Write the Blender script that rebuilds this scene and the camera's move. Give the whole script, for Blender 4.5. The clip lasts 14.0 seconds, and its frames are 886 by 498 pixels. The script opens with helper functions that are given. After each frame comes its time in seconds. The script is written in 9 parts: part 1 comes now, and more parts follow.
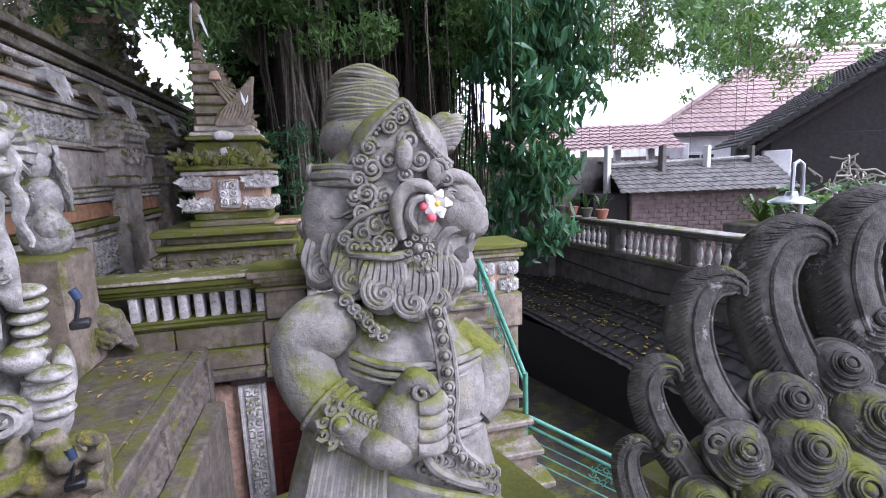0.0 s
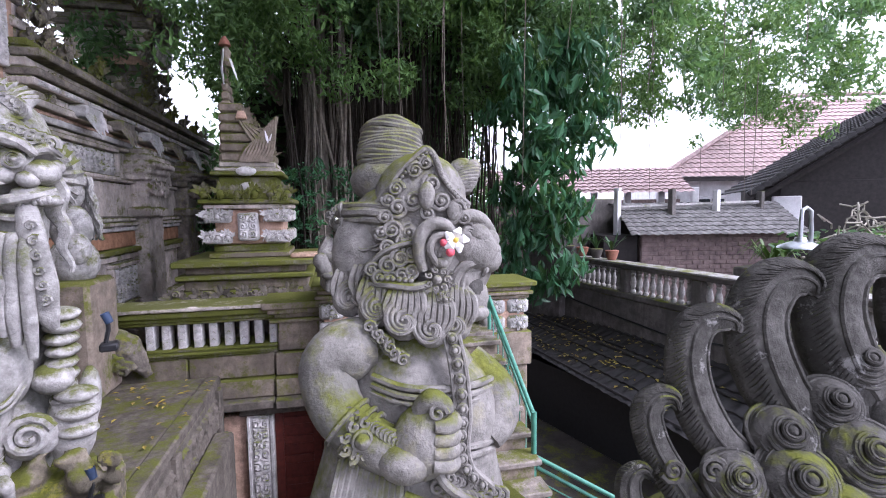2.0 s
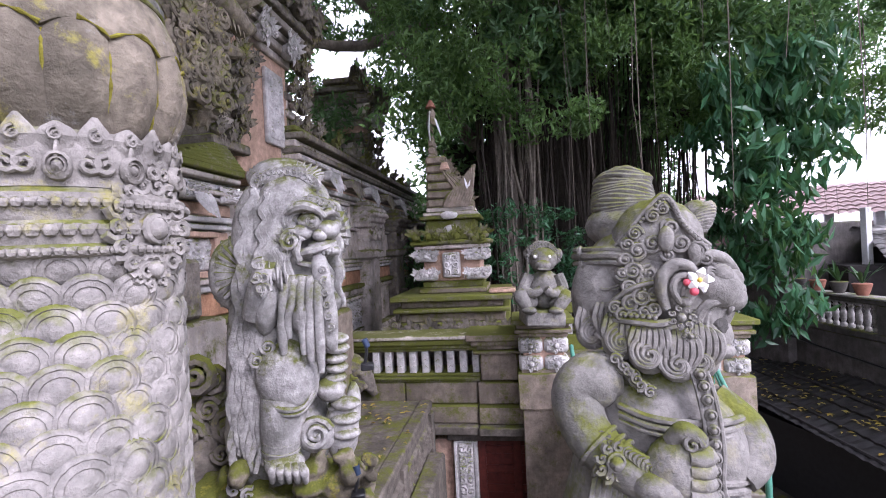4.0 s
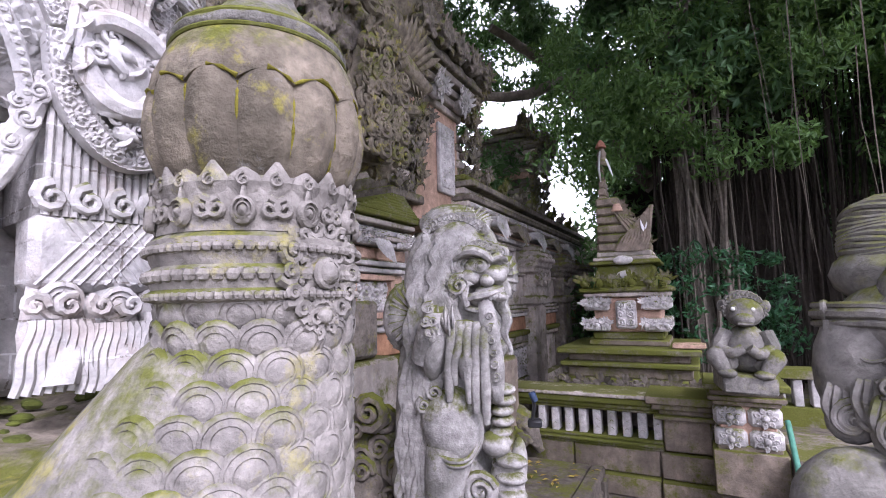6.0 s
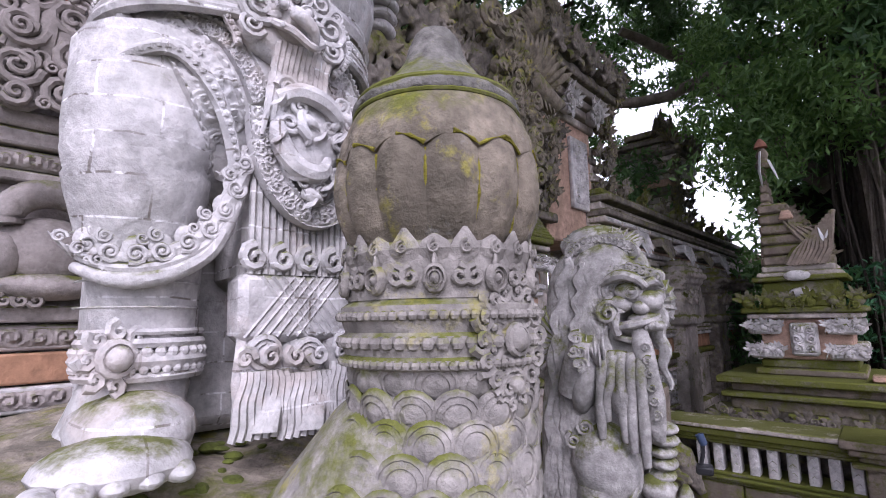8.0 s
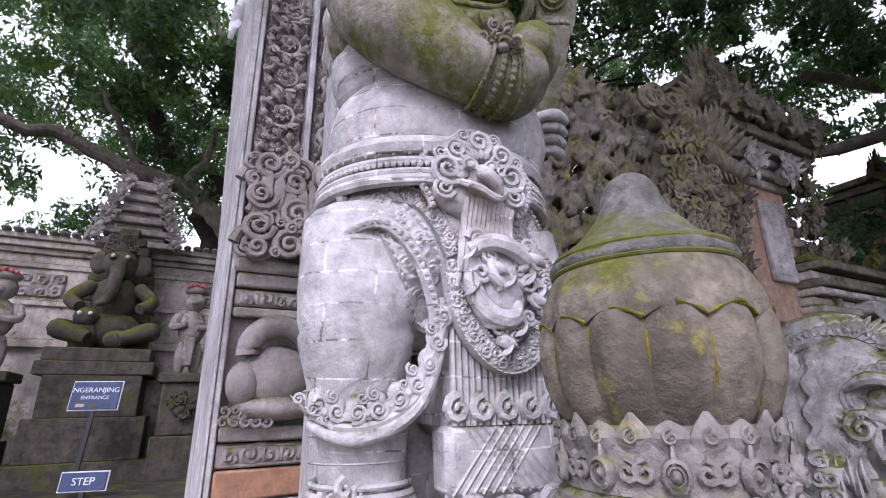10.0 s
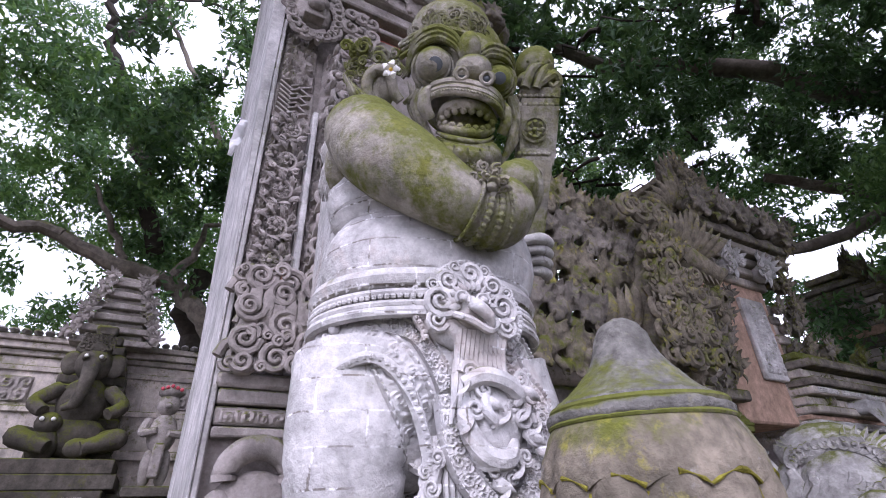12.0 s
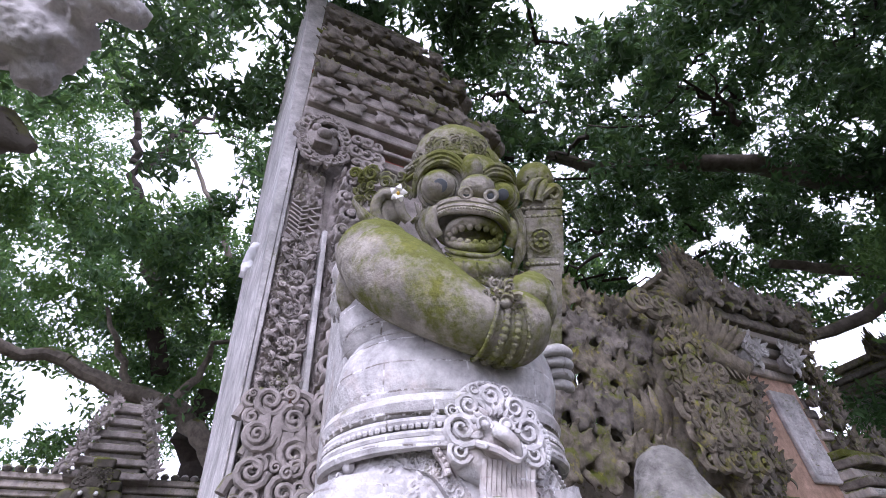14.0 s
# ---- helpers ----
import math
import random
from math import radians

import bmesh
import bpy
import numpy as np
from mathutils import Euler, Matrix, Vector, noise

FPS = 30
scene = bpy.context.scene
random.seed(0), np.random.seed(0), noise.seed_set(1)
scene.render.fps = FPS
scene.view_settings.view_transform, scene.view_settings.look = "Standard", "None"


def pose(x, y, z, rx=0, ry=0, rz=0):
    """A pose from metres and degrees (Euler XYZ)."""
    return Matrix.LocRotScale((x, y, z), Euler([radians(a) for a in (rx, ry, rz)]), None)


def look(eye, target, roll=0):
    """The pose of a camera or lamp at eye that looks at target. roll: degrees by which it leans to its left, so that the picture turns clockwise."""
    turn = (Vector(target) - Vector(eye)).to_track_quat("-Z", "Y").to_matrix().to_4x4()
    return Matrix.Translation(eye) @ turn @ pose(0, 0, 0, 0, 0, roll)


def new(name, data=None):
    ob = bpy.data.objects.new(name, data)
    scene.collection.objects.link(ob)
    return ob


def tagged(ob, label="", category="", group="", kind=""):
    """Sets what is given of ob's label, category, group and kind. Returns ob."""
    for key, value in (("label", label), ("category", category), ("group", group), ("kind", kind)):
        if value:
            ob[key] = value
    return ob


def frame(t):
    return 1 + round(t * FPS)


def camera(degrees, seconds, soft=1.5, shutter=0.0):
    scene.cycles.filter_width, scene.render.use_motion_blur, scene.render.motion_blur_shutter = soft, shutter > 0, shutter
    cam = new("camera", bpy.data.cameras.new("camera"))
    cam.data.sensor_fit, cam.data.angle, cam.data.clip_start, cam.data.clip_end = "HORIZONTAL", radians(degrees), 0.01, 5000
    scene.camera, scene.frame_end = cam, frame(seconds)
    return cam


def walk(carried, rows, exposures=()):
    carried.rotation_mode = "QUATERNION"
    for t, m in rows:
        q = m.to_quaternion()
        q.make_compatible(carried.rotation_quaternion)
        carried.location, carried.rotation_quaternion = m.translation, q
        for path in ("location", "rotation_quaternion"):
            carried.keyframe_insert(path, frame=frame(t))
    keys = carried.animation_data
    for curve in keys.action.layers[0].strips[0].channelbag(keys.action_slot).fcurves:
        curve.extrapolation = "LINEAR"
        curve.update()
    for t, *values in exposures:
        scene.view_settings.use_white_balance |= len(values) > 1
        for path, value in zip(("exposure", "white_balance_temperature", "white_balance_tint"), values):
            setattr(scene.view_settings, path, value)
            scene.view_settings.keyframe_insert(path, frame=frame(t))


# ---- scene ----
cam = camera(85.6, 14.0, 1.0)
PATH = [
    (0, (-1.286, -0.079, 1.256), (-0.289, 1.625, 0.936), -2.1),
    (0.5, (-1.286, -0.075, 1.261), (-0.32, 1.659, 1.019), -3.1),
    (1, (-1.292, -0.087, 1.258), (-0.331, 1.655, 1.047), -2.5),
    (1.5, (-1.325, -0.124, 1.262), (-0.362, 1.621, 1.091), -1.3),
    (2, (-1.378, -0.189, 1.262), (-0.404, 1.55, 1.098), -0.8),
    (2.5, (-1.47, -0.271, 1.265), (-0.531, 1.49, 1.132), -1.2),
    (3, (-1.551, -0.319, 1.275), (-0.789, 1.528, 1.184), -2.3),
    (3.5, (-1.612, -0.348, 1.287), (-1.062, 1.574, 1.239), -2.7),
    (4, (-1.665, -0.351, 1.309), (-1.386, 1.629, 1.312), -2.9),
    (4.2, (-1.682, -0.342, 1.315), (-1.52, 1.651, 1.344), -2.9),
    (6.3, (-1.702, -0.186, 1.323), (-2.142, 1.752, 1.546), -1.5),
    (6.5, (-1.715, -0.191, 1.348), (-2.193, 1.742, 1.538), -1.8),
    (7, (-1.746, -0.175, 1.363), (-2.339, 1.723, 1.579), -1.6),
    (7.5, (-1.776, -0.174, 1.375), (-2.497, 1.675, 1.621), -1.4),
    (8, (-1.813, -0.184, 1.412), (-2.691, 1.59, 1.7), -1.1),
    (8.5, (-1.849, -0.199, 1.441), (-2.92, 1.454, 1.792), -0.8),
    (9, (-1.873, -0.217, 1.49), (-3.122, 1.286, 1.917), -0.2),
    (9.2, (-1.876, -0.224, 1.513), (-3.183, 1.218, 1.974), 0.0),
    (11.3, (-1.843, -0.276, 1.645), (-3.134, 0.998, 2.489), -1.1),
    (11.5, (-1.85, -0.283, 1.656), (-3.115, 0.992, 2.536), -1.5),
    (12, (-1.834, -0.298, 1.682), (-3.042, 0.972, 2.644), -2.0),
    (12.5, (-1.832, -0.308, 1.7), (-2.977, 0.946, 2.758), -2.9),
    (13, (-1.834, -0.313, 1.716), (-2.936, 0.901, 2.862), -3.5),
    (13.5, (-1.836, -0.315, 1.725), (-2.906, 0.845, 2.954), -4.2),
    (14, (-1.833, -0.323, 1.735), (-2.875, 0.771, 3.045), -5.2),
]
# camera exposure along the way
walk(cam, [(t, look(eye, target, roll)) for t, eye, target, roll in PATH], [(0.0, 1.61, 5580, 24), (4.0, 1.62, 5750, 27), (7.0, 1.33, 5800, 28), (9.0, 0.91, 5760, 28), (11.5, 1.05, 5680, 28), (14.0, 1.27, 5600, 28)])

# ---- world and sun: bright overcast sky ----
world = bpy.data.worlds.new("overcast_sky")
scene.world = world
world.use_nodes = True
wn, wl = world.node_tree.nodes, world.node_tree.links
sky = wn.new("ShaderNodeTexSky")
sky.sky_type = "NISHITA"
sky.sun_disc = False
sky.sun_elevation, sky.sun_rotation = radians(52), radians(120)
sky.dust_density, sky.air_density = 4.0, 1.2
veil = wn.new("ShaderNodeMixRGB")
veil.inputs[0].default_value = 0.8
veil.inputs[2].default_value = (12.0, 12.0, 12.4, 1)
wl.new(sky.outputs[0], veil.inputs[1])
wl.new(veil.outputs[0], wn["Background"].inputs[0])
wn["Background"].inputs[1].default_value = 0.11
sun = new("sun", bpy.data.lights.new("sun", "SUN"))
sun.data.energy, sun.data.angle, sun.data.color = 1.5, radians(20), (1.0, 0.97, 0.93)
sun.matrix_world = look((7, -9, 12), (-1, 2, 0))


# ---- materials ----
def mat_new(name):
    m = bpy.data.materials.new(name)
    m.use_nodes = True
    n = m.node_tree.nodes
    return m, n, m.node_tree.links, n["Principled BSDF"]


def noise_node(n, l, coord, scale, detail=5, rough=0.6):
    t = n.new("ShaderNodeTexNoise")
    t.inputs["Scale"].default_value, t.inputs["Detail"].default_value, t.inputs["Roughness"].default_value = scale, detail, rough
    l.new(coord, t.inputs["Vector"])
    return t.outputs["Fac"]


def ramp(n, l, fac, stops):
    r = n.new("ShaderNodeValToRGB")
    e = r.color_ramp.elements
    while len(e) < len(stops):
        e.new(0.5)
    for el, (p, c) in zip(e, stops):
        el.position = p
        el.color = (c, c, c, 1) if isinstance(c, (int, float)) else (*c, 1)
    l.new(fac, r.inputs[0])
    return r.outputs[0]


def mix(n, l, fac, a, b, mode="MIX"):
    m = n.new("ShaderNodeMixRGB")
    m.blend_type = mode
    for sock, v in zip(m.inputs, (fac, a, b)):
        if isinstance(v, (int, float)):
            sock.default_value = v
        elif isinstance(v, tuple):
            sock.default_value = (*v, 1)
        else:
            l.new(v, sock)
    return m.outputs[0]


def math_node(n, l, op, a, b):
    m = n.new("ShaderNodeMath")
    m.operation = op
    for sock, v in zip(m.inputs, (a, b)):
        if isinstance(v, (int, float)):
            sock.default_value = v
        else:
            l.new(v, sock)
    return m.outputs[0]


MOSS = (0.098, 0.108, 0.013)
LICHEN = (0.30, 0.27, 0.04)


def stone(name, base, dark=0.5, pale=1.35, moss=0.3, stain=0.4, grain=60.0, bump=0.5, moss_col=MOSS, blotch=2.2, rough=0.9, lichen=0.0, streak=0.0, patch=0.0, joint=0.0, pale_spots=0.0):
    """Weathered carved stone: mineral grain, dark algae, pale lime, moss on upward faces."""
    m, n, l, b = mat_new(name)
    geo = n.new("ShaderNodeNewGeometry")
    pos = geo.outputs["Position"]
    big = noise_node(n, l, pos, blotch, 6, 0.62)
    mid = noise_node(n, l, pos, blotch * 5.3, 6, 0.65)
    fine = noise_node(n, l, pos, grain, 4, 0.6)
    info = n.new("ShaderNodeObjectInfo")
    c = tuple(base)
    col = mix(n, l, ramp(n, l, mid, [(0.32, 0.0), (0.68, 1.0)]), tuple(v * 0.64 for v in c), tuple(min(0.9, v * pale) for v in c))
    speck = noise_node(n, l, pos, grain * 0.42, 3, 0.7)
    col = mix(n, l, math_node(n, l, "MULTIPLY", ramp(n, l, speck, [(0.56, 0.0), (0.68, 1.0)]), 0.3), col, tuple(v * 0.5 for v in c))
    col = mix(n, l, math_node(n, l, "MULTIPLY", ramp(n, l, big, [(0.47, 0.0), (0.62, 1.0)]), stain), col, tuple(v * dark for v in (c[0] * 0.95, c[1], c[2] * 0.92)))
    col = mix(n, l, 0.3, col, ramp(n, l, fine, [(0.25, 0.3), (0.75, 1.0)]), "MULTIPLY")
    col = mix(n, l, math_node(n, l, "MULTIPLY", info.outputs["Random"], 0.14), col, (0.12, 0.1, 0.08))
    if patch:
        pn = noise_node(n, l, pos, 3.7, 5, 0.6)
        col = mix(n, l, math_node(n, l, "MULTIPLY", ramp(n, l, pn, [(0.57, 0.0), (0.63, 1.0)]), patch), col, (0.50, 0.36, 0.29))
        wn_ = noise_node(n, l, pos, 2.9, 5, 0.5)
        col = mix(n, l, math_node(n, l, "MULTIPLY", ramp(n, l, wn_, [(0.36, 1.0), (0.42, 0.0)]), patch), col, (0.80, 0.80, 0.82))
    if joint:
        sx_ = n.new("ShaderNodeSeparateXYZ")
        l.new(pos, sx_.inputs[0])
        mp = n.new("ShaderNodeCombineXYZ")
        l.new(math_node(n, l, "ADD", math_node(n, l, "MULTIPLY", sx_.outputs[0], 0.41), math_node(n, l, "MULTIPLY", sx_.outputs[1], 0.912)), mp.inputs[0])
        l.new(sx_.outputs[2], mp.inputs[1])
        wob = n.new("ShaderNodeVectorMath")
        wob.operation = "ADD"
        nz = n.new("ShaderNodeTexNoise")
        nz.inputs["Scale"].default_value = 3.0
        l.new(pos, nz.inputs["Vector"])
        sc_ = n.new("ShaderNodeVectorMath")
        sc_.operation = "SCALE"
        sc_.inputs["Scale"].default_value = 0.05
        l.new(nz.outputs["Color"], sc_.inputs[0])
        l.new(mp.outputs[0], wob.inputs[0])
        l.new(sc_.outputs[0], wob.inputs[1])
        bk = n.new("ShaderNodeTexBrick")
        bk.inputs["Scale"].default_value, bk.inputs["Mortar Size"].default_value, bk.inputs["Mortar Smooth"].default_value = 1.0, 0.003, 0.4
        bk.inputs["Brick Width"].default_value, bk.inputs["Row Height"].default_value = 0.24, 0.088
        l.new(wob.outputs[0], bk.inputs["Vector"])
        jn = noise_node(n, l, pos, 5.0, 3)
        jf = math_node(n, l, "MULTIPLY", bk.outputs["Fac"], math_node(n, l, "MULTIPLY", ramp(n, l, jn, [(0.42, 0.0), (0.55, 1.0)]), joint))
        col = mix(n, l, jf, col, mix(n, l, ramp(n, l, mid, [(0.45, 0.0), (0.55, 1.0)]), (0.16, 0.14, 0.12), (0.8, 0.79, 0.8)))
    if streak:
        mp = n.new("ShaderNodeMapping")
        mp.inputs["Scale"].default_value = (9, 9, 0.7)
        l.new(pos, mp.inputs[0])
        st = noise_node(n, l, mp.outputs[0], 1.0, 4, 0.6)
        col = mix(n, l, math_node(n, l, "MULTIPLY", ramp(n, l, st, [(0.5, 0.0), (0.66, 1.0)]), streak), col, tuple(v * 0.45 for v in c))
    if pale_spots:
        ps = noise_node(n, l, pos, 9.0, 8, 0.75)
        col = mix(n, l, math_node(n, l, "MULTIPLY", ramp(n, l, ps, [(0.585, 0.0), (0.64, 1.0)]), pale_spots), col, (0.34, 0.33, 0.32))
    if moss:
        sep = n.new("ShaderNodeSeparateXYZ")
        l.new(geo.outputs["Normal"], sep.inputs[0])
        up = ramp(n, l, math_node(n, l, "ADD", math_node(n, l, "MULTIPLY", sep.outputs[2], 0.5), 0.5), [(0.45, 0.0), (0.95, 1.0)])
        mm = noise_node(n, l, pos, 3.1, 7, 0.68)
        f = math_node(n, l, "ADD", math_node(n, l, "ADD", math_node(n, l, "MULTIPLY", up, 0.26), math_node(n, l, "MULTIPLY", speck, 0.3)), math_node(n, l, "SUBTRACT", mm, 0.13))
        f = ramp(n, l, f, [(0.79 - 0.42 * moss, 0.0), (0.94 - 0.42 * moss, 0.92)])
        mc = mix(n, l, fine, tuple(v * 0.6 for v in moss_col), tuple(v * 1.5 for v in moss_col))
        col = mix(n, l, f, col, mc)
    if lichen:
        ln = noise_node(n, l, pos, 7.5, 7, 0.72)
        col = mix(n, l, math_node(n, l, "MULTIPLY", ramp(n, l, ln, [(0.56, 0.0), (0.66, 1.0)]), lichen), col, LICHEN)
    l.new(col, b.inputs["Base Color"])
    b.inputs["Roughness"].default_value = rough
    b.inputs["Specular IOR Level"].default_value = 0.25
    h = math_node(n, l, "ADD", math_node(n, l, "MULTIPLY", mid, 1.0), math_node(n, l, "MULTIPLY", fine, 0.2))
    bp = n.new("ShaderNodeBump")
    bp.inputs["Strength"].default_value, bp.inputs["Distance"].default_value = min(1.0, bump * 1.2), 0.024
    l.new(h, bp.inputs["Height"])
    l.new(bp.outputs[0], b.inputs["Normal"])
    return m


def plain(name, color, rough=0.5, metal=0.0, var=0.25, scale=12.0, bump=0.1, spec=0.4):
    m, n, l, b = mat_new(name)
    tc = n.new("ShaderNodeNewGeometry")
    a = noise_node(n, l, tc.outputs["Position"], scale, 5)
    f = noise_node(n, l, tc.outputs["Position"], scale * 9, 3)
    col = mix(n, l, ramp(n, l, a, [(0.3, 0.0), (0.7, 1.0)]), tuple(v * (1 - var) for v in color), tuple(min(0.95, v * (1 + var)) for v in color))
    col = mix(n, l, 0.25, col, ramp(n, l, f, [(0.3, 0.35), (0.7, 1.0)]), "MULTIPLY")
    l.new(col, b.inputs["Base Color"])
    b.inputs["Roughness"].default_value, b.inputs["Metallic"].default_value = rough, metal
    b.inputs["Specular IOR Level"].default_value = spec
    bp = n.new("ShaderNodeBump")
    bp.inputs["Strength"].default_value, bp.inputs["Distance"].default_value = bump, 0.01
    l.new(f, bp.inputs["Height"])
    l.new(bp.outputs[0], b.inputs["Normal"])
    return m


def leafy(name, dark, light, trans=0.35):
    m, n, l, b = mat_new(name)
    geo = n.new("ShaderNodeNewGeometry")
    r = geo.outputs["Random Per Island"]
    big = noise_node(n, l, geo.outputs["Position"], 0.5, 3)
    f = math_node(n, l, "ADD", math_node(n, l, "MULTIPLY", r, 0.6), math_node(n, l, "MULTIPLY", big, 0.5))
    col = ramp(n, l, f, [(0.2, dark), (0.85, light)])
    l.new(col, b.inputs["Base Color"])
    b.inputs["Roughness"].default_value = 0.42
    b.inputs["Specular IOR Level"].default_value = 0.35
    tr = n.new("ShaderNodeBsdfTranslucent")
    l.new(mix(n, l, 0.5, col, (0.16, 0.26, 0.04)), tr.inputs[0])
    mx = n.new("ShaderNodeMixShader")
    mx.inputs[0].default_value = trans
    l.new(b.outputs[0], mx.inputs[1])
    l.new(tr.outputs[0], mx.inputs[2])
    l.new(mx.outputs[0], n["Material Output"].inputs[0])
    return m


S_GUARD = stone("pale_carved_stone", (0.575, 0.552, 0.545), dark=0.6, pale=1.2, moss=0.12, stain=0.35, bump=0.45, blotch=3.0, lichen=0.03, patch=0.2, joint=0.9)
S_HEAD = stone("mossy_pale_stone", (0.34, 0.31, 0.265), moss=0.78, lichen=0.15, patch=0.08, stain=0.6, blotch=3.2, streak=0.35)
S_BUST = stone("grey_carved_stone", (0.225, 0.213, 0.197), dark=0.4, pale=1.4, moss=0.30, stain=0.6, blotch=3.0, lichen=0.15)
S_LION = stone("white_grey_stone", (0.47, 0.45, 0.43), dark=0.33, pale=1.45, moss=0.40, stain=0.65, blotch=2.6, streak=0.35)
S_ROCK = stone("mossy_brown_rock", (0.25, 0.215, 0.175), dark=0.4, pale=1.6, moss=0.12, stain=0.6, blotch=4.0, lichen=0.5)
S_TAIL = stone("scaly_grey_stone", (0.25, 0.232, 0.213), dark=0.4, pale=1.5, moss=0.30, stain=0.55, blotch=3.6, lichen=0.55)
S_BULB = stone("brown_bulb_stone", (0.20, 0.17, 0.13), dark=0.4, pale=1.5, moss=0.36, stain=0.7, blotch=5, lichen=0.7, streak=0.5, pale_spots=0.4)
S_CURL = stone("dark_mossy_stone", (0.054, 0.052, 0.048), dark=0.35, pale=2.1, moss=0.10, stain=0.7, blotch=4.5, pale_spots=0.45)
S_WALL = stone("temple_wall_stone", (0.60, 0.53, 0.48), dark=0.28, pale=1.3, moss=0.48, lichen=0.2, stain=0.7, blotch=0.9, streak=0.5)
S_CARVE = stone("carved_relief_stone", (0.62, 0.59, 0.58), dark=0.4, pale=1.3, moss=0.3, stain=0.55, blotch=1.3)
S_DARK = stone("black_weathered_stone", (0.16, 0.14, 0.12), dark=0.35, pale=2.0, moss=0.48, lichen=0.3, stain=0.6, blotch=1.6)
S_MOSSY = stone("moss_covered_stone", (0.20, 0.18, 0.14), dark=0.4, pale=1.5, moss=0.95, stain=0.5, blotch=1.4)
S_DARKER = stone("very_dark_mossy_stone", (0.085, 0.075, 0.062), dark=0.4, pale=1.8, moss=0.42, stain=0.6, blotch=1.6)
S_CAP = stone("grey_cap_stone", (0.15, 0.143, 0.13), dark=0.4, pale=1.6, moss=0.22, stain=0.6, blotch=6, lichen=0.25, pale_spots=0.35)
S_WING = stone("brown_mossy_carving", (0.17, 0.145, 0.11), dark=0.35, pale=2.0, moss=0.5, stain=0.6, blotch=2.2, lichen=0.7)
M_LICHEN = plain("yellow_green_lichen", (0.20, 0.18, 0.03), 0.95, var=0.5, scale=30, bump=0.6, spec=0.1)
S_BASE = stone("moss_stained_stone", (0.27, 0.22, 0.175), dark=0.4, pale=1.4, moss=0.54, stain=0.6, blotch=1.2, streak=0.4)
S_BRICK = stone("orange_brick", (0.46, 0.25, 0.15), dark=0.45, pale=1.3, moss=0.2, stain=0.45, blotch=1.4, streak=0.35)
S_PINK = stone("pale_salmon_brick", (0.60, 0.40, 0.30), dark=0.5, pale=1.25, moss=0.2, stain=0.4, blotch=2)
S_GATE = stone("grey_gate_stone", (0.40, 0.355, 0.335), dark=0.4, pale=1.35, moss=0.30, stain=0.5, blotch=1.5)
S_LEDGE = stone("wet_dirty_concrete", (0.11, 0.095, 0.08), dark=0.5, pale=1.8, moss=0.12, stain=0.6, blotch=1.8)
S_FAR = stone("sooty_concrete", (0.115, 0.105, 0.10), dark=0.5, pale=1.6, moss=0.22, stain=0.6, blotch=1.0, streak=0.4)
S_BALU = stone("pale_concrete_baluster", (0.36, 0.345, 0.335), dark=0.5, moss=0.15, stain=0.5, blotch=2)
S_STEP = stone("stone_step", (0.27, 0.235, 0.205), dark=0.5, moss=0.2, stain=0.6, blotch=2)
M_RED = plain("dark_red_wood", (0.105, 0.022, 0.016), 0.5, var=0.35)
M_REDBAND = plain("red_brick_band", (0.30, 0.075, 0.05), 0.85, var=0.4)
M_GREEN = plain("green_painted_steel", (0.085, 0.26, 0.19), 0.42, var=0.2)
M_WHITE = plain("white_plaster", (0.66, 0.65, 0.66), 0.8, var=0.15, scale=3)
M_TILE = plain("old_roof_tile", (0.145, 0.14, 0.135), 0.85, var=0.5, scale=6, bump=0.3)
M_TILERED = plain("red_roof_tile", (0.36, 0.265, 0.255), 0.85, var=0.3, scale=5, bump=0.3)
M_TILEBLACK = plain("black_roof_tile", (0.026, 0.024, 0.024), 0.7, var=0.5, scale=6, bump=0.3)
M_BRICKFAR = plain("weathered_brick", (0.19, 0.14, 0.13), 0.9, var=0.4, scale=8, bump=0.3)
M_DARKWOOD = plain("dark_timber", (0.02, 0.016, 0.015), 0.8, var=0.4)
M_BARK = stone("grey_bark", (0.17, 0.145, 0.12), dark=0.45, pale=1.5, moss=0.12, stain=0.5, blotch=1.5, grain=25)
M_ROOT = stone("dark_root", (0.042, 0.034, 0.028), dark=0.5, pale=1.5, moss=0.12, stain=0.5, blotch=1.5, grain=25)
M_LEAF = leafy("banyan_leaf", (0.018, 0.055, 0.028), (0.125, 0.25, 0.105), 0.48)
# the banyan leaf again, its greens darkened for the shade of the high canopy
M_LEAFHIGH = leafy("shaded_canopy_leaf", (0.010, 0.032, 0.020), (0.08, 0.165, 0.08), 0.4)
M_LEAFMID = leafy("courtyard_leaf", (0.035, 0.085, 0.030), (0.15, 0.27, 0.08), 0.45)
M_LEAFLIGHT = leafy("bright_leaf", (0.045, 0.09, 0.018), (0.15, 0.25, 0.06), 0.45)
M_LEAFDEEP = leafy("deep_green_leaf", (0.014, 0.055, 0.028), (0.055, 0.17, 0.075), 0.3)
M_DRY = leafy("fallen_leaf", (0.22, 0.14, 0.03), (0.45, 0.36, 0.06), 0.1)
M_TWIG = plain("pale_dry_twig", (0.30, 0.28, 0.23), 0.9)
M_STEEL = plain("galvanised_steel", (0.42, 0.44, 0.46), 0.35, 0.8, 0.15)
M_BLACK = plain("black_plastic", (0.02, 0.02, 0.022), 0.4)
M_BLUE = plain("blue_tape", (0.03, 0.05, 0.10), 0.5)
M_GLASS = plain("dark_window_glass", (0.03, 0.035, 0.04), 0.1)
M_PETAL = plain("white_petal", (0.82, 0.80, 0.78), 0.6, var=0.05)
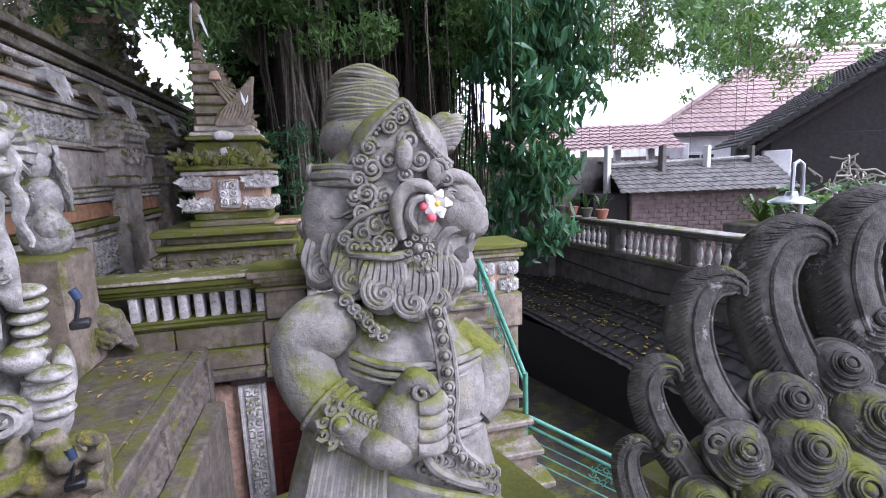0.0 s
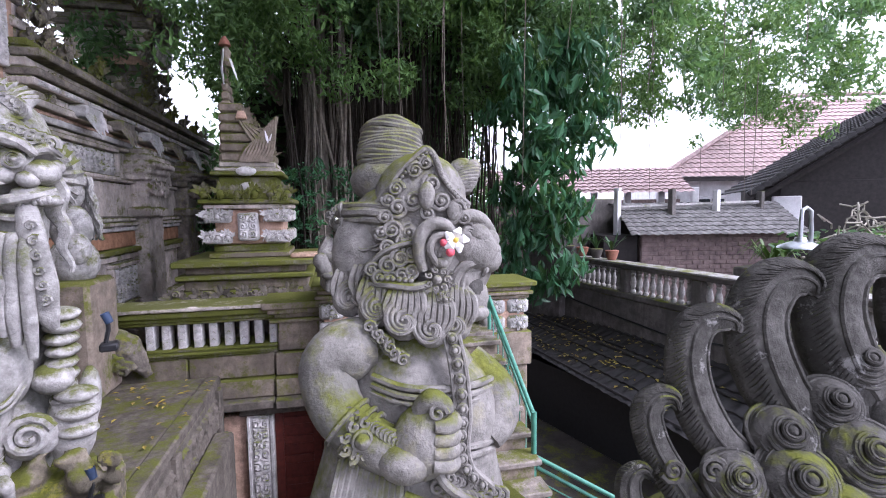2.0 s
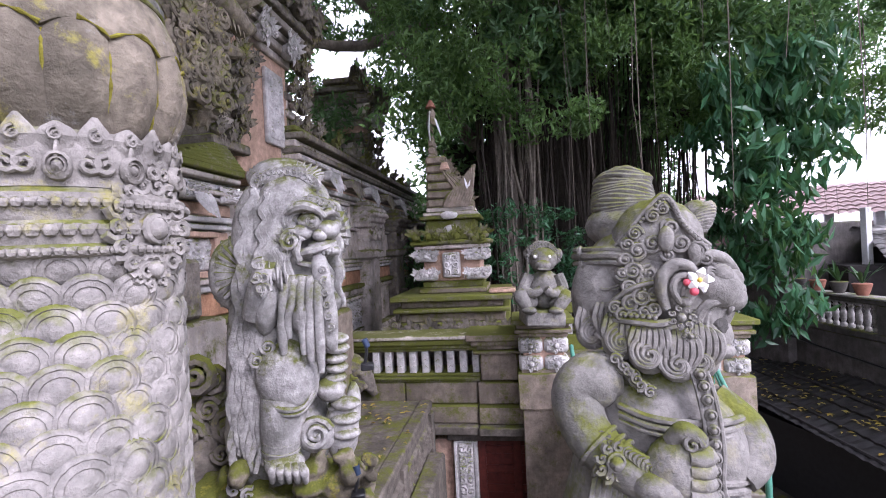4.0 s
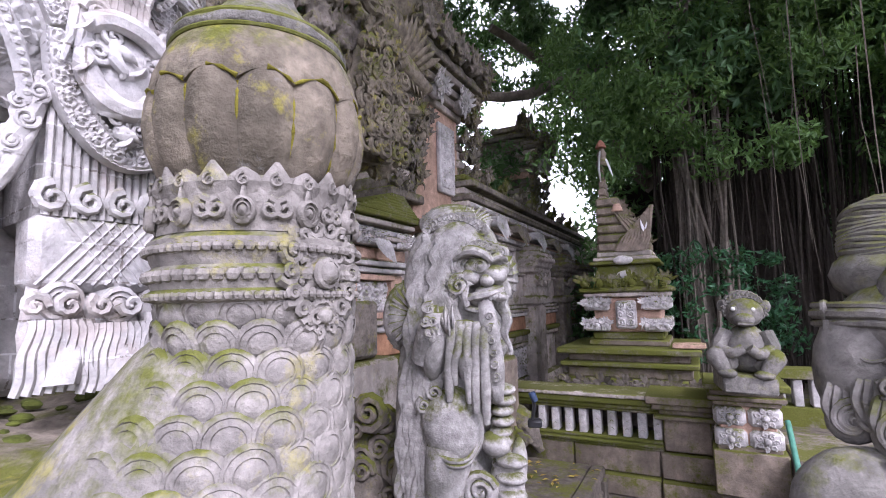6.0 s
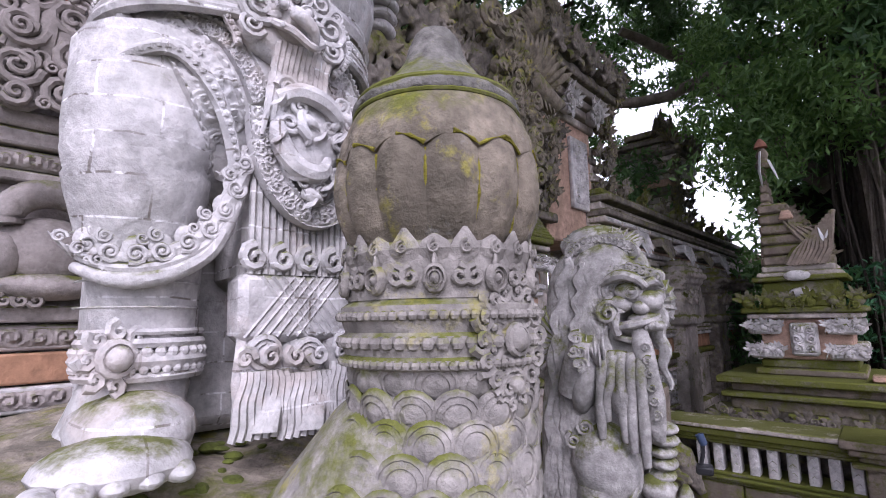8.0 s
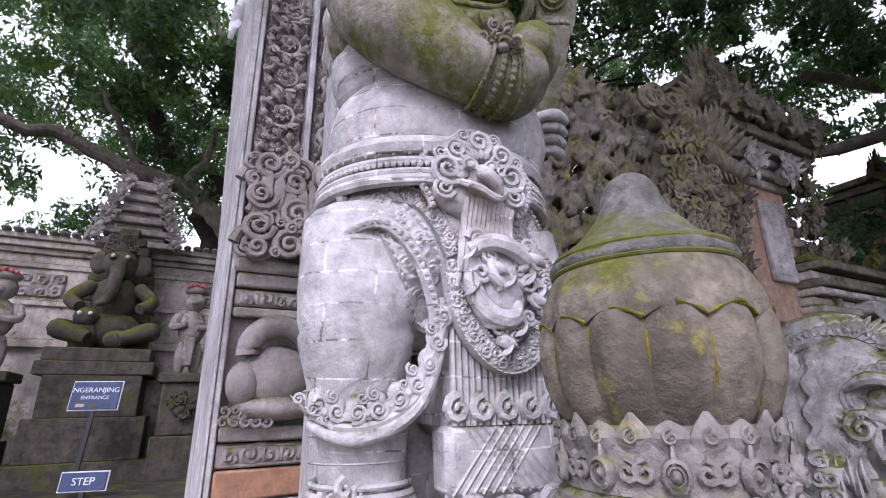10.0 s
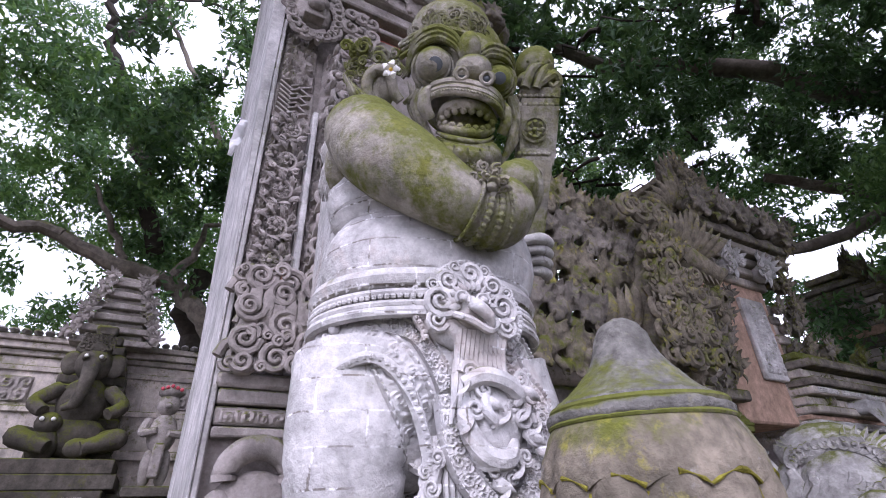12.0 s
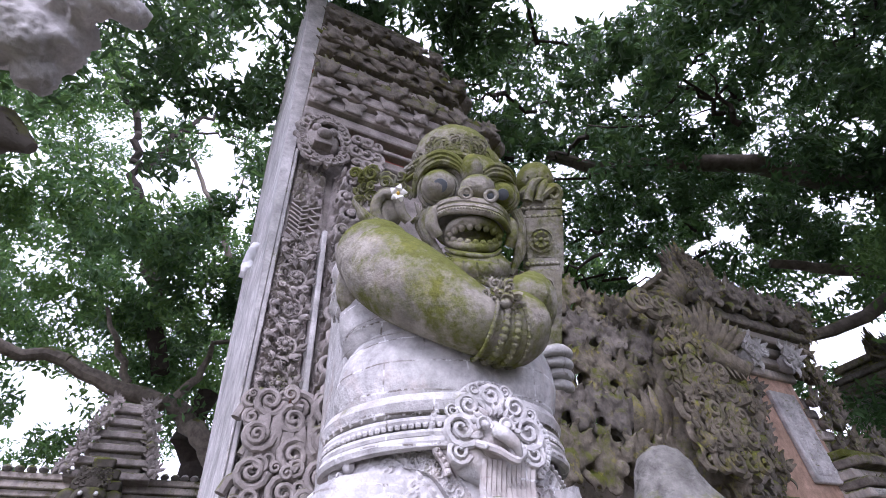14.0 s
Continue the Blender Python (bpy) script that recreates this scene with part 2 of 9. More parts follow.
M_YELLOW = plain("yellow_petal_heart", (0.75, 0.5, 0.08), 0.6, var=0.1)
M_PINKPETAL = plain("pink_petal", (0.75, 0.12, 0.16), 0.6, var=0.2)
M_ORANGE = plain("terracotta_pot", (0.28, 0.12, 0.08), 0.9)
M_SIGN = plain("navy_sign_face", (0.04, 0.065, 0.15), 0.5)
M_LETTER = plain("white_letter", (0.78, 0.8, 0.85), 0.6, var=0.03)
M_GROUND = stone("damp_paving", (0.05, 0.045, 0.042), dark=0.5, pale=1.5, moss=0.05, stain=0.6, blotch=0.7)
M_EYE_NOSTRIL = plain("dark_eye_nostril_fill", (0.10, 0.11, 0.125), 0.4)
M_MOSSPAD = plain("moss_pad", (0.10, 0.12, 0.02), 0.95, var=0.5, scale=30, bump=0.6)


# ---- mesh building ----
class Mesh:
    """Collects vertices and faces of one part."""

    def __init__(self):
        self.v, self.f, self.n, self.cur, self.m = [], [], 0, 0, []

    def add(self, v, f):
        self.v.append(np.asarray(v, float).reshape(-1, 3))
        self.f.extend([tuple(i + self.n for i in q) for q in f])
        self.m.extend([self.cur] * len(f))
        self.n += len(self.v[-1])
        return self

    def ell(self, c, r, rot=None, n=14, m=9):
        if not hasattr(r, "__len__"):
            r = (r, r, r)
        u, w = np.meshgrid(np.arange(n) * 2 * np.pi / n, np.linspace(-np.pi / 2, np.pi / 2, m))
        p = np.stack([np.cos(w) * np.cos(u), np.cos(w) * np.sin(u), np.sin(w)], -1).reshape(-1, 3) * np.asarray(r)
        if rot is not None:
            p = p @ np.array(Euler([radians(a) for a in rot]).to_matrix()).T
        f = [(j * n + i, j * n + (i + 1) % n, (j + 1) * n + (i + 1) % n, (j + 1) * n + i) for j in range(m - 1) for i in range(n)]
        return self.add(p + np.asarray(c), f)

    def tube(self, path, radii, n=8, flat=1.0, up=(0, 0, 1)):
        """A swept tube; radii one number or one per point; flat squeezes it across the second axis."""
        p = np.asarray(path, float)
        k = len(p)
        r = np.full(k, radii) if not hasattr(radii, "__len__") else np.interp(np.linspace(0, 1, k), np.linspace(0, 1, len(radii)), radii)
        t = np.gradient(p, axis=0)
        t /= np.linalg.norm(t, axis=1)[:, None] + 1e-9
        a = np.cross(t, np.asarray(up, float))
        bad = np.linalg.norm(a, axis=1) < 0.15
        a[bad] = np.cross(t[bad], (0.94, 0.3, 0.1))
        for i in range(1, k):
            if a[i] @ a[i - 1] < 0:
                a[i] = -a[i]
        a /= np.linalg.norm(a, axis=1)[:, None]
        b = np.cross(a, t)
        g = np.arange(n) * 2 * np.pi / n
        v = p[:, None] + r[:, None, None] * (np.cos(g)[None, :, None] * a[:, None] + flat * np.sin(g)[None, :, None] * b[:, None])
        f = [(j * n + i, (j + 1) * n + i, (j + 1) * n + (i + 1) % n, j * n + (i + 1) % n) for j in range(k - 1) for i in range(n)]
        f += [tuple(range(n)), tuple(range((k - 1) * n, k * n))[::-1]]
        return self.add(v, f)

    def lathe(self, prof, n=32, c=(0, 0, 0), lobes=0, amp=0.0, squash=1.0):
        pr = np.asarray(prof, float)
        g = np.arange(n) * 2 * np.pi / n
        k = 1 + amp * (np.abs(np.cos(g * lobes / 2)) - 0.5) if lobes else np.ones(n)
        w = pr[:, 2][:, None] if pr.shape[1] > 2 else np.ones((len(pr), 1))
        rr = pr[:, 0][:, None] * (1 + (k - 1)[None] * w)
        v = np.stack([rr * np.cos(g), rr * np.sin(g) * squash, np.repeat(pr[:, 1][:, None], n, 1)], -1)
        m = len(pr)
        f = [(j * n + i, j * n + (i + 1) % n, (j + 1) * n + (i + 1) % n, (j + 1) * n + i) for j in range(m - 1) for i in range(n)]
        f += [tuple(range(n))[::-1], tuple(range((m - 1) * n, m * n))]
        return self.add(v + np.asarray(c).reshape(1, 1, 3), f)

    def box(self, lo, hi, bev=0.012, taper=0.0, rot=None):
        """A box with chamfered edges between two corners; taper pulls the top in."""
        lo, hi = np.minimum(lo, hi), np.maximum(lo, hi)
        c, h = (lo + hi) / 2, (hi - lo) / 2
        e = min(bev, h.min() * 0.45)
        v, key = [], {}
        for s in ((x, y, z) for x in (-1, 1) for y in (-1, 1) for z in (-1, 1)):
            for ax in range(3):
                p = np.array([s[i] * (h[i] - (0 if i == ax else e)) for i in range(3)])
                key[(s, ax)] = len(v)
                v.append(p)
        f = []
        for ax in range(3):
            o1, o2 = (ax + 1) % 3, (ax + 2) % 3
            for sg in (-1, 1):
                q = []
                for a, b in ((-1, -1), (1, -1), (1, 1), (-1, 1)):
                    s = [0, 0, 0]
                    s[ax], s[o1], s[o2] = sg, a, b
                    q.append(key[(tuple(s), ax)])
                f.append(q if sg > 0 else q[::-1])
            for a in (-1, 1):
                for b in (-1, 1):
                    q = []
                    for t, axx in ((-1, o1), (1, o1), (1, o2), (-1, o2)):
                        s = [0, 0, 0]
                        s[ax], s[o1], s[o2] = t, a, b
                        q.append(key[(tuple(s), axx)])
                    f.append(q if a * b < 0 else q[::-1])
        for s in ((x, y, z) for x in (-1, 1) for y in (-1, 1) for z in (-1, 1)):
            q = [key[(s, 0)], key[(s, 1)], key[(s, 2)]]
            f.append(q if s[0] * s[1] * s[2] > 0 else q[::-1])
        v = np.array(v)
        if taper:
            v[:, :2] *= (1 - taper * (v[:, 2:3] / h[2] + 1) / 2)
        if rot is not None:
            v = v @ np.array(Euler([radians(a) for a in rot]).to_matrix()).T
        return self.add(v + c, f)

    def curl(self, c, R, u, w, turns=1.6, th=0.32, start=0.0, n=6, k=20, rise=0.0):
        """A carved scroll: a spiral roll in the plane of u and w, its heart raised along their normal."""
        u, w = np.asarray(u, float), np.asarray(w, float)
        nr = np.cross(u, w)
        s = np.linspace(0, 1, k)
        a = radians(start) + turns * 2 * np.pi * s
        rad = R * (1 - 0.86 * s)
        p = np.asarray(c) + np.outer(rad * np.cos(a), u) + np.outer(rad * np.sin(a), w) + np.outer(rise * R * s, nr)
        return self.tube(p, R * th * (1 - 0.55 * s), n, 1.0, nr)

    def rosette(self, c, R, u, w, petals=8, dome=0.5):
        u, w = np.asarray(u, float), np.asarray(w, float)
        nr = np.cross(u, w)
        self.ell(np.asarray(c) + nr * R * 0.2, R * 0.34, n=10, m=6)
        for i in range(petals):
            a = 2 * np.pi * i / petals
            self.curl(np.asarray(c) + R * 0.68 * (np.cos(a) * u + np.sin(a) * w), R * 0.27, u, w, 1.1, 0.5, start=np.degrees(a), n=5, k=9, rise=dome)
        return self

    def beads(self, path, r, gap=2.1):
        p = np.asarray(path, float)
        d = np.r_[0, np.cumsum(np.linalg.norm(np.diff(p, axis=0), axis=1))]
        for s in np.arange(0, d[-1], r * gap):
            q = [np.interp(s, d, p[:, i]) for i in range(3)]
            self.ell(q, r, n=7, m=5)
        return self

    def flame(self, base, tip, width, bend=(0, 0, 0), flat=0.45, n=7):
        """A leaf of carved stone from base to tip, bowed by bend."""
        s = np.linspace(0, 1, 9)[:, None]
        b, t = np.asarray(base, float), np.asarray(tip, float)
        p = b + (t - b) * s + np.asarray(bend) * (s * (1 - s) * 4 * 0.5)
        return self.tube(p, [width * 0.7, width, width * 0.85, width * 0.5, width * 0.12], n, flat, np.cross(t - b, (0.31, 0.8, 0.5)))

    def relief(self, o, u, w, W, H, depth, cell, seed=0, nx=None, ny=None, kind="scroll", border=0.04):
        """A carved panel: scrolls and leaves raised from a plane at o, spanned by u (W metres) and w (H metres)."""
        u, w = np.asarray(u, float), np.asarray(w, float)
        nr = np.cross(u, w)
        nx, ny = nx or max(8, int(W / cell * 11)), ny or max(8, int(H / cell * 11))
        x, y = np.meshgrid(np.linspace(0, W, nx), np.linspace(0, H, ny))
        h = np.zeros_like(x)
        rg = random.Random(seed)
        rows_, cols_ = max(1, round(H / cell)), max(1, round(W / cell))
        for j in range(rows_):
            for i in range(cols_):
                cx = (i + 0.5 + rg.uniform(-0.12, 0.12)) * W / cols_
                cy = (j + 0.5 + rg.uniform(-0.12, 0.12)) * H / rows_
                sg = 1 if (i + j) % 2 else -1
                R = cell * rg.uniform(0.52, 0.68)
                dx, dy = x - cx, y - cy
                r, a = np.hypot(dx, dy) / R, np.arctan2(dy, dx)
                sp = 0.5 + 0.5 * np.cos(2 * np.pi * 1.7 * r - sg * a + rg.uniform(0, 6))
                h = np.maximum(h, np.clip(1.15 - r, 0, 1) ** 0.5 * (0.25 + 0.75 * sp))
        h += 0.12 * np.sin(x / cell * 17 + 3 * np.sin(y / cell * 9)) * np.sin(y / cell * 15)
        edge = np.minimum(np.minimum(x, W - x), np.minimum(y, H - y))
        h *= np.clip(edge / max(border * 0.6, 1e-4), 0, 1)
        z = np.clip(h, 0, None) * depth
        z[0, :] = z[-1, :] = z[:, 0] = z[:, -1] = -0.02
        v = np.asarray(o) + x[..., None] * u + y[..., None] * w + z[..., None] * nr
        f = [(j * nx + i, j * nx + i + 1, (j + 1) * nx + i + 1, (j + 1) * nx + i) for j in range(ny - 1) for i in range(nx - 1)]
        return self.add(v, f)

    def ribbon(self, q, side, nrm, hw, depth, cell, seed=0, rows=22, beaded=True):
        """A carved band along the path q: fine scrolls in relief between two beaded edges."""
        q, side, nrm = (np.asarray(a, float) for a in (q, side, nrm))
        L_ = np.r_[0, np.cumsum(np.linalg.norm(np.diff(q, axis=0), axis=1))]
        k = int(np.clip(L_[-1] / 0.0028, 20, 420))
        d = np.linspace(0, L_[-1], k)
        p, a, n_ = (np.stack([np.interp(d, L_, c[:, i]) for i in range(3)], -1) for c in (q, np.broadcast_to(side, q.shape), np.broadcast_to(nrm, q.shape)))
        y = np.linspace(-1, 1, rows)
        X, Y = np.meshgrid(d, y * hw, indexing="ij")
        h = np.zeros_like(X)
        rg = random.Random(seed)
        inner = hw * (0.76 if beaded else 0.95)
        x, sg = 0.0, 1
        while x < L_[-1]:
            for cy, R in ((sg * inner * 0.25, cell), (-sg * inner * 0.62, cell * 0.55)):
                dx, dy = X - x - (0.5 * cell if cy * sg < 0 else 0), Y - cy
                r, t = np.hypot(dx, dy) / R, np.arctan2(dy, dx)
                lobe = 0.5 + 0.5 * np.cos(2 * np.pi * 1.6 * r - sg * t + rg.uniform(-0.4, 0.4))
                h = np.maximum(h, np.clip(1.1 - r, 0, 1) ** 0.4 * (0.15 + 0.85 * lobe) * (0.85 + 0.15 * np.cos(7 * t)))
            x, sg = x + cell * 1.15, -sg
        if beaded:
            w = hw * 0.2
            e = np.abs(np.abs(Y) - (hw - w * 0.55)) / (w * 0.5)
            bead = np.clip(1 - e * e, 0, 1) ** 0.5 * (0.35 + 0.75 * np.abs(np.sin(X / w * 1.6)) ** 0.6)
            h = np.where(np.abs(Y) > hw - w * 1.1, bead, h)
        z = h * depth
        z[:, 0] = z[:, -1] = z[0, :] = z[-1, :] = -depth * 1.6
        v = p[:, None] + a[:, None] * Y[..., None] + n_[:, None] * z[..., None]
        self.add(v, [(i * rows + j, (i + 1) * rows + j, (i + 1) * rows + j + 1, i * rows + j + 1) for i in range(k - 1) for j in range(rows - 1)])
        return self

    def karang(self, c, size, u, w, seed=0, count=9):
        """A clump of carved foliage: scrolls round a boss with flame leaves on top."""
        rg = random.Random(seed)
        c, u, w = np.asarray(c, float), np.asarray(u, float), np.asarray(w, float)
        nr = np.cross(u, w)
        self.ell(c - nr * size * 0.05, size * 0.42, n=9, m=6)
        for i in range(max(3, count // 2)):
            a, q = rg.uniform(0, 6.28), rg.uniform(0.2, 0.5)
            self.curl(c + size * q * (np.cos(a) * u + np.sin(a) * w) + nr * size * rg.uniform(0.1, 0.32), size * rg.uniform(0.16, 0.25), u, w, 1.3, 0.42, rg.uniform(0, 360), 5, 11, 0.4)
        for i in range(count):   # leaves that fan out and curl away at their tips
            a = np.pi * (0.04 + 0.92 * (i + rg.uniform(0.2, 0.8)) / count)
            d = np.cos(a) * u + np.sin(a) * w
            L_, k = size * rg.uniform(0.6, 1.0), size * rg.uniform(0.12, 0.2)
            p = [c + d * size * 0.12, c + d * L_ * 0.55 + nr * size * 0.28, c + d * L_ * 0.9 + nr * size * 0.3, c + d * L_ * 1.05 + nr * size * 0.46]
            self.tube(p, [k * 0.9, k, k * 0.75, k * 0.2], 5, 0.42, nr)
        for i in range(3):
            x = rg.uniform(-0.45, 0.45)
            self.flame(c + size * (x * u - 0.1 * w), c + size * (x * 1.4 * u - rg.uniform(0.5, 0.75) * w + 0.1 * nr), size * 0.13, nr * size * 0.25)
        return self

    def bent(self, m):
        v = np.concatenate(self.v) if self.v else np.zeros((0, 3))
        mm = np.array(m)
        self.v = [v @ mm[:3, :3].T + mm[:3, 3]]
        return self


def mesh_of(name, b, mat, smooth=40):
    me = bpy.data.meshes.new(name)
    me.from_pydata(np.concatenate(b.v).tolist(), [], b.f)
    for mt in mat if isinstance(mat, tuple) else (mat,):
        me.materials.append(mt)
    if isinstance(mat, tuple):
        me.polygons.foreach_set("material_index", np.array(b.m, np.int32))
    if smooth:
        me.polygons.foreach_set("use_smooth", np.ones(len(me.polygons), bool))
        me.set_sharp_from_angle(angle=radians(smooth))
    me.update()
    return me


def cloud(size):
    """A noise for the displacement of worn stone."""
    tx = bpy.data.textures.new("weathering", "CLOUDS")
    tx.noise_scale, tx.noise_depth = size, 3
    return tx


WORN, GRIT = cloud(0.10), cloud(0.022)


def fused(name, b, mat, voxel, worn=0.010, grit=0.004, passes=1):
    """The mesh of a carving cut from one block: its shapes grown together, their edges softened and weathered."""
    me = mesh_of(name, b, mat, 0)
    ob = new(name, me)
    md = ob.modifiers.new("grow", "REMESH")
    md.mode, md.voxel_size, md.use_smooth_shade = "VOXEL", voxel, True
    md = ob.modifiers.new("soften", "SMOOTH")
    md.factor, md.iterations = 0.5, passes
    for tx, k in ((WORN, worn), (GRIT, grit)):
        md = ob.modifiers.new("wear", "DISPLACE")
        md.texture, md.strength, md.mid_level, md.texture_coords = tx, k, 0.5, "LOCAL"
    bpy.context.view_layer.update()
    out = bpy.data.meshes.new_from_object(ob.evaluated_get(bpy.context.evaluated_depsgraph_get()))
    bpy.data.objects.remove(ob)
    out.name = name
    out.materials.clear()
    out.materials.append(mat)
    n = len(out.polygons)
    out.polygons.foreach_set("use_smooth", np.ones(n, bool))
    out.polygons.foreach_set("material_index", np.zeros(n, np.int32))
    out.update()
    return out


def thing(name, at, label, category, group="", kind="", rz=0.0):
    """An Empty at a thing's base, to which parts are given."""
    ob = new(name)
    ob.empty_display_size = 0.1
    ob.matrix_world = pose(*at, 0, 0, rz)
    bpy.context.view_layer.update()
    return tagged(ob, label, category, group, kind)


def world_of(ob):
    return world_of(ob.parent) @ ob.matrix_basis if ob.parent else ob.matrix_basis.copy()


def part(name, b, mat, parent, label="", smooth=40, frm=None, voxel=0, **wear):
    """One mesh part under a thing, from world coordinates (or from the frame frm)."""
    if frm is not None:
        b.bent(frm)
    b.bent(world_of(parent).inverted())
    ob = new(name, fused(name, b, mat, voxel, **wear) if voxel else mesh_of(name, b, mat, smooth))
    ob.parent = parent
    return tagged(ob, label) if label else ob


def solo(name, b, mat, label, category, group="", kind="", smooth=40, frm=None, voxel=0, **wear):
    """A thing of one mesh."""
    if frm is not None:
        b.bent(frm)
    v = np.concatenate(b.v)
    base = Vector((*((v.min(0) + v.max(0)) / 2)[:2], v[:, 2].min()))
    b.bent(Matrix.Translation(-base))
    ob = new(name, fused(name, b, mat, voxel, **wear) if voxel else mesh_of(name, b, mat, smooth))
    ob.location = base
    return tagged(ob, label, category, group, kind)


TEMPLE = pose(0, 0, 0, 0, 0, -16.4)   # the temple's axes: x out of the wall, y along it


def tpt(x, y, z):
    return tuple(TEMPLE @ Vector((x, y, z)))


def frame_at(x, y, z, rx, ry, rz, k):
    return pose(x, y, z, rx, ry, rz) @ Matrix.Scale(k, 4)


def boss(b, c, u, w, R, h, steps=((1, 0), (0.93, 0.55), (0.72, 0.75), (0.68, 0.35), (0.45, 0.6), (0.42, 0.25), (0.2, 0.7), (0.0, 0.8)), n=12):
    """A round carved boss with concentric grooves."""
    u, w = np.asarray(u, float), np.asarray(w, float)
    nr = np.cross(u, w)
    g = np.arange(n) * 2 * np.pi / n
    v = [np.asarray(c) + nr * h * q + R * s * (np.cos(a) * u + np.sin(a) * w) for s, q in steps for a in g]
    f = [(j * n + i, j * n + (i + 1) % n, (j + 1) * n + (i + 1) % n, (j + 1) * n + i) for j in range(len(steps) - 1) for i in range(n)]
    return b.add(v, f)


Mesh.boss = boss


def box_part(name, lo, hi, mat, parent, bev=0.015, label="", taper=0.0):
    return part(name, Mesh().box(lo, hi, bev, taper), mat, parent, label, frm=TEMPLE)


OUT, SIDE, UPW = (1, 0, 0), (0, 1, 0), (0, 0, 1)   # temple axes

# ---- ground ----
g = Mesh()
g.box((-400, -400, -4.2), (400, 400, -3.7), 0.0)
solo("ground", g, M_GROUND, "damp dark paved ground of the street", "ground", kind="structure")

terrace = thing("floor", tpt(-2, -1, -0.4), "grey stone terrace floor by the gate", "floor", kind="structure")
box_part("slab", (-4.4, -4.0, -0.55), (-0.55, 0.35, -0.38), S_LEDGE, terrace)
box_part("retaining_wall", (-4.4, -4.0, -3.7), (-0.6, 0.3, -0.56), S_BASE, terrace)

# inner court behind the wall and the gate
court = thing("courtyard_floor", tpt(-9, 3, -0.6), "dark wet courtyard paving behind the gate", "floor", kind="structure")
box_part("paving", (-30, -14, -0.75), (-6.75, 20, 0.6), M_GROUND, court)
for k in range(3):
    box_part("step", (-6.745 + 0.3 * k, -6.2, -0.75), (-6.45 + 0.3 * k, -0.72, 0.4 - 0.2 * k), S_LEDGE, court)

# ---- temple wall ----
wall = thing("wall_temple", tpt(-5.2, 8, -3.7), "weathered carved temple wall with stepped cornices and moss", "wall", kind="structure")
WX = -4.95


def wall_run(y0, y1, top, x=WX, bands=()):
    box_part("core", (x - 0.9, y0, -3.7), (x - 0.12, y1, top - 0.1), S_WALL, wall)
    for z0, z1, outw, m in bands:
        box_part("course", (x - 0.8, y0, z0), (x + outw, y1, z1), m, wall, 0.018)


LOW = ((-3.7, -0.75, 0.16, S_BASE), (-0.74, -0.45, 0.10, S_WALL), (-0.44, 0.44, -0.06, S_WALL), (0.45, 0.56, 0.04, S_WALL), (0.57, 0.66, 0.10, S_MOSSY), (0.67, 0.95, 0.0, S_BRICK),
       (0.96, 1.04, 0.05, S_CARVE), (1.05, 1.12, 0.09, S_WALL))
wall_run(2.35, 4.7, 2.35, bands=LOW + ((1.13, 1.66, -0.05, S_PINK), (1.67, 1.74, 0.03, S_CARVE), (1.75, 1.82, 0.08, S_CARVE), (1.83, 1.98, 0.0, S_PINK), (1.99, 2.05, 0.08, S_CARVE), (2.06, 2.12, 0.14, S_WALL),
                                         (2.13, 2.22, 0.05, S_CARVE), (2.23, 2.30, 0.16, S_WALL), (2.31, 2.38, 0.22, S_MOSSY)))
HIGH = LOW + ((1.13, 1.2, 0.05, S_WALL), (1.21, 1.82, -0.04, S_WALL), (1.83, 1.89, 0.03, S_WALL), (1.9, 2.38, -0.05, S_WALL), (2.39, 2.46, 0.03, S_WALL), (2.47, 2.56, 0.09, S_CARVE), (2.57, 2.63, 0.03, S_PINK),
              (2.64, 2.74, 0.13, S_WALL), (2.75, 2.86, 0.05, S_WALL), (2.87, 2.97, 0.16, S_WALL), (2.98, 3.08, 0.22, S_DARK), (3.09, 3.2, 0.10, S_WALL), (3.21, 3.32, 0.26, S_DARK), (3.33, 3.42, 0.12, S_MOSSY))
wall_run(6.4, 20.0, 3.4, bands=HIGH)
b = Mesh()
for i in range(9):
    b.box((WX - 0.6, 3.4 + 0.145 * i, 2.38), (WX + 0.2 - 0.03 * i, 4.75, 2.42 + 0.045 * i), 0.02)
part("mossy_slope", b, S_MOSSY, wall, "bright green mossy stepped coping", frm=TEMPLE)


def panel(y0, y1, z0, z1, seed, m=S_CARVE, fm=S_PINK, x=WX):
    b = Mesh()
    for a, c in (((x - 0.1, y0 - 0.07, z0 - 0.07), (x + 0.05, y1 + 0.07, z0)), ((x - 0.1, y0 - 0.07, z1), (x + 0.05, y1 + 0.07, z1 + 0.07)), ((x - 0.1, y0 - 0.07, z0 + 0.002), (x + 0.048, y0, z1 - 0.002)),
                 ((x - 0.1, y1, z0 + 0.002), (x + 0.048, y1 + 0.07, z1 - 0.002))):
        b.box(a, c, 0.012)
    part("panel_frame", b, fm, wall, frm=TEMPLE)
    part("relief_panel", Mesh().relief((x - 0.03, y0, z0), SIDE, UPW, y1 - y0, z1 - z0, 0.06, 0.17, seed), m, wall, "pale panel carved with scrolls", frm=TEMPLE)


panel(3.62, 4.3, 1.2, 1.58, 1)
panel(2.5, 3.3, 1.2, 1.58, 4)
panel(7.0, 8.95, 1.92, 2.33, 2, fm=S_WALL)
panel(8.55, 11.0, -0.33, 0.33, 3, fm=S_WALL)
panel(5.0, 7.6, -0.33, 0.33, 5, fm=S_WALL)
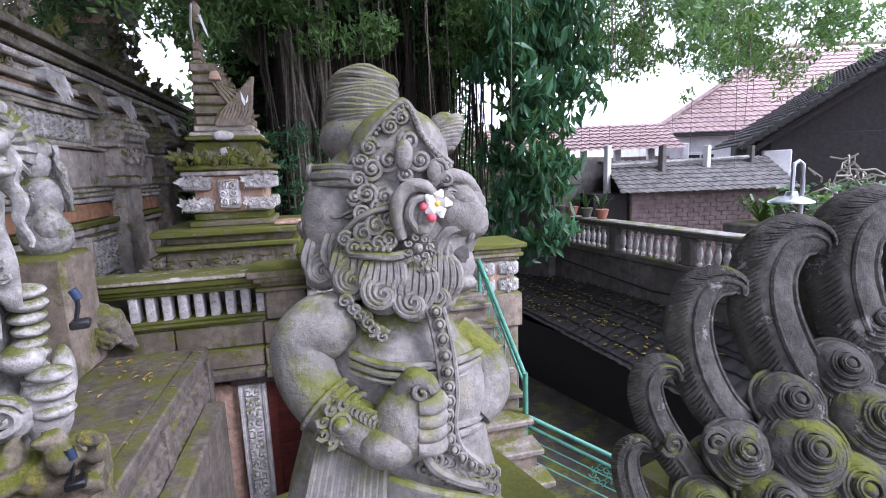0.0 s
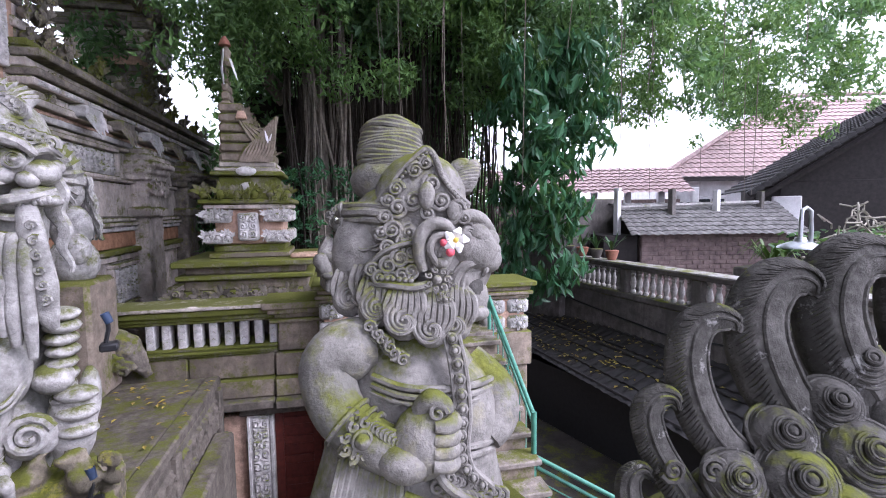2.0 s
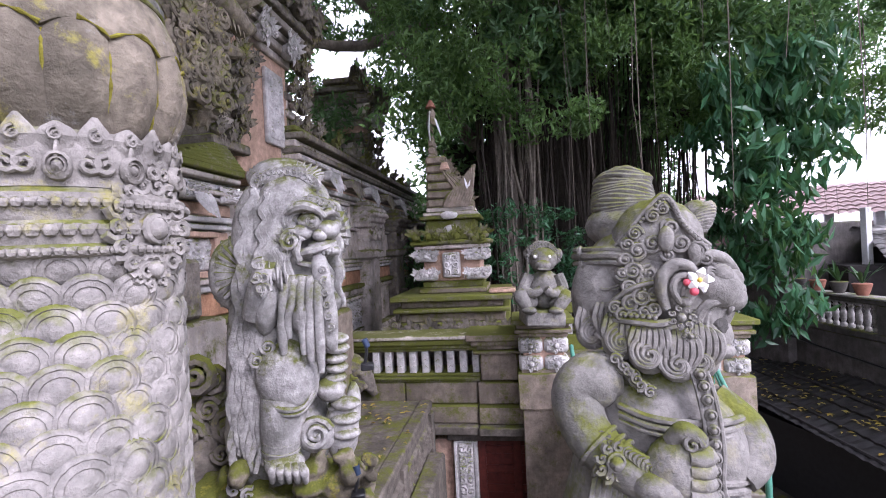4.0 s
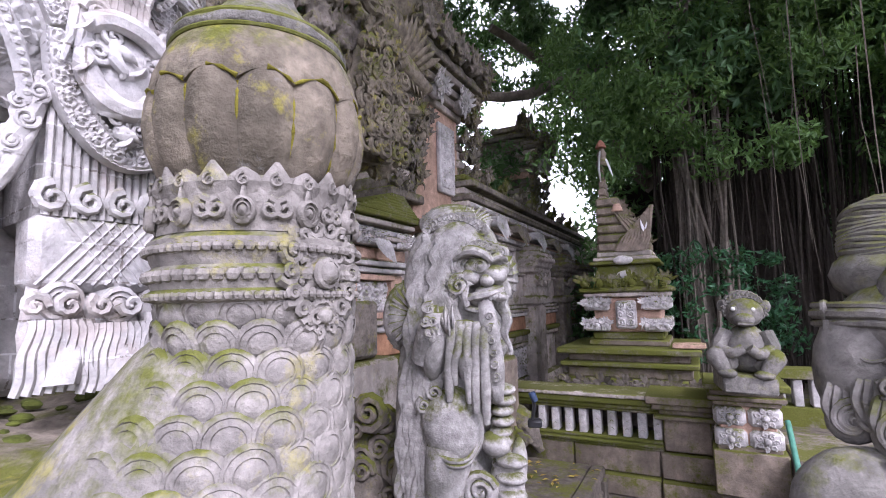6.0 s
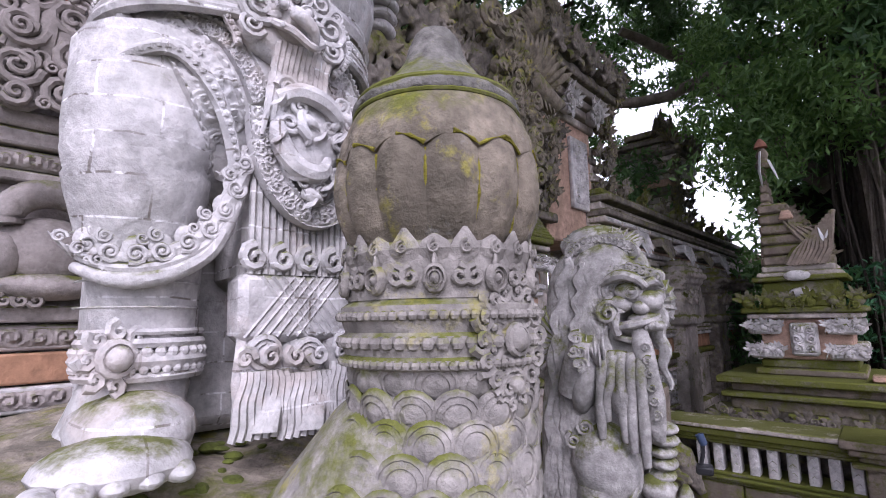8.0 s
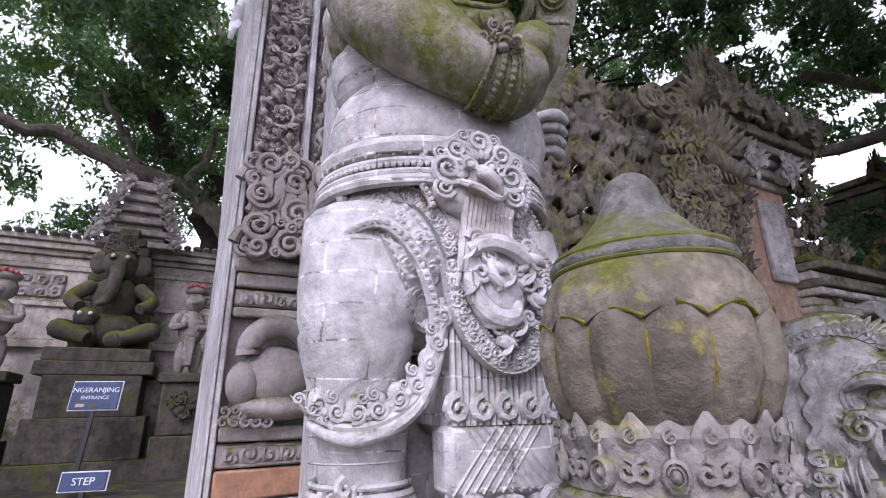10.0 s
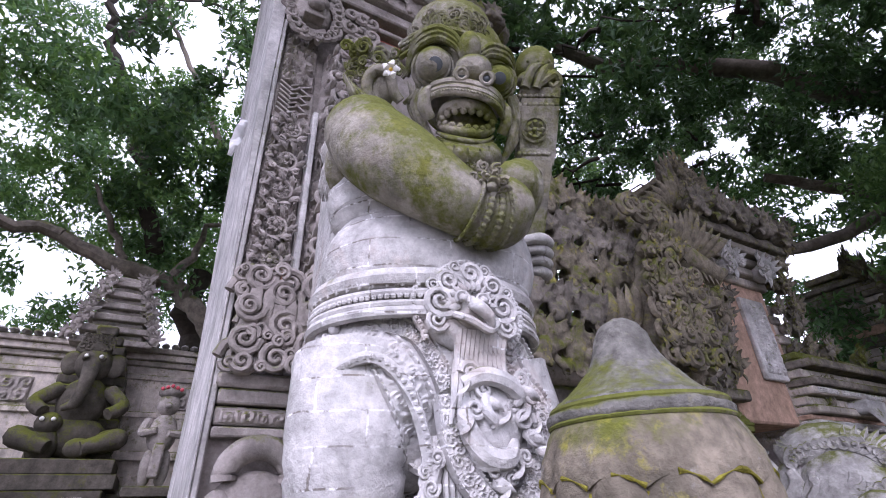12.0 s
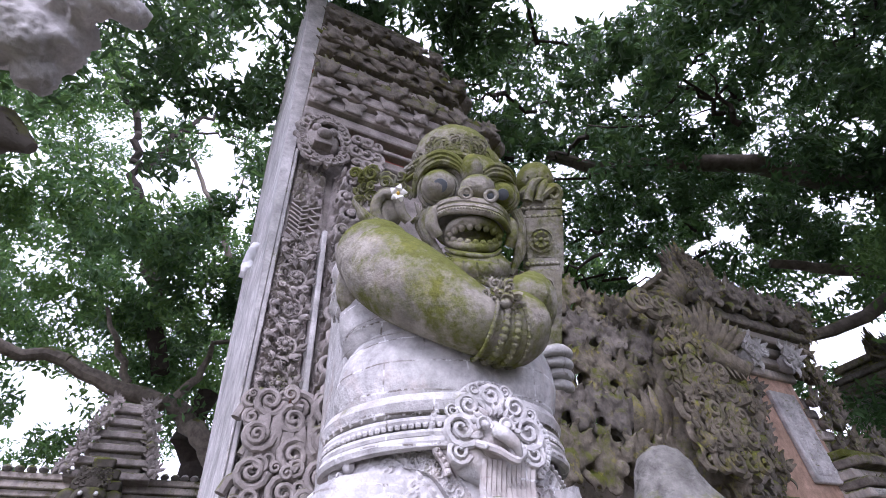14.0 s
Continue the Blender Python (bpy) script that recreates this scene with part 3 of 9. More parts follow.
# carved drops under the cornice
for i, y in enumerate((2.7, 3.55, 4.35)):
    b = Mesh().relief((WX + 0.12, y, 1.98), SIDE, UPW, 0.55, 0.2, 0.07, 0.09, 20 + i)
    for k in range(4):
        b.flame((WX + 0.16, y + 0.3 + 0.06 * k, 2.05), (WX + 0.26, y + 0.36 + 0.06 * k, 1.83 - 0.02 * k), 0.05)
    part("carved_drop", b, S_CARVE, wall, frm=TEMPLE)
for i, y in enumerate((7.4, 8.6, 9.9, 11.3, 12.8)):
    b = Mesh()
    b.box((WX, y, 2.66), (WX + 0.3, y + 0.5, 2.84), 0.03)
    for k in range(5):
        b.flame((WX + 0.24, y + 0.1 * k + 0.05, 2.8), (WX + 0.36, y + 0.1 * k + 0.05, 2.5 - 0.06 * (2 - abs(k - 2))), 0.06)
    part("carved_drop", b, S_DARK if i % 2 else S_CARVE, wall, frm=TEMPLE)
# bulging corner pilasters of the wall
for i, y in enumerate((9.6, 12.2, 14.6)):
    b = Mesh()
    b.box((WX - 0.1, y, -0.7), (WX + 0.22, y + 0.9, 1.2), 0.03)
    b.box((WX - 0.1, y - 0.12, 1.2), (WX + 0.32, y + 1.02, 1.38), 0.03)
    b.box((WX - 0.1, y + 0.06, 1.38), (WX + 0.24, y + 0.84, 1.9), 0.04)
    for z, o in ((1.9, 0.30), (2.02, 0.38), (2.14, 0.46), (2.26, 0.38), (2.38, 0.3)):
        b.box((WX - 0.1, y - o * 0.4, z), (WX + o, y + 0.9 + o * 0.4, z + 0.115), 0.025)
    for k in range(3):
        b.karang((WX + 0.3, y + 0.15 + 0.3 * k, 1.72), 0.24, SIDE, UPW, i * 7 + k)
    part("pilaster", b, S_DARK if i else S_WALL, wall, "bulging carved stone pilaster", frm=TEMPLE, voxel=0.022, worn=0.05, grit=0.014)


for i in range(9):
    q = Mesh().karang((WX + 0.12, 7.3 + 0.9 * i, 3.5), 0.26, SIDE, UPW, 400 + i, 8)
    part("coping_foliage", q, S_MOSSY if i % 2 else S_DARK, wall, frm=TEMPLE)
for i in range(14):
    q = Mesh().relief((WX + 0.165, 6.5 + 0.62 * i, 2.88), SIDE, UPW, 0.5, 0.08, 0.025, 0.07, i)
    part("frieze", q, S_CARVE, wall, frm=TEMPLE)
# ---- gate turrets on the wall ----
def turret(y0, y1, base, top, x, seed, lab):
    tw = thing("gate_turret", tpt(x - 0.5, (y0 + y1) / 2, base), lab, "turret", "turrets on the temple wall")
    c, hw = (y0 + y1) / 2, (y1 - y0) / 2
    part("shaft", Mesh().box((x - 1.3, y0, base - 0.2), (x, y1, base + 1.75), 0.03), S_PINK, tw, "orange brick shaft with white lime streaks", frm=TEMPLE)
    b = Mesh()
    b.box((x, c - 0.05, base + 0.35), (x + 0.07, c + 0.5, base + 1.5), 0.04)
    b.relief((x + 0.07, c - 0.01, base + 0.42), SIDE, UPW, 0.47, 1.0, 0.035, 0.16, seed)
    part("plaque", b, S_CARVE, tw, "pale carved stone plaque", frm=TEMPLE)
    # tiers on both flanks, stepping down
    for s, (ya, yb) in ((0, (y0 - 0.75, y0 + 0.1)), (1, (y1 - 0.1, y1 + 0.5))):
        for i in range(5):
            z = base + 0.02 + 0.3 * i
            k = 0.16 * i if s == 0 else 0.09 * i
            a, bb = (ya + k, yb) if s == 0 else (ya, yb - k)
            q = Mesh().box((x - 1.2, a, z), (x + 0.12 - 0.02 * i, bb, z + 0.13), 0.02)
            q.box((x - 1.15, a + 0.06, z + 0.13), (x + 0.02, bb - 0.06, z + 0.3), 0.02)
            part("flank_tier", q, S_WALL if i % 2 else S_DARK, tw, frm=TEMPLE)
            q = Mesh()
            for k2 in range(2):
                q.karang((x + 0.12, a + 0.12 + 0.3 * k2, z + 0.2), 0.2, SIDE, UPW, seed * 31 + i * 5 + k2, 6)
            part("carved_foliage", q, S_DARK, tw, frm=TEMPLE)
    # capital that widens upwards
    for i, o in enumerate((0.06, 0.14, 0.2, 0.3, 0.38, 0.3, 0.16, 0.26)):
        z = base + 1.72 + 0.135 * i
        part("cornice_course", Mesh().box((x - 1.3 - o, y0 - o, z), (x + o, y1 + o, z + 0.13), 0.02), S_DARK if i > 3 else S_WALL, tw, frm=TEMPLE)
    q = Mesh()
    for k2, (yy, zz) in enumerate(((y0 + 0.5 * hw, 1.85), (c + 0.5, 1.9))):
        part("bhoma_boss", Mesh().karang((x + 0.22, yy, base + zz), 0.34, SIDE, UPW, seed + k2, 10), S_CARVE, tw, "pale carved foliage boss", frm=TEMPLE)
    for k2 in range(14):
        s_ = -1 if k2 % 2 else 1
        yy = (y0 - 0.25 if s_ < 0 else y1 + 0.22) + 0.08 * (k2 % 3)
        part("flank_leaf", Mesh().karang((x + 0.16, yy, base + 0.2 + 0.16 * k2), 0.27, SIDE, UPW, seed * 13 + k2, 7), S_WING if k2 % 3 else S_DARK, tw, frm=TEMPLE)
    for i, o in enumerate((0.14, 0.26, 0.38, 0.3)):
        for yy in (y0 - o, y1 + o):
            part("corner_leaf", Mesh().karang((x + o - 0.02, yy, base + 1.85 + 0.26 * i), 0.24, SIDE, UPW, seed * 7 + i, 7), S_WING, tw, frm=TEMPLE)
    q = Mesh()
    for k2 in range(5):
        q.karang((x + 0.42, y0 - 0.3 + k2 * (2 * hw + 0.6) / 4, base + 2.55), 0.36, SIDE, UPW, seed * 3 + k2)
    part("eave_foliage", q, S_DARK, tw, frm=TEMPLE, voxel=0.016, worn=0.04, grit=0.014)
    z, o, i = base + 2.8, 0.12, 0
    while z < top - 0.5:
        h = 0.34 - 0.03 * i
        q = Mesh().box((x - 1.1, y0 + 0.14 + 0.13 * i, z), (x - 0.1 - 0.1 * i, y1 - 0.14 - 0.13 * i, z + h * 0.55), 0.02)
        q.box((x - 1.15, y0 + 0.02 + 0.13 * i, z + h * 0.55), (x + 0.02 - 0.1 * i, y1 - 0.02 - 0.13 * i, z + h), 0.02)
        for k2 in range(3):
            q.karang((x - 0.02 - 0.1 * i, y0 + 0.1 + 0.12 * i + k2 * (2 * hw - 0.2 - 0.24 * i) / 2, z + h * 0.7), 0.26, SIDE, UPW, seed * 5 + i * 3 + k2, 7)
        for yy, sg in ((y0 + 0.02 + 0.13 * i, -1), (y1 - 0.02 - 0.13 * i, 1)):
            for k2 in range(3):
                q.flame((x - 0.06 - 0.1 * i, yy - sg * 0.08, z + h * 0.5), (x + 0.12 - 0.1 * i - 0.05 * k2, yy + sg * (0.04 + 0.09 * k2), z + h + 0.3 - 0.09 * k2), 0.07, (0.08, 0, 0))
        part("roof_tier", q, S_DARK if i % 2 else S_WING, tw, frm=TEMPLE)
        z, i = z + h, i + 1
    q = Mesh()
    for k2 in range(9):
        q.flame((x - 0.35, c + 0.11 * (k2 - 4), z - 0.2), (x - 0.2, c + 0.15 * (k2 - 4), z + 0.75 - 0.13 * abs(k2 - 4)), 0.1, (0.1, 0, 0))
    q.karang((x - 0.25, c, z), 0.4, SIDE, UPW, seed + 77, 14)
    part("crest", q, S_WING, tw, frm=TEMPLE, voxel=0.018, worn=0.04, grit=0.014)
    for k2, yy in enumerate((y0 - 0.32, y1 + 0.3)):
        q = Mesh()
        for k3 in range(6):
            q.flame((x + 0.1, yy, base + 2.6), (x + 0.25 - 0.06 * k3, yy + (k2 * 2 - 1) * (0.05 + 0.08 * k3), base + 3.25 - 0.09 * k3), 0.09, (0.1, 0, 0))
        part("horn_leaf", q, S_WING, tw, frm=TEMPLE)
    return tw


turret(5.2, 6.7, 2.7, 6.9, -5.1, 11, "tiered gate turret of orange brick and black mossy carving")
turret(12.2, 12.9, 3.2, 6.7, -5.5, 12, "far tiered turret of dark mossy carved stone")

# ---- split gate with its sheer inner face ----
gate = thing("split_gate", tpt(-5, -0.2, -0.4), "tall split temple gate of grey carved stone", "gate")
GX = -4.42


def gpart(name, lo, hi, mat, bev=0.015, label=""):
    return box_part(name, lo, hi, mat, gate, bev, label)


gpart("body", (-6.6, -0.62, -0.6), (GX - 0.08, 1.05, 5.3), S_GATE)
jb = Mesh().box((-6.6, -0.632, -0.6), (GX + 0.02, -0.621, 3.0), 0.004).box((-6.6, -0.632, 3.0), (GX + 0.02, -0.621, 9.6), 0.004)
up_ = jb.v[1]   # above, the sheer face leans out over the passage
lean = up_[:, 1] < -0.6265
up_[lean, 1] -= np.interp(up_[lean, 2], [3.0, 9.6], [0.0, 0.24])
part("jamb", jb, S_CARVE, gate, "plain pale sheer inner face", frm=TEMPLE)
gpart("edge_strip", (GX - 0.08, -0.62, 0.9), (GX + 0.012, -0.585, 5.2), S_CARVE, 0.008)
gpart("mid_strip", (GX - 0.08, -0.30, 2.75), (GX + 0.05, -0.262, 4.3), S_CARVE, 0.008)
part("relief_panel", Mesh().relief((GX - 0.05, -0.58, 2.9), SIDE, UPW, 0.275, 1.32, 0.05, 0.1, 5), S_GATE, gate, "carved scroll strip", frm=TEMPLE)
for i in range(5):   # vine medallions up the strip
    b = Mesh()
    zc, sg = 3.03 + 0.262 * i, 1 if i % 2 else -1
    c0 = np.array((GX + 0.01, -0.44, zc))
    b.curl(c0, 0.125, np.array(SIDE) * sg, UPW, 1.5, 0.15, 90 * sg, 6, 26, 0.12 * sg).rosette(c0 + (0.02, 0, 0), 0.055, SIDE, UPW, 8)
    for k in range(9):
        a = k / 9 * 6.28 + i
        b.flame(c0 + (0.0, 0.085 * np.cos(a), 0.085 * np.sin(a)), c0 + (0.05, 0.13 * np.cos(a + 0.5), 0.135 * np.sin(a + 0.5)), 0.02, (0.03, 0, 0))
        b.curl(c0 + (0.03, 0.115 * np.cos(a + 0.3), 0.12 * np.sin(a + 0.3)), 0.026, SIDE, UPW, 1.4, 0.32, 70 * k, 5, 12, 0.4)
    part("vine_medallion", b, S_GATE, gate, frm=TEMPLE)
for i in range(14):   # large leaf scrolls up the inner strip
    zc, sg = 2.42 + 0.19 * i, 1 if i % 2 else -1
    b = Mesh().curl((GX + 0.06, -0.13 + 0.03 * sg, zc), 0.1, np.array(SIDE) * sg, UPW, 1.7, 0.24, 60, 7, 20, 0.35 * sg).ell((GX + 0.09, -0.13 + 0.03 * sg, zc), 0.026)
    for k in range(5):
        b.flame((GX + 0.05, -0.2 + 0.05 * k, zc + 0.06), (GX + 0.11, -0.19 + 0.06 * k, zc + 0.14 - 0.01 * k), 0.026, (0.05, 0, 0))
    b.curl((GX + 0.07, 0.0, zc + 0.08), 0.055, SIDE, UPW, 1.5, 0.3, 45 * i, 6, 14, 0.3)
    part("leaf_scroll", b, S_GATE, gate, frm=TEMPLE)
b = Mesh().box((GX - 0.06, -0.58, 4.2), (GX - 0.03, -0.305, 4.54), 0.004)
for i in range(7):   # diagonal key fret
    zc = 4.235 + 0.045 * i
    b.box((GX - 0.04, -0.57, zc - 0.008), (GX + 0.012, -0.45, zc + 0.008), 0.003, rot=(-32, 0, 0)).box((GX - 0.04, -0.44, zc + 0.022), (GX + 0.012, -0.32, zc + 0.038), 0.003, rot=(-32 if i % 2 else 32, 0, 0))
    b.box((GX - 0.04, -0.49, zc + 0.014), (GX + 0.012, -0.42, zc + 0.03), 0.003, rot=(32, 0, 0))
part("fret", b, S_GATE, gate, "key fret relief", frm=TEMPLE)
part("relief_panel", Mesh().relief((GX - 0.05, -0.58, 4.55), SIDE, UPW, 0.275, 0.55, 0.07, 0.14, 6), S_GATE, gate, frm=TEMPLE)
part("relief_panel", Mesh().relief((GX - 0.05, -0.255, 2.3), SIDE, UPW, 0.33, 2.75, 0.1, 0.16, 7), S_GATE, gate, frm=TEMPLE)
b = Mesh()   # large foliage bracket
rg = random.Random(4)
for i in range(18):
    sg = 1 if (i + i // 3) % 2 else -1
    b.curl((GX + 0.08 + 0.05 * (i % 2), -0.5 + 0.17 * (i % 3) + rg.uniform(-0.02, 0.02), 2.42 + 0.092 * (i // 3)), 0.085 if i % 4 else 0.115, np.array(SIDE) * sg, UPW, 1.8, 0.26, 60 * i, 7, 20, 0.3 * sg)
for i in range(40):
    b.curl((GX + 0.06 + rg.uniform(0, 0.09), rg.uniform(-0.58, -0.08), rg.uniform(2.36, 2.98)), rg.uniform(0.03, 0.055), SIDE, UPW, 1.5, 0.34, rg.uniform(0, 360), 6, 16, 0.4)
b.box((GX - 0.06, -0.6, 2.28), (GX + 0.05, -0.1, 2.36), 0.02)
for i in range(7):
    b.flame((GX + 0.04, -0.55 + 0.07 * i, 2.5), (GX + 0.12, -0.5 + 0.06 * i, 2.95 - 0.03 * i), 0.05, (0.1, 0.06, 0))
part("foliage_bracket", b, S_GATE, gate, "deep carved curling foliage", frm=TEMPLE)
for z0, z1, o, m in ((2.2, 2.275, 0.03, S_GATE), (2.1, 2.19, 0.0, S_GATE), (2.04, 2.09, 0.02, S_GATE), (1.43, 1.5, 0.04, S_GATE), (1.31, 1.42, 0.0, S_GATE), (1.17, 1.30, 0.02, S_BRICK), (1.05, 1.16, 0.015, S_CARVE), (-0.5, 1.04, 0.03, S_CARVE)):
    gpart("course", (GX - 0.09, -0.58, z0), (GX + o, 0.1, z1), m, 0.01)
for k, (z0, h) in enumerate(((1.06, 0.09), (1.32, 0.09), (2.1, 0.08), (0.5, 0.4), (0.05, 0.35))):
    part("frieze", Mesh().relief((GX + (0.014 if k == 0 else 0.028 if k > 2 else 0.0), -0.56, z0), SIDE, UPW, 0.62, h, 0.03, 0.09 if k < 3 else 0.14, 40 + k), S_GATE, gate, frm=TEMPLE)
b = Mesh()   # the animal in the niche below the bracket
aa = np.radians(np.linspace(-10, 200, 20))
b.tube(np.stack([np.full(20, GX + 0.06), -0.34 - 0.15 * np.cos(aa), 1.86 + 0.13 * np.sin(aa)], -1), [0.06, 0.065, 0.06, 0.05], 10)
b.ell((GX + 0.02, -0.34, 1.74), (0.1, 0.2, 0.15), None, 18, 12).ell((GX + 0.05, -0.5, 1.7), (0.08, 0.08, 0.11)).ell((GX + 0.05, -0.33, 1.58), (0.1, 0.22, 0.06))
for i in range(10):
    b.curl((GX + 0.1, -0.57 + 0.05 * (i % 5), 1.52 + 0.05 * (i // 5)), 0.03, SIDE, UPW, 1.2, 0.4, i * 50, 5, 10)
part("animal_relief", b, S_GATE, gate, "coiled animal carved in the round", frm=TEMPLE)
b = Mesh()   # guardian-face boss near the top of the strip
b.ell((GX + 0.06, -0.42, 5.3), (0.12, 0.16, 0.18)).ell((GX + 0.16, -0.49, 5.36), 0.045).ell((GX + 0.16, -0.35, 5.36), 0.045).ell((GX + 0.19, -0.42, 5.28), (0.05, 0.07, 0.05))
b.box((GX + 0.1, -0.5, 5.14), (GX + 0.2, -0.34, 5.17), 0.01)
for i in range(24):
    a = i / 24 * 6.28
    b.curl((GX + 0.09, -0.4 + 0.2 * np.cos(a), 5.32 + 0.3 * np.sin(a)), 0.065, SIDE, UPW, 1.3, 0.4, i * 77, 6, 12, 0.5)
for i in range(12):
    b.curl((GX + 0.1, -0.1 + 0.09 * (i % 3), 4.95 + 0.16 * (i // 3)), 0.08, SIDE, UPW, 1.3, 0.4, i * 77, 6, 12, 0.5)
part("face_boss", b, S_GATE, gate, "carved monster face with foliage", frm=TEMPLE)
# stepped eaves with red bands
z = 5.3
for i, (h, o, m, yr) in enumerate(((0.12, 0.02, S_GATE, 1.1), (0.07, -0.02, M_REDBAND, 1.08), (0.06, 0.05, S_GATE, 1.12), (0.07, 0.0, M_REDBAND, 1.1), (0.13, 0.1, S_GATE, 1.2), (0.15, 0.16, S_GATE, 1.3), (0.14, 0.24, S_GATE, 1.4),
                                 (0.13, 0.32, S_DARK, 1.5), (0.12, 0.2, S_MOSSY, 1.36), (0.22, 0.0, S_GATE, 0.95), (0.07, 0.04, M_REDBAND, 0.9), (0.1, 0.12, S_GATE, 1.0), (0.13, 0.2, S_DARK, 1.1), (0.13, 0.28, S_DARK, 1.18),
                                 (0.1, 0.16, S_MOSSY, 1.05), (0.25, 0.0, S_GATE, 0.75), (0.12, 0.1, S_GATE, 0.85), (0.12, 0.2, S_DARK, 0.95), (0.1, 0.1, S_MOSSY, 0.8), (0.3, -0.05, S_GATE, 0.55), (0.14, 0.1, S_DARK, 0.7), (0.3, -0.1, S_DARK, 0.4))):
    gpart("eave_course", (-6.6, -0.619, z), (GX + o, yr - 0.05, z + h - 0.004), m, 0.015)
    if o > 0.15:
        q = Mesh()
        for k in range(6):
            q.karang((GX + o - 0.02, -0.5 + k * (yr + 0.45) / 5.5, z + h * 0.6), 0.2, SIDE, UPW, 100 + i * 9 + k, 7)
        q.karang((GX + o - 0.2, yr - 0.02, z + h * 0.8), 0.3, (1, 0, 0), UPW, i + 60, 7)
        part("eave_foliage", q, m, gate, frm=TEMPLE, voxel=0.02, worn=0.03, grit=0.01)
    z += h
# wing beside the guardian: carved foliage and a gaping makara head
box_part("wall_core", (-6.2, 0.9, -0.6), (-5.2, 5.3, 2.3), S_WALL, wall)
wing = thing("gate_wing", tpt(-4.9, 2.5, 0), "dark mossy carved gate wing with a gaping monster head", "gate wing")
for i in range(7):
    part("wing_tier", Mesh().box((-5.9, 1.0, -0.5 + 0.62 * i), (-4.55 - 0.04 * i, 4.3 - 0.33 * i, 0.1 + 0.62 * i), 0.04), S_WALL if i % 2 else S_DARK, wing, frm=TEMPLE)
for j in range(5):
    q = Mesh()
    for i in range(7):
        q.karang((-4.45 + 0.02 * (i % 2), 1.25 + 0.36 * i - 0.1 * j, 2.75 + 0.36 * j), 0.33, SIDE, UPW, 200 + i + 11 * j, 9)
    part("carved_foliage", q, S_DARK if j % 2 else S_WING, wing, frm=TEMPLE, voxel=0.014, worn=0.04, grit=0.012)
b = Mesh()
b.tube([(-4.5, 3.0, 2.7), (-4.4, 2.9, 3.3), (-4.3, 3.05, 3.75), (-4.2, 3.4, 3.85), (-4.15, 3.8, 3.7), (-4.15, 4.0, 3.78)], [0.3, 0.22, 0.2, 0.15, 0.11, 0.05], 10)
b.tube([(-4.3, 3.0, 3.3), (-4.2, 3.35, 3.32), (-4.15, 3.7, 3.4)], [0.16, 0.11, 0.05], 8)
b.ell((-4.12, 3.12, 3.95), 0.1).ell((-4.05, 3.12, 3.97), 0.05)
for i in range(7):
    b.flame((-4.12, 3.25 + 0.08 * i, 3.68), (-4.1, 3.27 + 0.08 * i, 3.55), 0.03)
    b.flame((-4.14, 3.2 + 0.07 * i, 3.36), (-4.12, 3.22 + 0.07 * i, 3.5), 0.025)
    b.curl((-4.1, 2.6 + 0.1 * i, 4.15 + 0.05 * (i % 2)), 0.13, SIDE, UPW, 1.6, 0.36, 60 * i, 6, 16, 0.4)
for i in range(10):
    b.flame((-4.4, 2.4 + 0.09 * i, 3.0), (-4.25, 2.3 + 0.12 * i, 3.55 - 0.05 * abs(i - 5)), 0.07, (0.1, 0, 0))
for i in range(30):
    b.curl((-4.12 + 0.03 * (i % 3), 2.72 + 0.11 * (i % 6), 2.75 + 0.2 * (i // 6)), 0.1, SIDE, UPW, 1.5, 0.38, 70 * i, 6, 13, 0.4)
for i in range(12):
    b.karang((-4.1, 2.75 + 0.14 * (i % 4), 2.9 + 0.42 * (i // 4) + 0.05 * (i % 2)), 0.22, SIDE, UPW, 900 + i, 6)
    b.flame((-4.2, 3.05 + 0.06 * i, 3.9), (-4.0, 2.9 + 0.1 * i, 4.35 - 0.05 * abs(i - 6)), 0.06, (0.1, 0, 0))
part("makara_head", b, S_WING, wing, "mossy gaping monster head", frm=TEMPLE)

# ---- guardian's platform ----
plat = thing("statue_platform", tpt(-3.2, 0, -0.4), "mossy stone platform under the guardian", "platform", kind="structure")
b = Mesh().box((-4.36, -0.84, -0.38), (-2.4, 0.14, 0.56), 0.05)
part("block", b, S_ROCK, plat, frm=TEMPLE)
nx, ny = 64, 48
X, Y = np.meshgrid(np.linspace(-4.3, -2.36, nx), np.linspace(-0.86, 0.16, ny))
H = 1.09 - 0.15 * np.clip((X + 3.0) / 0.7, 0, 1) - 0.05 * np.clip((-0.4 - Y) / 0.4, 0, 1)
H += np.array([[0.05 * noise.fractal(Vector((x * 3, y * 3, 2.0)), 1.0, 2.1, 5) for x, y in zip(a, b_)] for a, b_ in zip(X, Y)])
H[0, :] = H[-1, :] = H[:, 0] = H[:, -1] = 0.55
b = Mesh().add(np.stack([X, Y, H], -1), [(j * nx + i, j * nx + i + 1, (j + 1) * nx + i + 1, (j + 1) * nx + i) for j in range(ny - 1) for i in range(nx - 1)])
part("rocky_top", b, S_ROCK, plat, "uneven dirty top with moss", frm=TEMPLE)
rg = random.Random(8)
tuft = Mesh()
for i in range(90):
    x, y = rg.uniform(-3.1, -2.4), rg.uniform(-0.7, 0.1)
    z = np.interp(x, [-3.0, -2.3], [1.09, 0.94])
    tuft.ell((x, y, z), (rg.uniform(0.01, 0.035), rg.uniform(0.01, 0.03), rg.uniform(0.006, 0.016)), (0, 0, rg.uniform(0, 90)), 8, 5)
tagged(part("moss_growth", tuft, M_MOSSPAD, plat, "small cushions of yellow-green moss", frm=TEMPLE), kind="stuff")

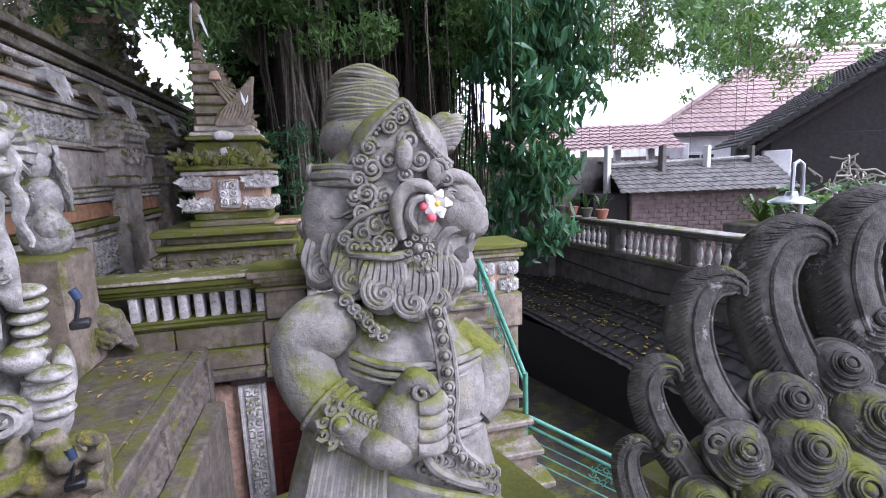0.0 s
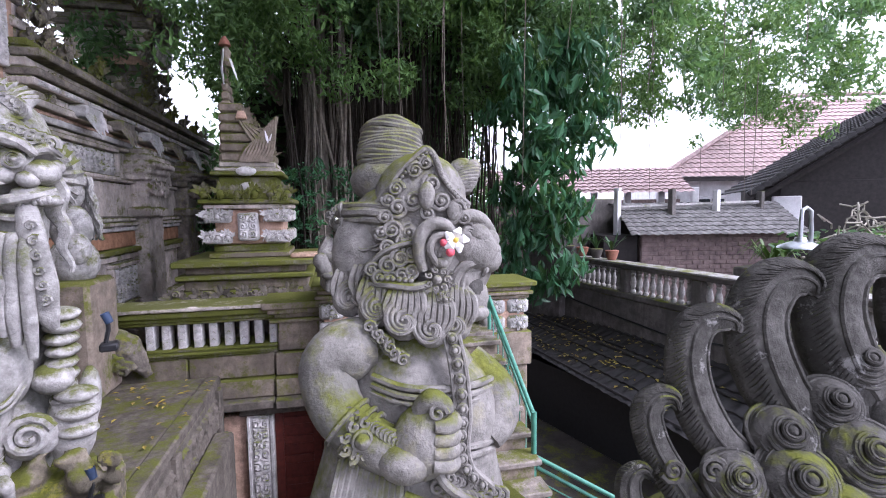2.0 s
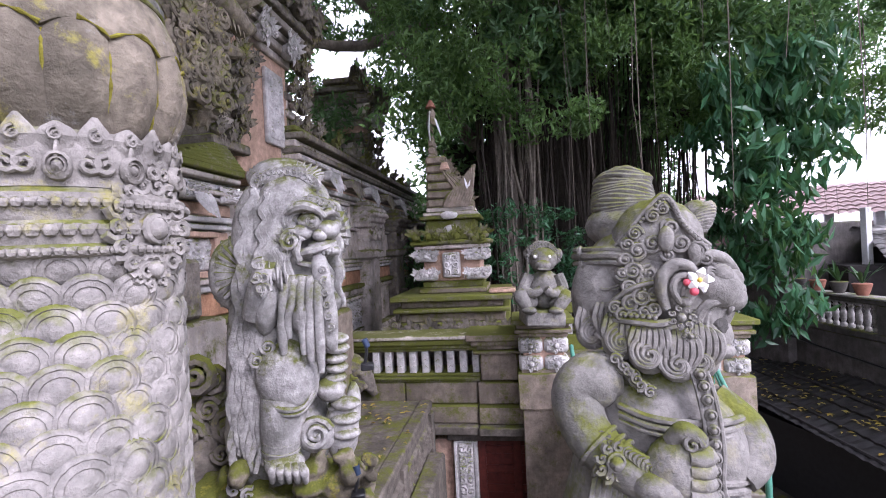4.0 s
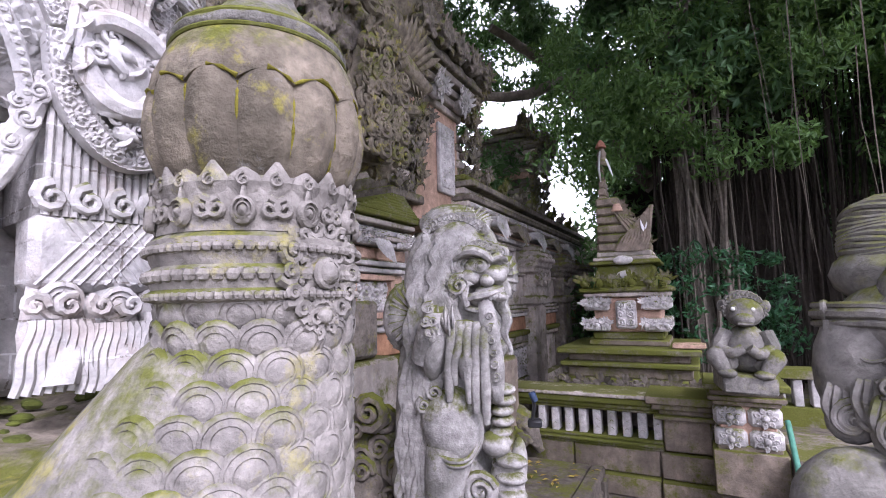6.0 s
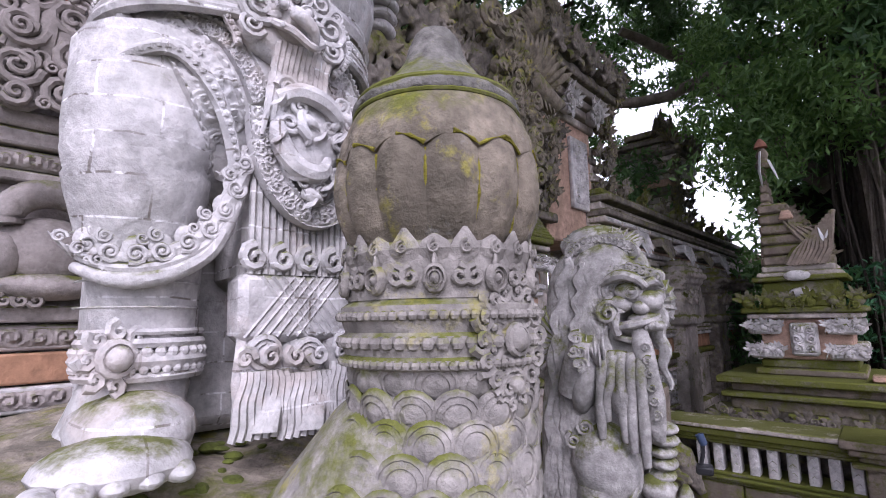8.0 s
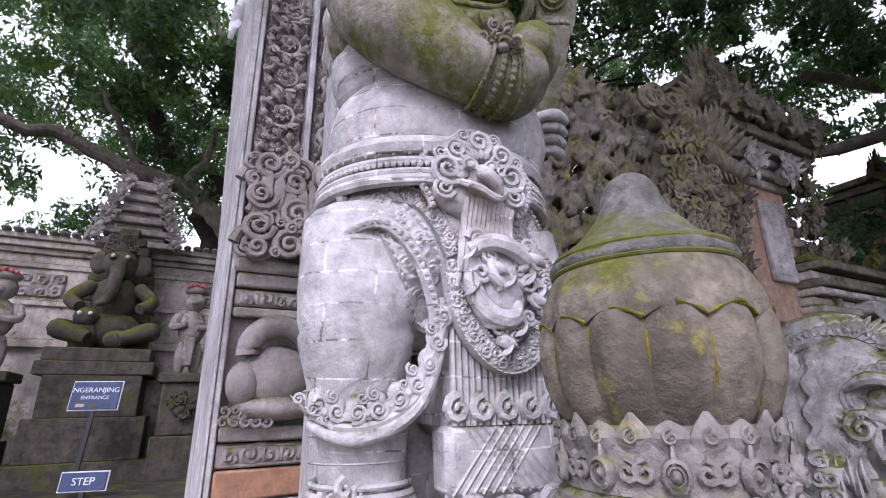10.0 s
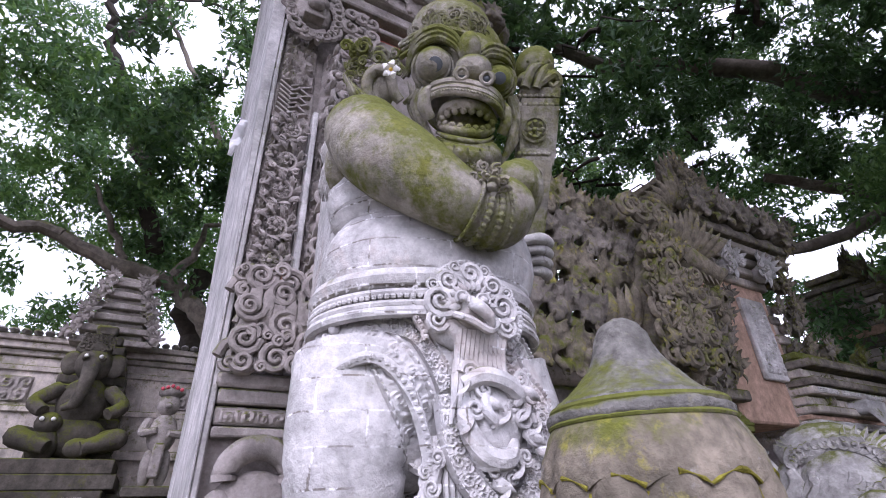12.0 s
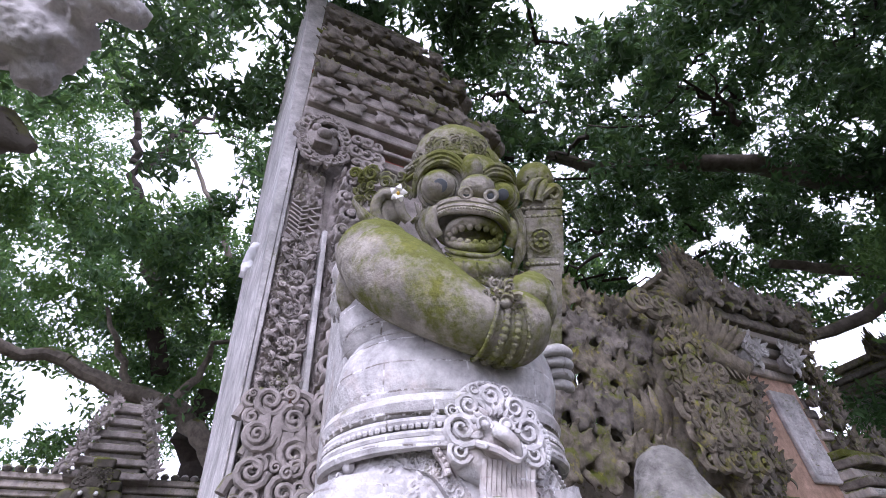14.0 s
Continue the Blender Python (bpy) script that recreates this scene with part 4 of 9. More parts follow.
# ---- base wall with the balustrade, door and pedestals ----
base = thing("wall_stair", tpt(-2.7, 6.8, -3.7), "moss-stained stone base wall with a balustrade on top", "wall", kind="structure")
BY = 6.55
box_part("core", (-4.9, BY + 0.2, -3.7), (-2.62, BY + 1.2, -0.75), S_BASE, base)
box_part("core", (-2.2, BY + 0.45, -3.7), (-0.75, BY + 1.2, -0.75), S_BASE, base)
for i, (x0, x1) in enumerate(((-4.9, -3.3), (-3.29, -2.15), (-2.14, -0.8))):
    o = 0.05 if i == 2 else 0
    box_part("stone_block", (x0, BY - 0.02 - o, -1.08), (x1, BY + 0.5, -0.74), S_BASE, base, 0.02)
    box_part("stone_block", (x0, BY - 0.10 - o, -1.36), (x1, BY + 0.5, -1.085), S_BASE, base, 0.02)
    box_part("stone_block", (x0, BY - 0.22 - o, -1.5), (x1, BY + 0.5, -1.365), S_LEDGE, base, 0.02)
box_part("door_lintel", (-2.66, BY - 0.06, -1.64), (-0.8, BY + 0.5, -1.51), S_LEDGE, base)
for i in range(3):
    box_part("mossy_course", (-4.9, BY - 0.04 - 0.05 * (i == 1), -0.735 + 0.045 * i), (-2.1, BY + 0.5, -0.695 + 0.045 * i), S_MOSSY, base)
for z0, z1, o in ((-0.265, -0.225, 0.02), (-0.22, -0.16, 0.06), (-0.155, -0.07, 0.12), (-0.065, 0.0, 0.16)):
    box_part("handrail_course", (-4.9, BY - o, z0), (-2.08, BY + 0.32 + o, z1), S_MOSSY if z0 < -0.1 else S_WALL, base, 0.015)
b = Mesh()
b.box((-2.09, BY - 0.06, -0.72), (-1.52, BY + 0.45, -0.3), 0.02)
for z0, z1, o in ((-0.3, -0.24, 0.1), (-0.24, -0.17, 0.04), (-0.17, -0.09, 0.12), (-0.09, 0.02, 0.19)):
    b.box((-2.09 - o, BY - 0.06 - o, z0), (-1.5 + o * 0.2, BY + 0.45 + o, z1), 0.015)
part("end_pier", b, S_BASE, base, "balustrade pier with a stepped cap", frm=TEMPLE)
for i in range(10):
    x = -3.66 + 0.2 * (i - 0.5)
    if x < -4.4 or x > -2.1:
        continue
    b = Mesh().box((x - 0.055, BY + 0.02, -0.62), (x + 0.055, BY + 0.22, -0.26), 0.012)
    for k in range(3):
        b.box((x - 0.03, BY + 0.005, -0.57 + 0.1 * k), (x + 0.03, BY + 0.03, -0.50 + 0.1 * k), 0.02, rot=(0, 45, 0))
    part("baluster", b, S_CARVE, base, frm=TEMPLE)
# added dark sheet that stands in for the shade between the balusters
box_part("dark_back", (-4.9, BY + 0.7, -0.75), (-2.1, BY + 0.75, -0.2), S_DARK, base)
# carved scroll wing where the rail meets the lion's plinth
b = Mesh()
b.tube([(-4.75, BY - 0.3, -0.1), (-4.3, BY - 0.35, -0.3), (-3.95, BY - 0.2, -0.5), (-3.75, BY - 0.1, -0.9)], [0.16, 0.24, 0.2, 0.06], 10)
for i in range(10):
    b.curl((-4.6 + 0.08 * i, BY - 0.5, -0.15 - 0.06 * i), 0.11, (1, 0, 0), UPW, 1.4, 0.4, i * 40, 6, 12, 0.4)
part("scroll_wing", b, S_DARK, base, "dark carved scroll", frm=TEMPLE, voxel=0.014, worn=0.04, grit=0.012)

door = thing("door_1", tpt(-1.9, BY + 0.1, -3.7), "dark red panelled wooden door, closed", "door", kind="structure")
box_part("leaf", (-2.2, BY + 0.1, -3.7), (-0.95, BY + 0.15, -1.64), M_RED, door)
for x0, x1 in ((-2.2, -2.08), (-1.66, -1.54), (-1.1, -0.98)):
    box_part("stile", (x0, BY + 0.06, -3.7), (x1, BY + 0.1, -1.641), M_RED, door, 0.008)
for z in (-1.82, -2.12, -2.42, -2.75, -3.1):
    for x0, x1 in ((-2.078, -1.662), (-1.538, -1.102)):
        box_part("rail", (x0, BY + 0.065, z - 0.06), (x1, BY + 0.1, z + 0.06), M_RED, door, 0.008)
b = Mesh().tube([tpt(-1.28, BY + 0.05, -2.62), tpt(-1.28, BY + 0.0, -2.62), tpt(-1.42, BY - 0.0, -2.62)], 0.012, 6)
part("door_handle", b, M_STEEL, door, "steel lever handle")
jamb = thing("door_post", tpt(-2.4, BY, -3.7), "pale stone door post carved with leaf scrolls", "door post", kind="structure")
box_part("post", (-2.56, BY - 0.06, -3.7), (-2.2, BY + 0.3, -1.645), S_CARVE, jamb)
box_part("fillet", (-2.56, BY - 0.085, -3.7), (-2.52, BY - 0.06, -1.65), S_CARVE, jamb, 0.006)
box_part("fillet", (-2.25, BY - 0.085, -3.7), (-2.21, BY - 0.06, -1.65), S_CARVE, jamb, 0.006)
part("relief_strip", Mesh().relief((-2.5, BY - 0.065, -3.6), (1, 0, 0), UPW, 0.24, 1.93, 0.04, 0.16, 9), S_CARVE, jamb, frm=TEMPLE)
box_part("panel", (-2.95, BY + 0.02, -3.7), (-2.58, BY + 0.3, -1.645), S_PINK, jamb)


def pedestal(x0, x1, y, top, seed, lab):
    p = thing("pedestal", tpt((x0 + x1) / 2, y + 0.3, -3.7), lab, "pedestal", "pedestals by the stairs")
    box_part("shaft", (x0 + 0.02, y + 0.02, -3.7), (x1 - 0.02, y + 0.68, top - 0.72), S_BASE, p)
    box_part("plinth", (x0 - 0.03, y - 0.03, top - 1.3), (x1 + 0.03, y + 0.73, top - 0.78), S_BASE, p)
    box_part("brick_core", (x0 + 0.06, y + 0.06, top - 0.78), (x1 - 0.06, y + 0.64, top - 0.14), S_PINK, p)
    for i, (xa, za) in enumerate(((x0, top - 0.5), (x1 - 0.34, top - 0.5), (x0, top - 0.76), (x1 - 0.34, top - 0.76))):
        q = Mesh().box((xa, y, za), (xa + 0.34, y + 0.3, za + 0.22), 0.04)
        q.rosette((xa + 0.17, y - 0.0, za + 0.11), 0.12, (1, 0, 0), UPW, 7)
        part("corner_block", q, S_CARVE, p, "pale block carved with a flower", frm=TEMPLE)
    for z0, z1, o in ((-0.27, -0.21, 0.0), (-0.21, -0.15, 0.05), (-0.15, -0.08, 0.02), (-0.08, 0.0, 0.09)):
        box_part("cap_course", (x0 - o, y - o, top + z0), (x1 + o, y + 0.7 + o, top + z1), S_MOSSY if z1 == 0 else S_BASE, p)
    return p


pedestal(-1.5, -0.8, 6.1, 0.27, 1, "stone pedestal with carved corner blocks under the small lion")
pedestal(0.9, 1.62, 6.2, 0.17, 2, "mossy stair pedestal of salmon brick with carved blocks")

# second balustrade behind the small lion
b2 = thing("rear_balustrade", tpt(0, 8.2, -0.6), "mossy stone balustrade behind the pedestal", "balustrade")
box_part("top_rail", (-0.9, 8.1, 0.05), (1.6, 8.5, 0.2), S_MOSSY, b2)
box_part("bottom_rail", (-0.9, 8.1, -0.7), (1.6, 8.5, -0.35), S_MOSSY, b2)
for i in range(11):
    box_part("baluster", (-0.85 + 0.22 * i, 8.15, -0.35), (-0.73 + 0.22 * i, 8.4, 0.05), S_CARVE, b2)

# inner raised court that carries the shrine and the tree
box_part("raised_court", (-4.9, 7.6, -3.7), (1.6, 40, -0.62), S_LEDGE, court)

# ---- shrine ----
shrine = thing("stone_shrine", tpt(-2.65, 8.3, -0.62), "tall mossy stone shrine with pale carved corner blocks", "shrine")
SX, SY = -2.62, 8.35


def tier(name, hx, z0, z1, mat, hy=None, bev=0.02, label=""):
    hy = hy or hx
    return box_part(name, (SX - hx, SY - hy, z0), (SX + hx, SY + hy, z1), mat, shrine, bev, label)


for hx, z0, z1, m in ((1.15, -0.62, -0.1, S_DARK), (1.0, -0.1, 0.05, S_MOSSY), (0.92, 0.05, 0.22, S_BASE), (1.02, 0.22, 0.30, S_MOSSY), (0.9, 0.3, 0.42, S_BASE), (1.06, 0.42, 0.52, S_MOSSY), (0.62, 0.52, 0.62, S_BASE), (0.55, 0.62, 0.74, S_MOSSY)):
    tier("step", hx, z0, z1, m)
for i in range(7):
    q = Mesh().karang((SX - 0.95 + 0.32 * i, SY - 1.16, -0.05), 0.24, (1, 0, 0), UPW, i, 8)
    part("carved_foot", q, S_DARK, shrine, frm=TEMPLE)
tier("brick_body", 0.52, 0.74, 1.32, S_PINK)
for i, (sx, sz) in enumerate(((-1, 0), (1, 0), (-1, 1), (1, 1))):
    q = Mesh().box((SX + sx * 0.46 - 0.2, SY - 0.68, 0.76 + 0.34 * sz), (SX + sx * 0.46 + 0.2, SY - 0.3, 0.96 + 0.34 * sz), 0.03)
    for k in range(3):
        q.karang((SX + sx * 0.46 - 0.15 + 0.15 * k, SY - 0.66, 0.86 + 0.34 * sz), 0.15, (1, 0, 0), UPW, 40 + i * 5 + k, 8)
    part("corner_block", q, S_CARVE, shrine, "pale carved corner block", frm=TEMPLE)
    q = Mesh().box((SX + sx * 0.46 - 0.2, SY + 0.3, 0.76 + 0.34 * sz), (SX + sx * 0.46 + 0.2, SY + 0.68, 0.96 + 0.34 * sz), 0.03)
    part("corner_block", q, S_CARVE, shrine, frm=TEMPLE)
q = Mesh().box((SX - 0.16, SY - 0.64, 0.8), (SX + 0.16, SY - 0.5, 1.26), 0.03).relief((SX - 0.14, SY - 0.645, 0.84), (1, 0, 0), UPW, 0.28, 0.4, 0.05, 0.12, 3)
part("front_boss", q, S_CARVE, shrine, frm=TEMPLE)
tier("cornice", 0.66, 1.32, 1.40, S_WALL)
tier("cornice", 0.72, 1.40, 1.48, S_MOSSY)
for i in range(6):
    q = Mesh().karang((SX - 0.62 + 0.25 * i, SY - 0.7, 1.56), 0.2, (1, 0, 0), UPW, 70 + i, 7)
    part("antefix", q, S_MOSSY, shrine, frm=TEMPLE)
tier("neck", 0.45, 1.48, 1.86, S_MOSSY)
tier("cornice", 0.56, 1.86, 1.93, S_MOSSY)
tier("cornice", 0.5, 1.93, 2.0, S_WALL)
tier("seat", 0.44, 2.0, 2.1, S_WALL)
q = Mesh().ell((SX, SY - 0.47, 1.68), (0.13, 0.05, 0.08)).ell((SX, SY - 0.58, 1.93), (0.16, 0.05, 0.08))
part("medallion", q, S_CARVE, shrine, frm=TEMPLE)
q = Mesh()   # carved seat with wings and the tall slanting back
for k in range(9):
    q.tube([(SX - 0.1 + 0.05 * k, SY - 0.42, 2.1), (SX + 0.0 + 0.05 * k, SY - 0.46, 2.3), (SX + 0.12 + 0.045 * k, SY - 0.44, 2.42 + 0.05 * k), (SX - 0.1 + 0.06 * k, SY - 0.42, 2.75 - 0.03 * k)], [0.06, 0.05, 0.045, 0.02], 6)
for k in range(6):
    q.box((SX - 0.42, SY - 0.4, 2.1 + 0.16 * k), (SX + 0.42 - 0.09 * k, SY + 0.3, 2.25 + 0.16 * k), 0.03)
for k in range(5):
    q.karang((SX + 0.38 - 0.1 * k, SY - 0.35, 2.2 + 0.16 * k), 0.17, (1, 0, 0), UPW, 300 + k, 8)
part("carved_seat", q, S_BASE, shrine, "winged carved throne", frm=TEMPLE)
q = Mesh()
for k in range(11):
    q.box((SX - 0.46 + 0.012 * k, SY - 0.3, 2.1 + 0.145 * k), (SX - 0.17 - 0.012 * k, SY + 0.1, 2.235 + 0.145 * k), 0.02)
q.lathe([(0.09, 3.69), (0.12, 3.76), (0.07, 3.84), (0.09, 3.92), (0.05, 4.0), (0.02, 4.12)], 10, (SX - 0.31, SY - 0.1, 0))
part("back_post", q, S_BASE, shrine, "tall slanting throne back", frm=TEMPLE)

offering = thing("offering_cloth", tpt(SX - 0.3, SY - 0.35, 3.2), "faded cloth and small offerings tied on the shrine", "offering")
q = Mesh().tube([(SX - 0.3, SY - 0.34, 3.9), (SX - 0.33, SY - 0.37, 3.6), (SX - 0.31, SY - 0.36, 3.35)], [0.05, 0.06, 0.03], 6, 0.3)
part("cloth", q, M_WHITE, offering, frm=TEMPLE)
q = Mesh().tube([(SX - 0.2, SY - 0.34, 3.75), (SX - 0.14, SY - 0.36, 3.55), (SX - 0.1, SY - 0.36, 3.42)], [0.04, 0.05, 0.02], 6, 0.3)
part("cloth", q, M_WHITE, offering, frm=TEMPLE)
q = Mesh().lathe([(0.1, 4.0), (0.07, 4.08), (0.02, 4.15)], 9, (SX - 0.31, SY - 0.15, 0.02))
part("finial_wrap", q, M_ORANGE, offering, frm=TEMPLE)
pk = thing("folded_paper", tpt(SX - 0.05, SY - 0.42, 2.75), "pink folded paper offering on the shrine", "offering")
part("paper", Mesh().box((SX - 0.16, SY - 0.46, 2.78), (SX + 0.04, SY - 0.36, 2.92), 0.02, 0.5), S_PINK, pk, frm=TEMPLE)
part("flowers", Mesh().flame((SX + 0.36, SY - 0.45, 2.4), (SX + 0.3, SY - 0.47, 2.62), 0.06).flame((SX + 0.36, SY - 0.45, 2.4), (SX + 0.42, SY - 0.47, 2.58), 0.05), M_WHITE, pk, frm=TEMPLE)
tray = thing("offering_tray", tpt(-1.75, 7.7, 0.5), "small brick slab with offerings on the shrine step", "tray")
part("slab", Mesh().box((-1.95, 7.35, 0.53), (-1.5, 7.7, 0.6), 0.02), S_PINK, tray, frm=TEMPLE)

# ---- stairs and green handrail ----
stairs = thing("stairs", tpt(0.1, 4.8, -3.7), "worn stone stairs going down from the temple", "stairs", kind="structure")
for i in range(15):
    y1 = 5.9 - 0.27 * i
    z = -0.55 - 0.205 * i
    part("step", Mesh().box((-0.75, y1 - 0.3, z - 0.07), (0.95, y1 + 0.02, z), 0.015), S_STEP, stairs, frm=TEMPLE)
    part("riser", Mesh().box((-0.7, y1 - 0.24, z - 0.27), (0.88, y1, z - 0.071), 0.004), S_BASE, stairs, frm=TEMPLE)
box_part("landing", (-0.75, 5.9, -0.75), (0.95, 7.2, -0.5), S_STEP, stairs)


def rail(name, pts, r, parent, n=10):
    return part(name, Mesh().tube([tpt(*p) for p in pts], r, n), M_GREEN, parent)


hr = thing("handrail", tpt(0.9, 4.3, -2), "green painted steel handrail beside the stairs", "handrail")
top, bot = (0.92, 6.05, -0.02), (0.92, 4.42, -1.12)
rail("top_bar", [top, bot], 0.028, hr)
rail("lower_bar", [(0.92, 6.0, -0.14), (0.92, 4.44, -1.24)], 0.018, hr)
rail("bottom_bar", [(0.92, 6.0, -0.72), (0.92, 4.44, -1.82)], 0.018, hr)
rail("post", [(0.92, 4.42, -1.08), (0.92, 4.42, -2.0)], 0.032, hr)
rail("post", [(0.92, 6.03, 0.0), (0.92, 6.03, -0.95)], 0.028, hr)
for i in range(7):
    y = 5.85 - 0.2 * i
    rail("bar", [(0.92, y, -0.24 - 0.135 * i), (0.92, y, -0.82 - 0.135 * i)], 0.008, hr, 6)
b = Mesh()
for i in range(8):
    b.curl(tpt(0.92, 5.25 + 0.06 * np.cos(i * 0.8), -0.85 + 0.16 * np.sin(i * 0.8)), 0.05, (TEMPLE.to_3x3() @ Vector((0, 1, 0))), (0, 0, 1), 1.2, 0.16, i * 45, 5, 12)
part("scroll_ornament", b, M_GREEN, hr)
hr2 = thing("handrail", tpt(2.2, 4.2, -2.2), "green painted steel rail with scroll panels round the landing", "handrail")
rail("top_bar", [(0.95, 4.4, -1.62), (1.6, 3.95, -1.9), (2.3, 3.45, -2.2)], 0.026, hr2)
rail("lower_bar", [(0.95, 4.4, -1.74), (1.6, 3.95, -2.03), (2.3, 3.45, -2.34)], 0.022, hr2)
for k in range(3):
    rail("thin_bar", [(0.95, 4.4, -1.9 - 0.13 * k), (2.2, 3.5, -2.42 - 0.13 * k)], 0.008, hr2, 6)
b = Mesh()
for i in range(8):
    b.curl(tpt(1.62 + 0.07 * np.cos(i * 0.8), 3.93 - 0.05 * np.cos(i * 0.8), -2.2 + 0.09 * np.sin(i * 0.8)), 0.05, (0.8, -0.6, 0), (0, 0, 1), 1.2, 0.18, i * 45, 5, 12)
part("scroll_ornament", b, M_GREEN, hr2)
rail("front_bar", [(0.2, 3.1, -1.9), (0.75, 3.1, -1.83), (1.1, 3.05, -1.80), (2.0, 2.7, -2.2)], 0.026, hr2)
rail("front_bar", [(0.25, 3.1, -2.02), (0.75, 3.1, -1.95), (2.0, 2.75, -2.35)], 0.018, hr2)
rail("post", [(1.1, 3.05, -1.78), (1.1, 3.05, -2.9)], 0.03, hr2)
pole = thing("green_pole", tpt(-1.05, 5.3, -1.2), "green steel rail post at the far side of the stairs", "handrail")
rail("post", [(-0.78, 5.95, -0.1), (-0.80, 4.6, -1.15), (-0.82, 4.2, -1.5)], 0.03, pole)
rail("stanchion", [(-0.79, 5.0, -0.85), (-0.79, 5.0, -1.9)], 0.025, pole)

# ---- ledge with fallen leaves below the lion ----
ledge = thing("stone_ledge", tpt(-2.9, 4.4, -3.7), "dirty stone ledge with fallen leaves and carved side", "ledge")
LZ = -0.95
q = Mesh().box((-4.85, 2.6, -3.7), (-3.0, BY - 0.25, LZ), 0.03)
part("body", q, S_LEDGE, ledge, frm=TEMPLE)
for x0, x1, z0, z1 in ((-3.0, -2.82, LZ - 0.1, LZ + 0.02), (-2.98, -2.84, LZ - 0.75, LZ - 0.104), (-3.0, -2.74, LZ - 0.95, LZ - 0.754), (-3.0, -2.8, -3.7, LZ - 0.954)):
    part("side_course", Mesh().box((x0, 2.4, z0), (x1, BY - 0.3, z1), 0.02), S_LEDGE, ledge, frm=TEMPLE)
part("relief_strip", Mesh().relief((-2.83, 2.6, LZ - 0.62), SIDE, UPW, 3.4, 0.42, 0.05, 0.25, 6), S_LEDGE, ledge, frm=TEMPLE)
part("step", Mesh().box((-2.8, 2.5, -3.7), (-2.56, BY - 0.9, LZ - 0.5), 0.03), S_LEDGE, ledge, "mossy lower step", frm=TEMPLE)
for k in range(3):
    part("side_post", Mesh().box((-2.86, 2.5 + 1.75 * k, LZ - 0.75), (-2.78, 2.66 + 1.75 * k, LZ - 0.1), 0.02), S_LEDGE, ledge, frm=TEMPLE)
rg = random.Random(5)
q = Mesh()
for i in range(60):
    x, y = rg.uniform(-4.0, -2.85), rg.uniform(2.9, BY - 0.4)
    a, s = rg.uniform(0, 6.28), rg.uniform(0.03, 0.06)
    c, d = np.cos(a) * s, np.sin(a) * s
    z = LZ + 0.03
    q.add([(x - c, y - d, z), (x + d * 0.4, y - c * 0.4, z + 0.012), (x + c, y + d, z), (x - d * 0.4, y + c * 0.4, z + 0.012)], [(0, 1, 2), (0, 2, 3)])
solo("fallen_leaves", q, M_DRY, "yellow and brown fallen leaves on the ledge", "leaves", kind="stuff", smooth=0, frm=TEMPLE)

# ---- low black roof under the terrace ----
low = thing("low_roof", tpt(6, 5, -3.7), "old black tiled roof below the terrace, strewn with leaves", "roof")


def corrugated(o, u, v, W, L, wave, course, amp, step, hip=0.0):
    """A tiled slope: waves across (u, W metres), courses up the slope (v, L metres)."""
    u, v = np.asarray(u, float), np.asarray(v, float)
    nr = np.cross(u, v)
    nr = nr / np.linalg.norm(nr)
    nr = nr if nr[2] > 0 else -nr
    xs = np.linspace(0, W, int(W / wave * 6) + 1)
    ys, hs = [], []
    for k in range(int(L / course)):
        ys += [k * course, (k + 0.97) * course]
        hs += [step, 0.0]
    ys, hs = np.array(ys), np.array(hs)
    X, Y = np.meshgrid(xs, ys)
    H = np.abs(np.sin(X / wave * np.pi)) * amp + hs[:, None] + 0.006 * np.sin(X * 7 + Y * 3)
    p = np.asarray(o) + X[..., None] * u + Y[..., None] * v + H[..., None] * nr
    nx, ny = len(xs), len(ys)
    return p.reshape(-1, 3), [(j * nx + i, j * nx + i + 1, (j + 1) * nx + i + 1, (j + 1) * nx + i) for j in range(ny - 1) for i in range(nx - 1) if xs[i] >= ys[j] * hip]


EA, EB = np.array((6.55, 11.8, -2.2)), np.array((4.45, 0.8, -2.2))
eu = (EB - EA) / np.linalg.norm(EB - EA)
ev = np.array((2.25, -0.43, 0.92))
ev = ev / np.linalg.norm(ev)
part("tile_slope", Mesh().add(*corrugated(EA, eu, ev, 11.1, 3.1, 0.24, 0.42, 0.03, 0.035)), M_TILEBLACK, low, smooth=60)
q = Mesh()
for a in (0.0, 0.34, 0.68):
    q.tube([EA + ev * (a * 3.0 + 0.1) + (0, 0, 0.05), EA + eu * 11 + ev * (a * 3.0 + 0.1) + (0, 0, 0.05)], 0.035, 6)
part("batten", q, M_TILEBLACK, low)
# a black sheet stands in for the shaded void under the eave
part("eave_shade_sheet", Mesh().box((5.9, 0.8, -3.7), (6.2, 12, -2.3), 0.01), M_BLACK, low)
rg = random.Random(15)
q = Mesh()
for i in range(420):
    s, t = rg.gauss(4.2, 1.8), rg.uniform(0.2, 2.6)
    if not 0 < s < 11:
        continue
    p = EA + eu * s + ev * t + np.array((0, 0, 0.06))
    a, r = rg.uniform(0, 6.28), rg.uniform(0.03, 0.07)
    c, d = np.cos(a) * r, np.sin(a) * r
    q.add([p + (-c, -d, 0), p + (d * 0.5, -c * 0.5, 0.02), p + (c, d, 0.01), p + (-d * 0.5, c * 0.5, 0.02)], [(0, 1, 2), (0, 2, 3)])
solo("fallen_leaves", q, M_DRY, "dry fallen leaves scattered on the black roof", "leaves", kind="stuff", smooth=0)

